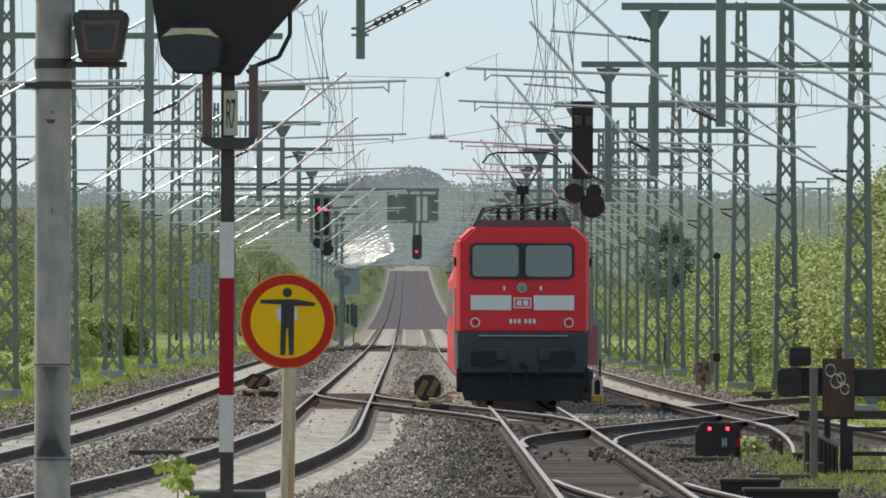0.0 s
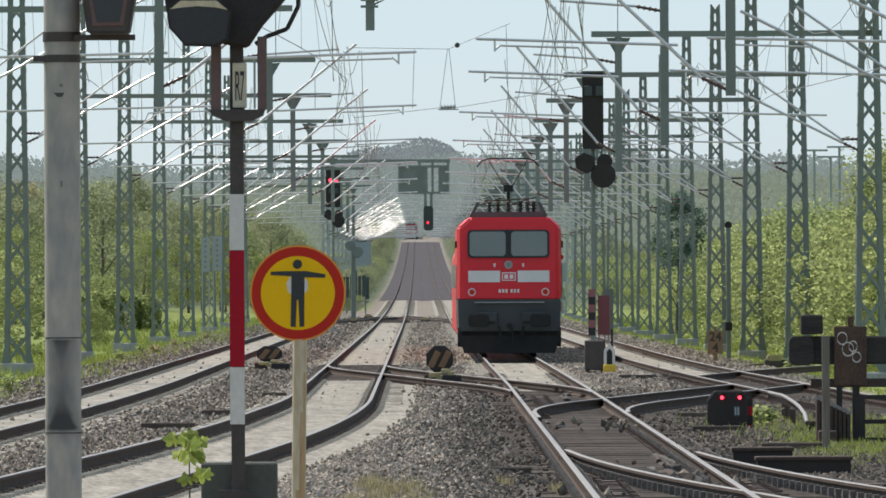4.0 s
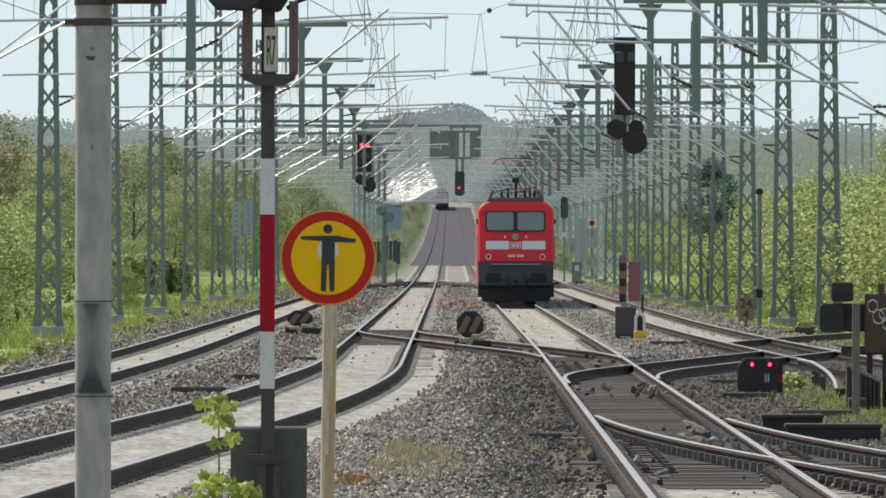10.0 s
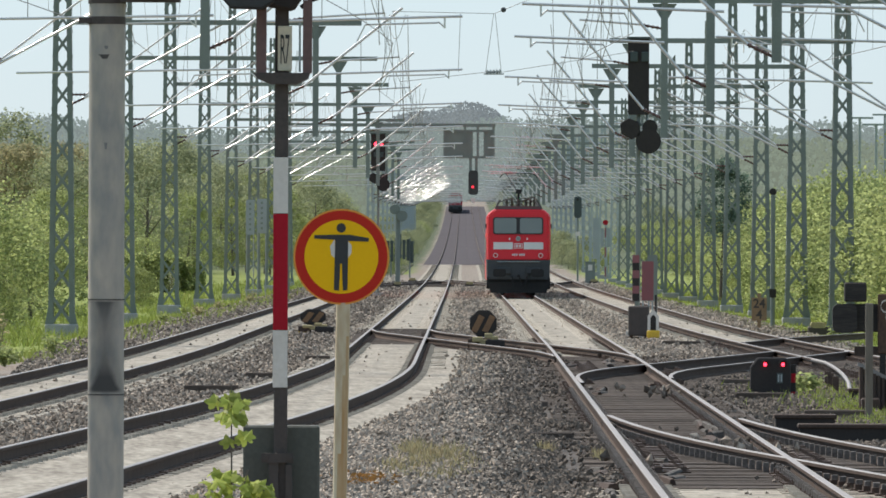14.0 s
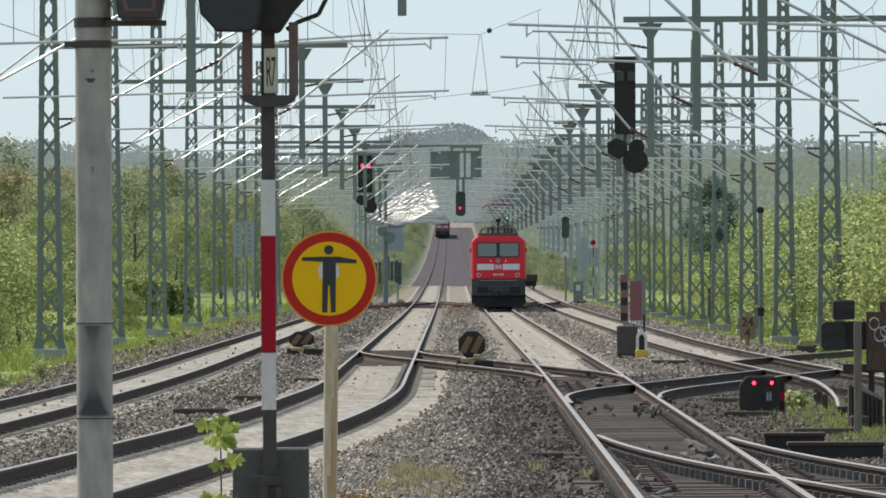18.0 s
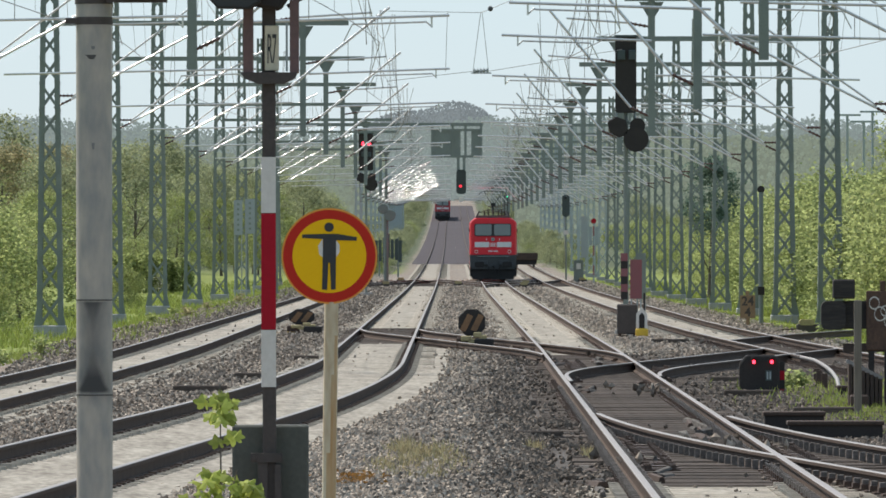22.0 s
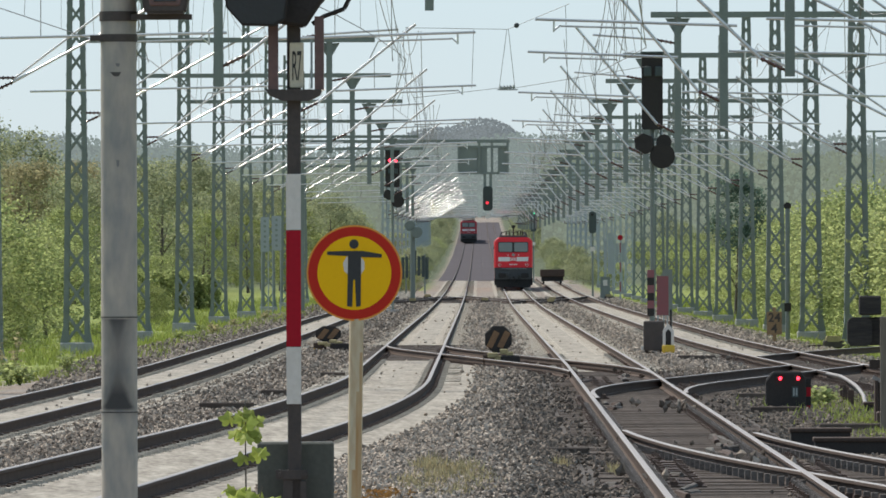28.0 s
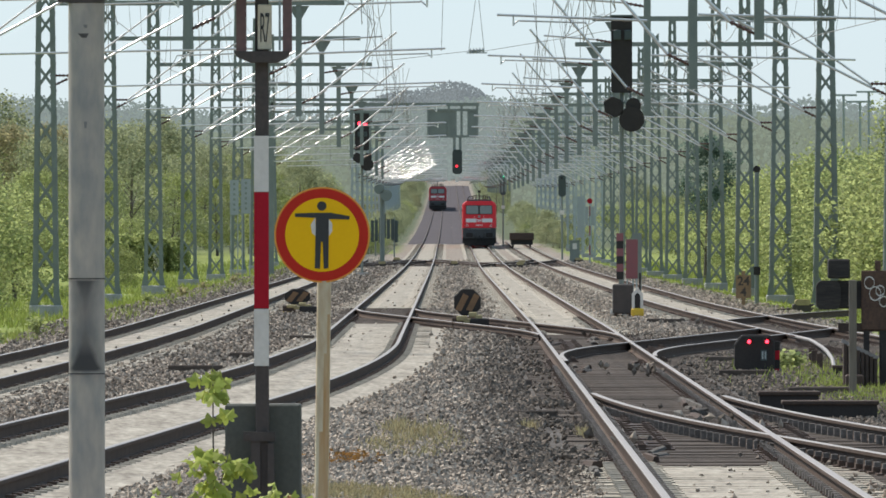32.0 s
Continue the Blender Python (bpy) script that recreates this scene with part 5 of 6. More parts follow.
def relay_box():
    t = thing("relay_box", pose(4.63, 248, -0.21), "dark brown equipment box beside the signal", "equipment box")
    bm = bmesh.new()
    box(bm, -0.42, 0.1, -0.3, 0.3, 0.1, 0.86)
    bevel(bm, 0.03)
    part("case", bm, MAST_BROWN, t)
    for x in (-0.35, 0.03):
        bm = bmesh.new()
        box(bm, x - 0.04, x + 0.04, -0.2, 0.2, 0, 0.12)
        part("foot", bm, RUSTY, t)
    p = thing("pointer_lantern", pose(4.78, 246, -0.21), "small yellow and white lantern post with a slot", "lantern")
    bm = bmesh.new()
    prism(bm, [(-0.12, 0.2), (0.16, 0.2), (0.16, 0.62), (0.02, 0.80), (-0.12, 0.62)], "y", -0.06, 0.06)
    part("plate", bm, PLATE_WHITE, p)
    bm = bmesh.new()
    prism(bm, [(-0.05, 0.2), (0.09, 0.2), (0.09, 0.58), (0.02, 0.66), (-0.05, 0.58)], "y", -0.066, -0.06)
    part("slot", bm, BLACK_PAINT, p)
    bm = bmesh.new()
    box(bm, -0.14, 0.18, -0.14, 0.1, 0.06, 0.26)
    bevel(bm, 0.03)
    part("base", bm, HAZARD_YELLOW, p)
    bm = bmesh.new()
    box(bm, -0.05, 0.08, -0.1, 0.1, 0, 0.1)
    box(bm, 0.06, 0.11, 0.02, 0.08, 0.1, 1.15)
    part("stem", bm, BLACK_PAINT, p)


relay_box()


def pink_board(x, y, z0, z1, w, mat, label):
    t = thing("track_board", pose(x, y, land(x, y) if abs(x) > 8 else rise(y) - 0.21), label, "sign", "boards beside the track")
    bm = bmesh.new()
    box(bm, -w / 2, w / 2, -0.02, 0.02, z0, z1)
    part("board", bm, mat, t)
    if z0 > 3:      # a row of faint marks that cannot be read
        for i in range(6):
            bm = bmesh.new()
            box(bm, -0.05, 0.05, -0.026, -0.02, z0 + 0.2 + 0.25 * i, z0 + 0.3 + 0.25 * i)
            part("mark", bm, GALV, t)
    for s in (-1, 1):
        bm = bmesh.new()
        rod(bm, (s * w * 0.4, 0.04, 0), (s * w * 0.4, 0.04, z1), 0.025, 6)
        part("leg", bm, GALV_GREY, t)


DULL_RED = material("board_dull_red", (0.26, 0.075, 0.085), 0.7, 0, (0.17, 0.09, 0.09), 3, 0.6)
pink_board(5.68, 300, 0.75, 1.95, 0.36, DULL_RED, "dull red upright board behind the signal")
pink_board(5.95, 306, 0.70, 2.15, 0.3, GALV, "grey upright board behind the signal")
pink_board(-10.4, 478, 3.3, 5.0, 0.42, GALV_GREY, "tall pale grey board on thin legs")
pink_board(-9.85, 479, 3.3, 5.0, 0.48, GALV_GREY, "tall pale grey board on thin legs")
pink_board(9.0, 660, 1.6, 4.4, 0.45, GALV_GREY, "pale upright board far along the line")


def striped_post(x, y):
    t = thing("striped_post", pose(x, y, rise(y) - 0.21), "red and white striped marker plate on a post", "marker post")
    for i in range(6):
        bm = bmesh.new()
        box(bm, -0.09, 0.09, -0.14, -0.11, 0.95 + 0.2 * i, 1.15 + 0.2 * i)
        part("plate", bm, DULL_RED if i % 2 else BLACK_PAINT, t)
    bm = bmesh.new()
    box(bm, -0.03, 0.03, -0.11, -0.05, 0, 2.1)
    part("post", bm, GALV, t)


striped_post(4.50, 254)


def signal_gantry():
    y, h = 500, 8.55
    t = thing("signal_gantry", pose(0, y, rise(y) - 0.3), "grey-green signal gantry with panels above the middle tracks", "signal gantry")
    bm = bmesh.new()
    box(bm, -9.0, 1.65, -0.15, 0.15, h + 0.15, h + 0.32)
    part("girder", bm, GALV, t)
    bm = bmesh.new()
    box(bm, -9.15, -8.85, -0.15, 0.15, 0, h + 0.4)
    part("column", bm, GALV, t)
    for x0, x1 in ((-0.95, 0.05), (0.12, 0.5), (1.05, 1.55)):
        bm = bmesh.new()
        box(bm, x0, x1, -0.05, 0.0, h - 1.4, h - 0.1)
        part("panel", bm, GALV, t)
    for z in (h - 1.4, h - 0.05):
        bm = bmesh.new()
        box(bm, -0.95, 1.6, -0.1, -0.05, z - 0.06, z + 0.06)
        part("rail", bm, GALV, t)
    for x in (-0.95, 0.1, 0.75, 1.55):
        bm = bmesh.new()
        box(bm, x - 0.06, x + 0.06, -0.12, -0.04, h - 1.46, h + 0.2)
        part("hanger", bm, GALV, t)
    for x in (0.38, 0.68):
        bm = bmesh.new()
        box(bm, x - 0.07, x + 0.07, -0.06, 0.06, h - 2.9, h - 1.4)
        part("hanger", bm, GALV, t)
    bm = bmesh.new()
    prism(bm, rounded(0.53, h - 2.7, 0.5, 1.25, 0.16), "y", -0.4, 0.1)
    head = part("signal_head", bm, material("gantry_signal_paint", (0.045, 0.055, 0.052), 0.7, 0, (0.07, 0.08, 0.075), 3, 0.7, spec=0.15), t)
    bm = bmesh.new()
    prism(bm, disc(0.5, h - 2.92, 0.07, 16), "y", -0.46, -0.4)
    part("red_lamp", bm, RED_LAMP_DIM, head)
    bm = bmesh.new()
    prism(bm, rounded(0.53, h - 3.6, 0.24, 0.26, 0.08), "y", -0.3, -0.05)
    part("white_plate", bm, PLATE_WHITE, t)


signal_gantry()


def far_signal(x, y, h, lit, label, head_h=1.6, mat=BLACK_PAINT):
    t = thing("light_signal", pose(x, y, rise(y) - 0.25), label, "signal", "light signals")
    bm = bmesh.new()
    rod(bm, (0, 0.05, 0), (0, 0.05, h), 0.07, 8)
    part("post", bm, GALV, t)
    bm = bmesh.new()
    prism(bm, rounded(0, h - head_h / 2, 0.52, head_h, 0.18), "y", -0.1, 0.1)
    head = part("signal_head", bm, mat, t)
    bm = bmesh.new()
    prism(bm, disc(-0.02, h - 0.2, 0.10, 12), "y", -0.16, -0.1)
    part("green_lamp" if lit else "lamp", bm, GREEN_LAMP if lit else LAMP_DARK, head)
    bm = bmesh.new()
    box(bm, -0.16, 0.16, -0.05, -0.02, h - head_h - 1.25, h - head_h - 0.95)
    part("white_plate", bm, PLATE_WHITE, t)


far_signal(5.15, 900, 6.7, True, "distant light signal showing green past the departing train", 1.9, FAR_PAINT)
far_signal(8.0, 680, 5.95, False, "distant dark light signal beside the outer track", 1.5, FAR_PAINT)


def hooded_signal(x, y, h):
    """Two hooded lamps one above the other, seen aslant."""
    t = thing("hooded_signal", pose(x, y, rise(y) - 0.25), "grey-green pair of hooded signal lamps on a post", "signal", "light signals")
    bm = bmesh.new()
    rod(bm, (0, 0.1, 0), (0, 0.1, h), 0.16, 10)
    part("post", bm, GALV, t)
    for cx, cz, r in ((-0.18, h + 0.1, 0.36), (0.25, h - 0.32, 0.40)):
        bm = bmesh.new()
        prism(bm, [(cx + r * math.cos(a), cz + (0.8 * r if math.sin(a) > 0 else 1.1 * r) * math.sin(a)) for a in (2 * math.pi * i / 18 for i in range(18))], "y", -0.35, 0.05)
        bevel(bm, 0.03)
        part("lamp_hood", bm, GALV, t)


hooded_signal(-4.25, 640, 4.85)


def red_disc_post(x, y):
    t = thing("marker_post", pose(x, y, rise(y) - 0.25), "thin red and white banded post with a red disc head", "marker post")
    for i in range(6):
        bm = bmesh.new()
        rod(bm, (0, 0, 0.62 * i), (0, 0, 0.62 * (i + 1)), 0.05, 10)
        part("band", bm, DULL_RED if i % 2 else GALV_GREY, t)
    bm = bmesh.new()
    prism(bm, disc(0, 4.05, 0.17, 18), "y", -0.08, 0.08)
    part("disc", bm, PLATE_RED, t)
    for sx in (-1, 1):
        bm = bmesh.new()
        box(bm, sx * 0.2 - 0.09, sx * 0.2 + 0.09, 0.05, 0.1, 2.5, 3.7)
        part("backing_plate", bm, GALV_GREY, t)


red_disc_post(9.05, 620)


def lineside_cabinet(x, y):
    t = thing("relay_cabinet", pose(x, y, land(x, y)), "grey lineside cabinet with a pale plate on its door", "cabinet")
    bm = bmesh.new()
    box(bm, -0.46, 0.46, -0.3, 0.3, 0.1, 1.9)
    bevel(bm, 0.02)
    part("body", bm, GALV, t)
    bm = bmesh.new()
    box(bm, -0.5, 0.5, -0.34, 0.34, 1.9, 1.97)
    part("lid", bm, GALV, t)
    bm = bmesh.new()
    box(bm, -0.2, 0.2, -0.32, -0.30, 1.2, 1.7)
    part("white_plate", bm, PLATE_WHITE, t)
    bm = bmesh.new()
    box(bm, -0.5, 0.5, -0.35, 0.35, -0.2, 0.1)
    part("footing", bm, PEDESTAL, t)
    return t


lineside_cabinet(8.35, 640).scale = (0.7, 0.7, 0.75)


def slatted_board(x, y):
    t = thing("slatted_board", pose(x, y, rise(y) - 0.25), "dark upright slatted board on grey posts beside the climb", "board")
    rng = random.Random(4)
    for i in range(7):
        bm = bmesh.new()
        box(bm, -1.05 + 0.3 * i, -0.82 + 0.3 * i, -0.04, 0.04, 1.3 + rng.uniform(-0.25, 0.2), 3.2 + rng.uniform(-0.5, 0.2))
        part("slat", bm, FAR_PAINT, t)
    for px in (-0.7, 0.7):
        bm = bmesh.new()
        rod(bm, (px, 0.09, 0), (px, 0.09, 3.0), 0.06, 8)
        part("post", bm, GALV, t)
    for z in (1.6, 2.6):
        bm = bmesh.new()
        box(bm, -1.05, 1.05, 0.04, 0.08, z, z + 0.1)
        part("crosspiece", bm, GALV, t)


slatted_board(-4.65, 730)


def trolley():
    t = thing("flat_wagon", pose(6.5, 850, rise(850)), "low dark flat wagon standing on the far outer track", "wagon")
    bm = bmesh.new()
    box(bm, -1.05, 1.05, 0, 8, 0.62, 1.25)
    bevel(bm, 0.04)
    part("deck", bm, RUSTY, t)
    for x in (-0.75, 0.75):
        for y in (1.2, 6.8):
            bm = bmesh.new()
            rod(bm, (x - 0.06, y, 0.45), (x + 0.06, y, 0.45), 0.45, 18)
            part("wheel", bm, LOCO_BLACK, t)
    bm = bmesh.new()
    box(bm, -0.95, 0.95, 0.2, 7.8, 0.22, 0.64)
    part("frame", bm, LOCO_BLACK, t)


trolley()


def yard_lamp(x, y, h):
    t = thing("yard_lamp", pose(x, y, rise(y)), "tall thin distant yard lamp with a flat crossbar", "street lamp", "yard lamps")
    bm = bmesh.new()
    rod(bm, (0, 0, -1), (0, 0, h), 0.11, 8)
    part("pole", bm, GALV_GREY, t)
    bm = bmesh.new()
    box(bm, -1.1, 1.1, -0.15, 0.15, h, h + 0.16)
    part("crossbar", bm, GALV_GREY, t)


for x, y, h in ((32.45, 800, 12.55), (32.95, 780, 11.8), (37.1, 860, 13.5)):
    yard_lamp(x, y, h)


CAST_IRON = material("worn_cast_iron", (0.15, 0.138, 0.125), 0.9, 0.0, (0.05, 0.043, 0.038), 9, 0.95, 30, 0.5, spec=0.08)


def crossing_block(x, y, length, count, seed):
    """Worn plates and chairs that hold the rails at a crossing."""
    rng = random.Random(seed)
    t = thing("crossing_plate", pose(x, y, -0.165), "worn grey iron plates holding the rails at a crossing", "rail plate", "crossing plates")
    for k in range(count):
        bm = bmesh.new()
        w, l, h = rng.uniform(0.025, 0.065), rng.uniform(0.35, 0.9), rng.uniform(0.025, 0.065)
        prism(bm, [(-w, 0), (w, 0), (w * 0.8, h * 0.7), (w * 0.3, h), (-w * 0.7, h * 0.85)], "y", -l, l)
        part("plate", bm, CAST_IRON if k % 3 else RUSTY, t, m=pose(rng.uniform(-0.1, 0.1), length * (k / max(1, count - 1) - 0.5), 0, rng.uniform(-1.5, 1.5), rng.uniform(-6, 6), rng.uniform(-8, 8)))


for cx, cy, cl, cn, cs in ((1.97, 96, 9, 6, 1), (3.0, 117, 9, 8, 2), (3.08, 154, 8, 7, 3), (2.1, 151, 6, 5, 4), (1.95, 188, 8, 5, 5), (2.85, 189, 9, 6, 6), (-0.72, 236, 8, 5, 7), (6.4, 203, 6, 4, 8), (1.42, 90, 12, 8, 9)):
    crossing_block(cx, cy, cl, cn, cs)


def scrap_timbers():
    for x, y, w in ((-3.35, 168, 0.75), (-3.9, 152, 0.85), (-2.9, 196, 0.5), (5.2, 232, 0.9), (4.75, 162, 0.9), (5.0, 130, 0.9), (4.45, 146, 0.75), (1.0, 113, 0.55), (0.9, 137, 0.6)):
        t = thing("old_sleeper", pose(x, y, -0.22, 0, 0, random.uniform(-3, 3)), "dark worn wooden sleeper end lying in ballast", "sleeper", "old sleepers in the ballast")
        bm = bmesh.new()
        box(bm, -w / 2, w / 2, -0.13, 0.13, 0, 0.13)
        bevel(bm, 0.015)
        part("timber", bm, WOOD_SLEEPER, t)


scrap_timbers()


def span_insulator():
    """A section insulator in the cross wire between the inner masts."""
    t = thing("section_insulator", pose(0.77, 250, 6.6), "small insulator hung on two wires over the tracks", "insulator")
    bm = bmesh.new()
    insulator(bm, (-0.2, 0, 0), (0.2, 0, 0.02), 0.08)
    box(bm, -0.25, 0.27, -0.03, 0.03, -0.06, -0.03)
    part("insulator", bm, GALV_GREY, t)
    bm = bmesh.new()
    bmesh.ops.create_icosphere(bm, subdivisions=2, radius=0.07, matrix=Matrix.Translation((0.25, 0, 1.6)))
    part("ball", bm, LOCO_GREY, t)
    for a, b in (((-0.2, 0, 0), (0.0, 0, 1.5)), ((0.2, 0, 0), (0.04, 0, 1.5)), ((-2.4, 0, -0.25), (-0.2, 0, 0)), ((0.2, 0, 0), (3.6, 0, 0.55)), ((0.02, 0, 1.5), (1.6, 0, 2.15)), ((-2.6, 0, 1.55), (0.02, 0, 1.5)), ((-0.9, 0, 0.0), (-0.85, 0, 1.5)), ((1.55, 0, 0.2), (1.5, 0, 2.1))):
        bm = bmesh.new()
        rod(bm, a, b, 0.007, 5)
        part("wire", bm, WIRE, t)


span_insulator()


# ---- small plants ----
def maple():
    """A sapling of broad lobed leaves before the signal's cabinet."""
    t = thing("maple_sapling", pose(-1.14, 48.5, -0.4), "young maple with bright yellow-green lobed leaves", "sapling")
    bm = bmesh.new()
    rod(bm, (0, 0, 0), (0.0, 0, 1.05), 0.009, 6, 0.006)
    rod(bm, (0, 0, 1.05), (-0.005, 0, 1.72), 0.006, 6, 0.003)
    for a, b in (((0, 0, 0.6), (0.2, -0.05, 1.0)), ((0, 0, 0.6), (-0.2, -0.05, 1.0)), ((0, 0, 0.8), (0.32, 0, 1.05)), ((0, 0, 1.0), (0.08, 0, 1.3))):
        rod(bm, a, b, 0.005, 5, 0.003)
    part("stem", bm, BARK, t)
    outline = []
    for i in range(20):
        a = radians(90 + 360 * i / 20)
        lobe = (1.02, 0.80, 0.62, 0.80, 0.95, 0.78, 0.6, 0.78, 0.8, 0.60, 0.25, 0.60, 0.8, 0.78, 0.6, 0.78, 0.95, 0.80, 0.62, 0.80)[i]
        outline.append((0.056 * lobe * math.cos(a), 0.056 * lobe * math.sin(a), -0.045 * abs(math.cos(a)) * lobe - 0.02 * max(0, math.sin(a)) * lobe))
    meshes = []
    for mat in (LEAF_MAPLE, LEAF_BROWN):
        verts = [(0, 0, 0)] + outline
        meshes.append(quads("leaf", verts, [(0, i + 1, (i + 1) % 20 + 1) for i in range(20)], mat))
    rng = random.Random(8)
    spots = [(0.0, 1.63, 0.075, 20, 0.032), (0.01, 1.555, 0.05, 8, 0.015), (0.03, 1.45, 0.045, 5, 0.010), (0.0, 1.255, 0.11, 16, 0.025), (0.10, 1.20, 0.11, 16, 0.025), (-0.02, 1.13, 0.13, 20, 0.04),
             (-0.17, 1.0, 0.14, 20, 0.035), (-0.03, 1.02, 0.12, 18, 0.05), (0.22, 1.05, 0.11, 18, 0.03), (0.36, 1.04, 0.07, 12, 0.03), (-0.3, 0.98, 0.08, 10, 0.025), (0.1, 0.9, 0.3, 34, 0.06)]
    for cx, cz, sx, n, sz in spots:
        for _ in range(n):
            brown = cx > 0.25 and rng.random() < 0.35
            ob = new("leaf", meshes[1 if brown else 0])
            ob.parent = t
            s = rng.uniform(0.5, 0.95)
            ob.matrix_basis = pose(cx + rng.gauss(0, sx * 0.6), rng.gauss(-0.02, 0.08), cz + rng.gauss(0, sz), rng.uniform(30, 80), rng.uniform(-35, 35), rng.uniform(-70, 70)) @ Matrix.Diagonal((s, s, s, 1))


maple()


def footing_height(x, y):
    """Where a plant's foot stands: on the ground, or on the bank between the middle tracks."""
    a, b = track_2(y) + 1.35, track_1(y) - 1.35
    if y < 231 and a < x < b:
        return -0.225 + 0.10 * math.sin(math.pi * (x - a) / (b - a)) * min(1, (231 - y) / 60)
    return land(x, y)


def blades(name, spots, mat, label, seed, lift=0.0):
    """Tufts of grass as one object."""
    rng = random.Random(seed)
    verts, faces = [], []
    for x, y, sx, sy, n, h in spots:
        for _ in range(n):
            px, py = x + rng.gauss(0, sx), y + rng.gauss(0, sy)
            z = footing_height(px, py) + lift
            hh = h * rng.uniform(0.4, 1.2)
            w = 0.012 + 0.03 * h * rng.random() * min(3, py / 120)
            a = rng.uniform(0, 3.14)
            dx, dy = rng.gauss(0, 0.35) * hh, rng.gauss(0, 0.35) * hh
            j = len(verts)
            verts += [(px - w * math.cos(a), py - w * math.sin(a), z), (px + w * math.cos(a), py + w * math.sin(a), z), (px + dx, py + dy, z + hh)]
            faces.append((j, j + 1, j + 2))
    tagged(new(name, quads(name, verts, faces, mat)), label, "grass", kind="stuff")


verge_rng = random.Random(21)
verge = []
for i in range(240):
    y = 240 + 460 * (i / 240) ** 1.3
    verge.append((verge_rng.uniform(-15.5, -9.3), y, 0.9, 2.5, 60, 0.22 + 0.1 * verge_rng.random()))
    verge.append((verge_rng.uniform(11.6, 14.0), y - 20, 0.6, 2.5, 50, 0.2 + 0.12 * verge_rng.random()))
    verge.append((verge_rng.uniform(9.6, 11.6), y, 0.5, 2.5, 26, 0.07 + 0.07 * verge_rng.random()))
for i in range(150):
    y = 190 + 330 * (i / 150) ** 1.2
    verge.append((-8.6 - verge_rng.uniform(0, 1.4), y, 0.3, 1.5, 30, 0.12 + 0.1 * verge_rng.random()))
    verge.append((9.0 + verge_rng.uniform(0, 1.4), y, 0.3, 1.5, 22, 0.06 + 0.06 * verge_rng.random()))
verge += [(5.4, 133, 0.2, 4, 1200, 0.07), (5.55, 141, 0.2, 4, 1100, 0.08), (5.7, 128, 0.4, 4, 1200, 0.09), (6.6, 132, 0.7, 6, 2000, 0.13), (6.5, 150, 1.0, 8, 1500, 0.15), (4.7, 120, 0.3, 2, 500, 0.10)]
blades("grass", verge, GRASS, "green grass and weeds along the verges", 1)
dry = [(-0.38, 98, 0.10, 2.0, 420, 0.10), (-0.50, 102, 0.08, 1.5, 300, 0.12), (-0.15, 100, 0.10, 2.0, 360, 0.11), (0.02, 96, 0.12, 2.0, 260, 0.09), (0.9, 106, 0.05, 0.6, 130, 0.12), (1.45, 103, 0.04, 0.6, 110, 0.12),
       (-0.62, 94, 0.10, 1.5, 300, 0.09), (-0.3, 91, 0.14, 1.5, 300, 0.08), (-0.85, 77, 0.16, 1.0, 3600, 0.07), (-0.5, 76.5, 0.2, 1.0, 3600, 0.065), (-0.2, 75.5, 0.2, 0.8, 2400, 0.06)]
blades("dry_grass", dry, GRASS_DRY, "dry yellowish grass tufts in the ballast", 2, lift=0.02)


def fallen_leaves():
    rng = random.Random(6)
    verts, faces = leaves_of(rng, [(rng.gauss(-0.88, 0.12), rng.gauss(88.5, 1.4), -0.13 + rng.uniform(0, 0.09)) for _ in range(420)], 0.028)
    tagged(new("fallen_leaves", quads("fallen_leaves", verts, faces, LEAF_BROWN)), "orange-brown withered leaves on the ballast", "leaves", kind="stuff")


fallen_leaves()


def hedge():
    """A clipped row of rounded shrubs beyond the meadow."""
    rng = random.Random(9)
    t = thing("hedge", pose(-17.5, 560, land(-17.5, 560)), "clipped green hedge of rounded shrubs beyond the meadow", "hedge")
    for k in range(5):
        cx, w, h = -2.1 + 1.05 * k, rng.uniform(0.62, 0.75), rng.uniform(1.95, 2.3)
        pts = []
        for _ in range(1700):
            a, u = rng.uniform(0, 2 * math.pi), rng.random()
            r = w * (1 - max(0.0, (u - 0.75) / 0.25) ** 2 * 0.6) * (rng.random() ** 0.3)
            pts.append((cx + r * math.cos(a), r * math.sin(a), h * u + rng.gauss(0, 0.04)))
        v, f = leaves_of(rng, pts, 0.10)
        ob = new("foliage", quads("foliage", v, f, LEAF_BRIGHT))
        ob.parent = t
        bm = bmesh.new()
        rod(bm, (cx, 0, -0.2), (cx + 0.05, 0, 1.3), 0.05, 6, 0.02)
        part("stem", bm, BARK, t)


hedge()


def white_shrub(x, y):
    """A slim flowering shrub before the hedge."""
    rng = random.Random(31)
    t = thing("flowering_shrub", pose(x, y, land(x, y)), "slim small shrub covered in white blossom", "shrub")
    bm = bmesh.new()
    rod(bm, (0, 0, -0.1), (0.05, 0, 1.1), 0.03, 6, 0.01)
    for a in (-0.2, 0.18, -0.12):
        rod(bm, (0.02, 0, 0.4 + abs(a)), (a, 0, 1.0), 0.014, 5, 0.006)
    part("stem", bm, BARK, t)
    for name, mat, n, r in (("blossom", PLATE_WHITE, 240, 0.035), ("foliage", LEAF_MID, 160, 0.05)):
        v, f = leaves_of(rng, [(rng.gauss(0.02, 0.13), rng.gauss(0, 0.1), rng.uniform(0.2, 1.35)) for _ in range(n)], r)
        ob = new(name, quads(name, v, f, mat))
        ob.parent = t


white_shrub(-16.25, 545)


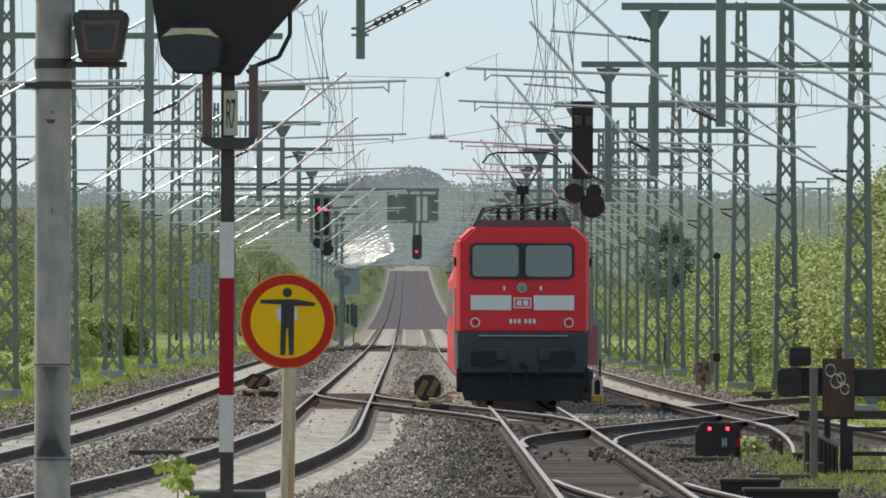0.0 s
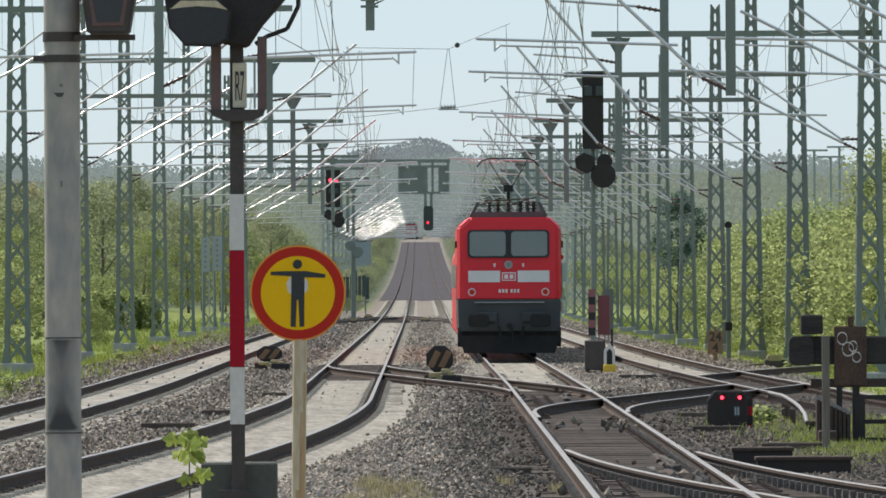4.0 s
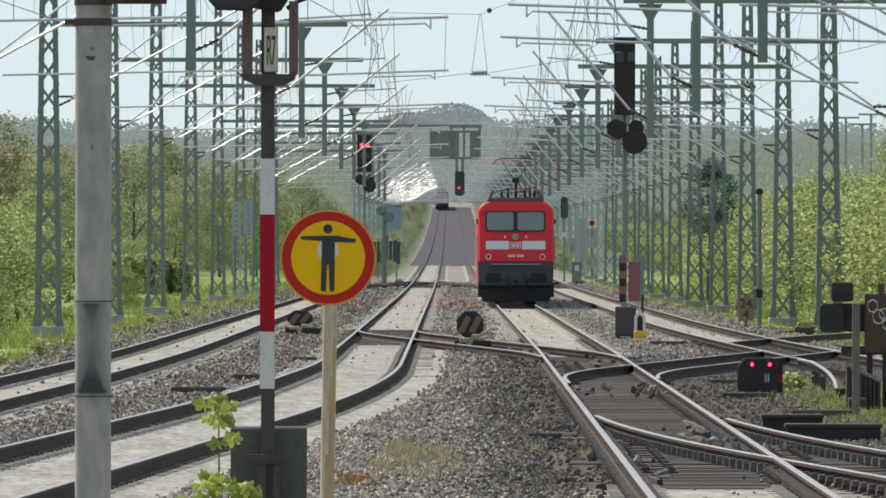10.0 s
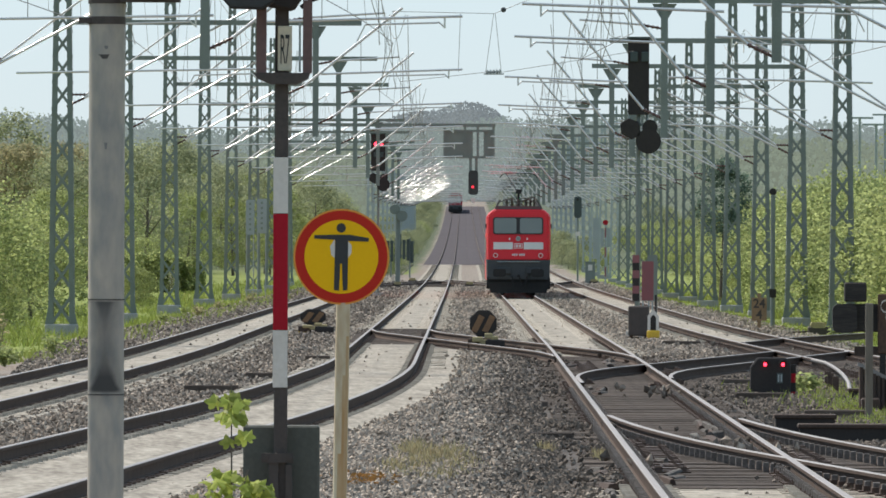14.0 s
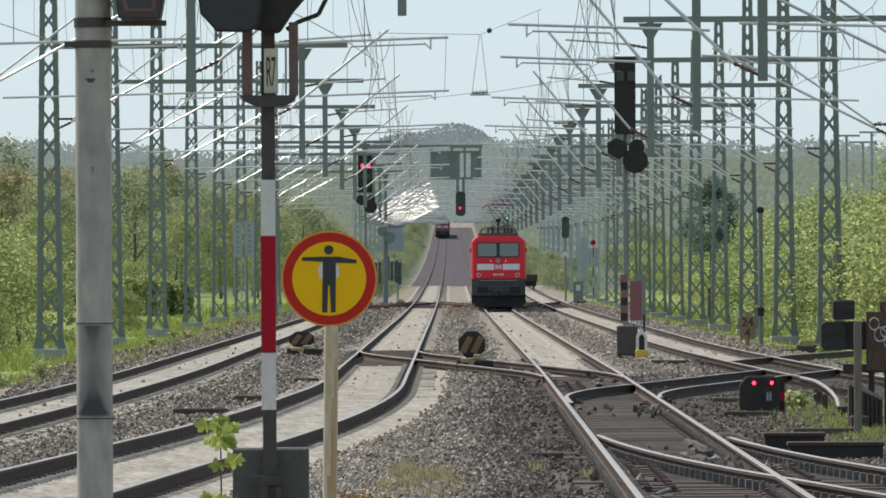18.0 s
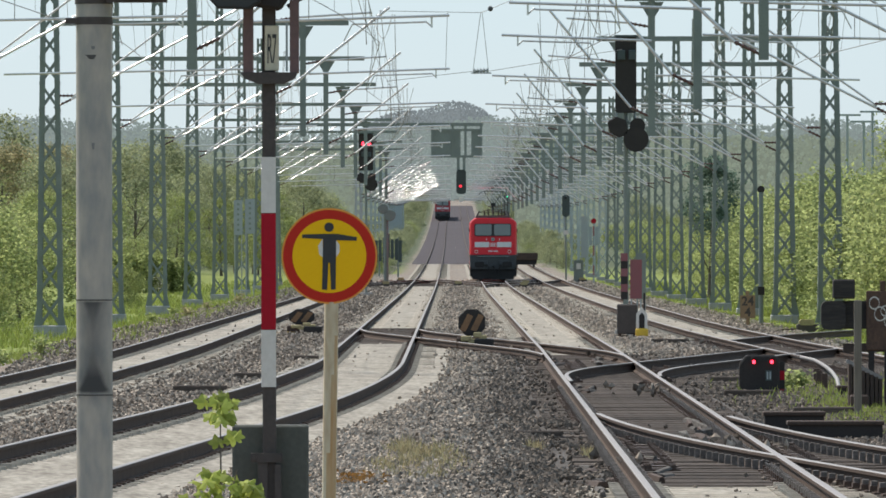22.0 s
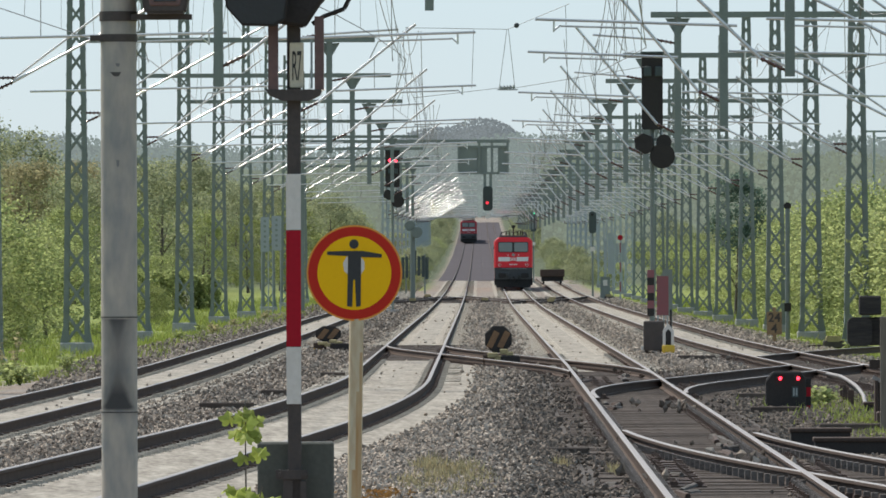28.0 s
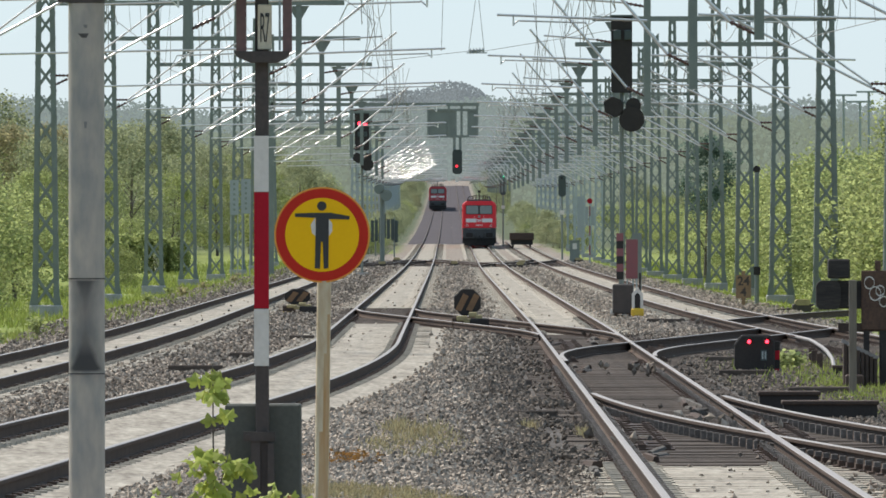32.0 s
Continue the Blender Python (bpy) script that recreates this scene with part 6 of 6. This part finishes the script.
def weed(x, y, h, mat, seed, label):
    """A leafy weed on several thin stalks."""
    rng = random.Random(seed)
    t = thing("weed", pose(x, y, land(x, y)), label, "weed", "weeds on the verge")
    bm, pts = bmesh.new(), []
    for _ in range(9):
        a, lean = rng.uniform(0, 6.28), rng.uniform(0.1, 0.55)
        top = Vector((math.cos(a) * lean * h, math.sin(a) * lean * h, h * rng.uniform(0.6, 1.0)))
        rod(bm, (0, 0, -0.05), top, 0.008, 5, 0.004)
        for k in range(14):
            p = top * rng.uniform(0.35, 1.05)
            pts.append((p.x + rng.gauss(0, 0.07), p.y + rng.gauss(0, 0.07), max(0.03, p.z + rng.gauss(0, 0.04))))
    part("stalk", bm, BARK if mat == LEAF_RUSSET else LEAF_MID, t)
    v, f = leaves_of(rng, pts, 0.055, 0.25)
    ob = new("foliage", quads("foliage", v, f, mat))
    ob.parent = t


for i, (x, y, h) in enumerate(((-8.75, 187, 0.34), (-9.05, 189, 0.42), (-8.95, 193, 0.3), (-8.6, 206, 0.4), (-9.35, 196, 0.38), (-9.6, 200, 0.5), (9.4, 246, 0.4), (5.2, 152, 0.32), (5.5, 155, 0.3), (10.4, 262, 0.45), (-9.2, 300, 0.45), (-9.6, 340, 0.5))):
    weed(x, y, h, LEAF_BRIGHT, 50 + i, "bright green leafy weed at the edge of the ballast")
for i, (x, y, h) in enumerate(((-10.6, 214, 1.3), (-10.3, 216, 1.0), (-10.9, 212, 1.1), (-8.9, 330, 0.4), (-9.3, 372, 0.45), (-9.1, 420, 0.5))):
    weed(x, y, h, LEAF_RUSSET, 80 + i, "withered brown stalks standing on the verge")


# ---- trains ----
LOW_PARTS = {"underframe", "step_edge", "buffer", "snow_plough", "coupling", "steps", "bogie_frame", "wheel", "pantograph_arm"}


def locomotive(y):
    """An electric locomotive, its rear face at the origin, its length along +y."""
    t = thing("locomotive", pose(2.6, y, rise(y)), "bright red electric locomotive with white stripe and raised pantograph", "locomotive")
    W = 1.49
    bm = bmesh.new()
    # body: sill at 1.12, eaves at 3.38, roof edge at 3.62
    secs = []
    for yy, inset, ztop, lean in ((0.0, 0.10, 0.0, 0.0), (0.22, 0.0, 0.0, 0.0), (15.8, 0.0, 0.0, 0.0), (16.02, 0.10, 0.0, 0.0)):
        w = W - inset
        o = [(-w, 1.29), (w, 1.29), (w, 3.38), (w - 0.30, 3.66), (-w + 0.30, 3.66), (-w, 3.38)]
        secs.append([bm.verts.new((a, yy + (0.16 * max(0, (b - 2.35) / 1.3) if yy < 1 else -0.16 * max(0, (b - 2.35) / 1.3)), b)) for a, b in o])
    for r0, r1 in zip(secs, secs[1:]):
        for i in range(6):
            bm.faces.new((r0[i], r0[(i + 1) % 6], r1[(i + 1) % 6], r1[i]))
    bm.faces.new(secs[0][::-1])
    bm.faces.new(secs[-1])
    bevel(bm, 0.05, 3)
    part("body", bm, LOCO_RED, t)

    def lean(z):
        return 0.16 * max(0, (z - 2.35) / 1.3)

    def face(outline, name, mat, parent, y0=-0.012, y1=0.05, label=""):
        """A plate on the sloping end face."""
        bm = bmesh.new()
        front = [bm.verts.new((a, lean(b) + y0, b)) for a, b in outline]
        back = [bm.verts.new((a, lean(b) + y1, b)) for a, b in outline]
        n = len(outline)
        for i in range(n):
            bm.faces.new((front[i], front[(i + 1) % n], back[(i + 1) % n], back[i]))
        bm.faces.new(front)
        bm.faces.new(back[::-1])
        return part(name, bm, mat, parent, label)

    face(rounded(-0.02, 2.90, 2.34, 0.80, 0.12), "window_seal", RUBBER, t, -0.014)
    for a, b in ((-1.13, -0.10), (0.06, 1.09)):
        face(rounded((a + b) / 2, 2.90, b - a, 0.70, 0.10), "windscreen", WINDOW, t, -0.022, 0.03)
    for a, b in ((-1.17, -0.26), (0.24, 1.15)):
        face([(a, 1.80), (b, 1.80), (b, 2.13), (a, 2.13)], "stripe", LOCO_WHITE, t, -0.012)
    logo = face([(-0.21, 1.84), (0.19, 1.84), (0.19, 2.08), (-0.21, 2.08)], "logo_plate", LOCO_WHITE, t, -0.012)
    face([(-0.18, 1.87), (0.16, 1.87), (0.16, 2.05), (-0.18, 2.05)], "logo_field", LOCO_RED, logo, -0.015)
    for a, b in ((-0.14, -0.03), (0.01, 0.12)):
        face([(a, 1.90), (b, 1.90), (b, 2.02), (a, 2.02)], "logo_bar", LOCO_WHITE, logo, -0.018)
    for i in range(6):
        a = -0.30 + 0.095 * i + (0.05 if i > 2 else 0)
        face([(a, 1.50), (a + 0.06, 1.50), (a + 0.06, 1.60), (a, 1.60)], "marking_bar", LOCO_WHITE, t, -0.010)
    top = face(disc(-0.02, 2.30, 0.115, 20), "top_lamp", GALV_GREY, t, -0.03)
    face(disc(-0.02, 2.30, 0.075, 16), "lens", WINDOW, top, -0.036)
    for x in (-1.07, 1.03):
        lamp = face(disc(x, 1.52, 0.11, 20), "headlamp", LOCO_WHITE, t, -0.04)
        face(disc(x, 1.52, 0.082, 16), "lens", SIGN_RED, lamp, -0.046)
    for x in (-0.42, 0.40):
        face([(x - 0.025, 2.24), (x + 0.025, 2.24), (x + 0.025, 2.34), (x - 0.025, 2.34)], "grab_bracket", LOCO_WHITE, t, -0.04)
    bm = bmesh.new()
    prism(bm, [(-1.45, 0.75), (1.45, 0.75), (1.47, 1.66), (-1.47, 1.66)], "y", 0.02, 15.98)
    part("underframe", bm, LOCO_GREY, t)
    bm = bmesh.new()
    box(bm, -1.0, 1.0, -0.06, 0.05, 1.56, 1.59)
    part("step_edge", bm, GALV_GREY, t)
    for x in (-0.88, 0.88):
        bm = bmesh.new()
        rod(bm, (x, -0.42, 1.05), (x, 0.05, 1.05), 0.10, 12)
        prism(bm, rounded(x, 1.05, 0.60, 0.36, 0.1), "y", -0.50, -0.42)
        part("buffer", bm, LOCO_BLACK, t)
    bm = bmesh.new()
    box(bm, -1.35, 1.35, 0.12, 0.5, 0.28, 0.78)
    prism(bm, [(-1.45, 0.62), (1.45, 0.62), (1.3, 0.12), (-1.3, 0.12)], "y", 0.0, 0.1)
    part("snow_plough", bm, LOCO_BLACK, t)
    for x0, x1 in ((-1.0, -0.35), (0.35, 1.0)):
        bm = bmesh.new()
        box(bm, x0, x1, -0.1, 0.02, 1.0, 1.3)
        bevel(bm, 0.03)
        part("steps", bm, LOCO_GREY, t)
    bm = bmesh.new()
    rod(bm, (0, -0.3, 0.92), (0, 0.1, 0.92), 0.07, 8)
    rod(bm, (0.05, -0.3, 0.9), (0.12, -0.26, 0.45), 0.035, 6)
    rod(bm, (-0.3, -0.12, 0.9), (-0.22, -0.16, 0.4), 0.03, 6)
    rod(bm, (0.4, -0.12, 0.9), (0.33, -0.16, 0.4), 0.03, 6)
    part("coupling", bm, LOCO_BLACK, t)
    for sx in (-1, 1):
        bm = bmesh.new()
        box(bm, sx * 1.38 - 0.1, sx * 1.38 + 0.1, 0.3, 0.9, 0.3, 0.75)
        box(bm, sx * 1.42 - 0.06, sx * 1.42 + 0.06, 0.02, 0.3, 0.42, 0.85)
        part("steps", bm, LOCO_BLACK, t)
    for yy in (2.6, 11.2):
        bm = bmesh.new()
        for sx in (-1, 1):
            box(bm, sx * 1.05 - 0.1, sx * 1.05 + 0.1, yy - 1.4, yy + 3.6, 0.35, 0.8)
        part("bogie_frame", bm, LOCO_BLACK, t)
        for k in (0, 2.2):
            for sx in (-0.72, 0.72):
                bm = bmesh.new()
                rod(bm, (sx - 0.07, yy + k, 0.61), (sx + 0.07, yy + k, 0.61), 0.61, 24)
                part("wheel", bm, LOCO_BLACK, t)
    # roof gear
    bm = bmesh.new()
    prism(bm, [(-1.1, 3.64), (1.1, 3.64), (0.98, 3.82), (-0.98, 3.82)], "y", 0.5, 15.4)
    part("roof", bm, LOCO_ROOF, t)
    for sx in (-1, 1):
        bm = bmesh.new()
        for k in range(5):
            y0 = 0.9 + 2.8 * k
            prism(bm, [(sx * 1.02, 3.7), (sx * 1.12, 3.7), (sx * 0.92, 4.10), (sx * 0.82, 4.10)], "y", y0, y0 + 2.6)
        part("roof_hatch", bm, LOCO_ROOF, t)
    for x, yy in ((-0.55, 1.0), (0.55, 1.0), (0.72, 1.25), (0.0, 1.1), (-0.3, 1.4), (0.35, 1.5)):
        bm = bmesh.new()
        shed_stack(bm, (x, yy, 3.76), (x, yy, 4.14), 0.10, 4)
        part("roof_insulator", bm, RUSTY, t)
    bm = bmesh.new()
    for x0, z0, x1, z1 in ((-0.7, 4.12, 0.6, 4.2), (-0.9, 4.0, -0.2, 4.22), (0.1, 4.05, 0.8, 4.25), (-0.5, 4.0, 0.4, 4.05)):
        rod(bm, (x0, 1.2, z0), (x1, 1.5, z1), 0.02, 6)
    part("roof_conductor", bm, RUSTY, t)
    p = Vector((0, 2.6, 4.2))
    bm = bmesh.new()
    rod(bm, p, (0, 1.3, 4.85), 0.05, 8)
    rod(bm, (0, 1.3, 4.85), (-0.08, 1.32, 4.92), 0.08, 8)
    box(bm, -0.14, 0.14, 1.22, 1.36, 4.75, 4.95)
    for sx in (-1, 1):
        rod(bm, (sx * 0.12, 1.3, 4.92), (sx * 0.55, 2.5, 5.66), 0.022, 6)
    pan = part("pantograph_arm", bm, LOCO_BLACK, t)
    for yy in (2.4, 2.65):
        bm = bmesh.new()
        pts = [(-0.9, 5.48), (-0.75, 5.66), (-0.55, 5.72), (0.55, 5.72), (0.75, 5.66), (0.9, 5.48)]
        for a, b in zip(pts, pts[1:]):
            rod(bm, (a[0], yy, a[1]), (b[0], yy, b[1]), 0.022, 6)
        part("contact_strip", bm, LOCO_BLACK, pan)
    for sx in (-1, 1):
        for yy in (0.45, 0.75):
            bm = bmesh.new()
            rod(bm, (sx * 1.52, yy, 1.3), (sx * 1.52, yy, 2.3), 0.016, 6)
            part("handrail", bm, GALV_GREY, t)
    for sx in (-1, 1):
        bm = bmesh.new()
        box(bm, sx * 1.52 - 0.03, sx * 1.52 + 0.03, 0.5, 0.6, 2.78, 2.98)
        part("mirror", bm, LOCO_BLACK, t)
    for o in t.children:
        if o.name.split(".")[0] not in LOW_PARTS:
            o.location.z += 0.35
    return t


def coach(x, y, label):
    """A coach, its near end at the origin."""
    t = thing("coach", pose(x, y, rise(y)), label, "railway coach", "coaches of the trains")
    bm = bmesh.new()
    prism(bm, [(-1.4, 0.55), (1.4, 0.55), (1.4, 3.0), (1.15, 3.6), (0.6, 3.75), (-0.6, 3.75), (-1.15, 3.6), (-1.4, 3.0)], "y", 0.2, 26.6)
    bevel(bm, 0.06)
    part("body", bm, LOCO_RED, t)
    for sx in (-1, 1):
        for z in (2.0,):
            for k in range(10):
                bm = bmesh.new()
                y0 = 1.4 + 2.45 * k
                box(bm, sx * 1.41 - 0.01, sx * 1.41 + 0.01, y0, y0 + 1.8, z, z + 0.75)
                part("window", bm, WINDOW, t)
    for yy in (3.5, 21.5):
        for k in (0, 2.5):
            bm = bmesh.new()
            for sx in (-0.72, 0.72):
                rod(bm, (sx - 0.07, yy + k - 1, 0.46), (sx + 0.07, yy + k - 1, 0.46), 0.46, 20)
            rod(bm, (-0.7, yy + k - 1, 0.46), (0.7, yy + k - 1, 0.46), 0.08, 8)
            part("wheelset", bm, LOCO_BLACK, t)
    bm = bmesh.new()
    box(bm, -1.2, 1.2, 0.0, 0.2, 0.7, 1.1)
    part("end_sill", bm, LOCO_BLACK, t)
    return t


def leaving(t):
    return 219 + 14.5 * t + 0.17 * t * t


def coming(t):
    return 1663 + 25.0 * (32 - t)


loco = locomotive(leaving(0))
COACHES = [coach(2.6, leaving(0) + 16.6 + 26.9 * k, "red passenger coach coupled ahead of the locomotive") for k in range(1)]
for k in range(1, 2):
    COACHES.append(copy_thing(COACHES[0], pose(2.6, leaving(0) + 16.6 + 26.9 * k, 0)))
far_loco = copy_thing(loco, pose(-1.62, coming(0), rise(coming(0))))
far_loco["label"] = "distant red electric locomotive approaching on the hazy climb"
FAR_COACHES = [copy_thing(COACHES[0], pose(-1.62, coming(0) + 16.6 + 26.9 * k, rise(coming(0)))) for k in range(3)]
for c in FAR_COACHES:
    c["label"] = "distant red passenger coach behind the coming locomotive"
# locomotive red dulled for the far train, haze put into its colour
RED_HAZED = material("haze_dulled_red_paint", (0.40, 0.06, 0.068), 0.7, 0, (0.30, 0.055, 0.06), 1.5, 0.7, 30, 0.05, spec=0.1)
for vehicle in [far_loco] + FAR_COACHES:
    for o in vehicle.children:
        for slot in o.material_slots:
            if slot.material == LOCO_RED:
                slot.link = "OBJECT"
                slot.material = RED_HAZED


# ---- plants ----
def crown_points(rng, height, width, low, clumps, per, spread):
    out = []
    for _ in range(clumps):
        u = rng.random() ** 0.8
        z = low + (height - low) * u
        r = width * math.sqrt(max(0.05, 1 - ((u - 0.4) / 0.62) ** 2)) * math.sqrt(rng.uniform(0.15, 1.0))
        a = rng.uniform(0, 2 * math.pi)
        cx, cy = r * math.cos(a), r * math.sin(a)
        s = spread * rng.uniform(0.6, 1.4)
        for _ in range(per):
            out.append((cx + rng.gauss(0, s), cy + rng.gauss(0, s), max(0.1, z + rng.gauss(0, s * 0.7))))
    return out


def tree(name, seed, height, width, low, clumps, per, spread, size, leaf, label, category="tree"):
    rng = random.Random(seed)
    t = thing(name, pose(0, 0, 0), label, category, "trees and bushes beside the line")
    bm = bmesh.new()
    tip = Vector((rng.uniform(-0.3, 0.3), rng.uniform(-0.3, 0.3), height * 0.75))
    rod(bm, (0, 0, -0.3), tip * 0.5, 0.022 * height, 8, 0.014 * height)
    rod(bm, tip * 0.5, tip, 0.014 * height, 7, 0.004 * height)
    for k in range(9):
        u = rng.uniform(0.25, 0.95)
        a = rng.uniform(0, 2 * math.pi)
        p = tip * u
        rod(bm, p, p + Vector((math.cos(a) * width * 0.7, math.sin(a) * width * 0.7, height * 0.18)), 0.008 * height * (1.2 - u), 5, 0.002 * height)
    part("trunk", bm, BARK, t)
    v, f = leaves_of(rng, crown_points(rng, height, width, low, clumps, per, spread), size)
    ob = new("crown", quads("crown", v, f, leaf))
    ob.parent = t
    return t


KINDS = [
    tree("tree", 1, 9.5, 3.0, 1.2, 90, 88, 0.42, 0.105, LEAF_MID, "leafy green deciduous tree on the verge"),
    tree("tree", 2, 7.5, 2.6, 0.8, 90, 119, 0.40, 0.077, LEAF_BRIGHT, "young tree with bright spring-green leaves"),
    tree("tree", 3, 11.0, 3.6, 2.0, 95, 88, 0.5, 0.118, LEAF_DULL, "olive-green tree with thin spring foliage"),
    tree("bush", 4, 3.2, 1.9, 0.1, 80, 130, 0.27, 0.053, LEAF_BRIGHT, "bright green leafy bush beside the track", "bush"),
    tree("bush", 5, 2.2, 1.6, 0.1, 60, 104, 0.22, 0.050, LEAF_MID, "dark green rounded bush on the verge", "bush"),
    tree("tree", 6, 6.6, 1.5, 3.2, 60, 88, 0.26, 0.081, LEAF_DARK, "dark green conifer-like tree among lighter ones"),
    tree("bush", 7, 3.6, 2.2, 0.1, 70, 90, 0.34, 0.07, LEAF_DULL, "dull grey-green bush crowding the climbing line", "bush"),
    tree("tree", 8, 9.0, 3.3, 1.4, 95, 88, 0.45, 0.11, LEAF_RUSSET, "tree with thin brownish young leaves"),
]


def plant(kind, x, y, s=1.0):
    t = copy_thing(KINDS[kind], pose(x, y, land(x, y), 0, 0, random.uniform(0, 360)))
    t.scale = (s, s, s * random.uniform(0.9, 1.12))
    return t


def planting():
    rng = random.Random(11)
    for x, y, k, s in ((-16.3, 262, 1, 0.9), (-15.4, 300, 3, 1.35), (-14.0, 285, 4, 0.9), (-17.0, 330, 3, 1.5), (-15.2, 345, 3, 1.2), (-16.8, 312, 1, 0.62),
                       (-14.2, 420, 4, 0.75), (-15.6, 450, 4, 0.8), (-19.5, 380, 3, 1.1), (-18.5, 420, 3, 1.0), (-22, 400, 1, 0.7)):
        plant(k, x, y, s)
    for i in range(120):      # left of the line, beyond the meadow
        y = 620 + 900 * (i / 120) ** 1.2
        near = -17.0 - 0.004 * (y - 300)
        x = near - abs(rng.gauss(0, 1)) * 12 - rng.uniform(0, 4)
        k = rng.choice((0, 1, 2, 7, 2, 1)) if x < near - 5 else rng.choice((3, 3, 1, 2))
        plant(k, x, y, rng.uniform(0.72, 1.08))
    for i in range(46):       # right of the line, a wall of bushes
        y = 262 + 330 * (i / 46) ** 1.15
        near = 12.9 + 0.0075 * (y - 262)
        plant(3, near + rng.uniform(0, 1.2), y, rng.uniform(1.0, 1.45))
        if i % 2:
            plant(1, near + rng.uniform(2.0, 4.5), y + rng.uniform(-4, 4), rng.uniform(0.58, 0.72))
        else:
            plant(3, near + rng.uniform(2.0, 4.5), y + rng.uniform(-4, 4), rng.uniform(1.3, 1.6))
    for i in range(90):
        y = 480 + 900 * (i / 90) ** 1.2
        near = 14.0 + 0.008 * (y - 480)
        x = near + abs(rng.gauss(0, 1)) * 9 + rng.uniform(0, 3)
        k = rng.choice((0, 2, 2, 1)) if x > near + 4 else rng.choice((3, 3, 4))
        plant(k, x, y, rng.uniform(0.42, 0.6) if k < 3 else rng.uniform(0.8, 1.2))
    for i in range(46):       # bushes crowding the climb on both sides
        y = 760 + 850 * (i / 46) ** 1.2
        plant(6 if i % 4 else 3, -6.0 - rng.uniform(0, 1.2), y, rng.uniform(0.5, 0.8))
        plant(6, -7.6 - rng.uniform(0, 1.2), y + 9, rng.uniform(0.7, 1.1))
        plant(6 if i % 3 else 3, -9.3 - rng.uniform(0, 1.4), y + 6, rng.uniform(0.7, 1.2))
        plant(6 if i % 3 else 3, 8.6 + rng.uniform(0, 3.5), y + 110, rng.uniform(0.4, 0.8))
    for i in range(26):       # the top of the climb
        y = 1600 + 24 * i
        plant(6 if i % 2 else 2, -6.2 - rng.uniform(0, 2.0), y, rng.uniform(0.6, 0.9) if i % 2 else 0.42)
        plant(2, -10.0 - rng.uniform(0, 3.0), y + 12, rng.uniform(0.45, 0.7))
        plant(6 if i % 2 else 2, 8.0 + rng.uniform(0, 3.0), y, rng.uniform(0.7, 1.1) if i % 2 else 0.45)
    for i in range(34):       # trees closing the view left of the climb
        y = 790 + 10 * i
        plant(rng.choice((0, 1, 2)), -12.6 - rng.uniform(0, 6.0), y, rng.uniform(0.5, 0.85))
    plant(5, 12.7, 480, 1.0)
    plant(1, 13.6, 274, 0.82)
    plant(1, 14.6, 268, 0.9)


planting()
for t in KINDS:
    t.matrix_basis = pose(-30 - 6 * KINDS.index(t), 420, land(-30, 420))


def far_woods():
    """Wooded ridges at the horizon: a solid body with many small treetops, haze glowing from their materials."""
    rng = random.Random(5)
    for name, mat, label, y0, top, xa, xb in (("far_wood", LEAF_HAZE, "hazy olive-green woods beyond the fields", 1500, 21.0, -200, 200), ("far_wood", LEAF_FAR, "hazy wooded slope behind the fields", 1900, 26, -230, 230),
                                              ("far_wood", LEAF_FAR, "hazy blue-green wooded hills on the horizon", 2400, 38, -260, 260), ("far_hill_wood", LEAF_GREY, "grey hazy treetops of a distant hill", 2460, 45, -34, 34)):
        verts, faces = [], []

        def crest(x):
            h = top * (0.9 + 0.16 * noise.noise((x * 0.012, y0, 0)) + 0.07 * noise.noise((x * 0.07, y0, 3)))
            return h * (1 - 0.26 * abs((x + 3) / 22) ** 1.8) if name == "far_hill_wood" else h

        def clear(x):
            return y0 < 2300 and abs(x) < 9 + (y0 - 1400) * 0.01
        step = 2.0
        for i in range(int((xb - xa) / step)):
            x = xa + i * step
            if clear(x) or clear(x + step):
                continue
            j = len(verts)
            verts += [(x, y0 + 40, -3), (x + step, y0 + 40, -3), (x + step, y0 + 40, crest(x + step) - 1.5), (x, y0 + 40, crest(x) - 1.5)]
            faces.append((j, j + 1, j + 2, j + 3))
        hill = name == "far_hill_wood"
        for i in range(int((xb - xa) * (380 if hill else 150))):
            x = rng.uniform(xa, xb)
            if clear(x):
                continue
            h = crest(x)
            d = rng.uniform(0, 1) ** 1.4
            z, y = h * (1 - 0.95 * d) + rng.gauss(0, 0.25 if hill else 0.4), y0 + 40 - 60 * d
            s = rng.uniform(0.12, 0.42) if hill else rng.uniform(0.18, 0.55)
            a = rng.uniform(0, 6.28)
            j = len(verts)
            ca, sa = math.cos(a) * s, math.sin(a) * s
            verts += [(x - ca, y - 0.3 * sa, z - sa), (x + sa * 0.7, y, z - ca * 0.7), (x + ca, y + 0.3 * sa, z + sa), (x - sa * 0.7, y, z + ca * 0.7)]
            faces.append((j, j + 1, j + 2, j + 3))
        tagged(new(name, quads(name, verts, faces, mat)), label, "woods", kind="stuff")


far_woods()


def motions():
    for t, off in [(loco, 0)] + [(c, 16.6 + 26.9 * k) for k, c in enumerate(COACHES)]:
        walk(t, [(s, pose(track_1(leaving(s) + off), leaving(s) + off, rise(leaving(s) + off))) for s in range(0, 33, 2)])
    for t, off in [(far_loco, 0)] + [(c, 16.6 + 26.9 * k) for k, c in enumerate(FAR_COACHES)]:
        walk(t, [(s, pose(-1.62, coming(s) + off, rise(coming(s) + off))) for s in range(0, 33, 2)])


motions()
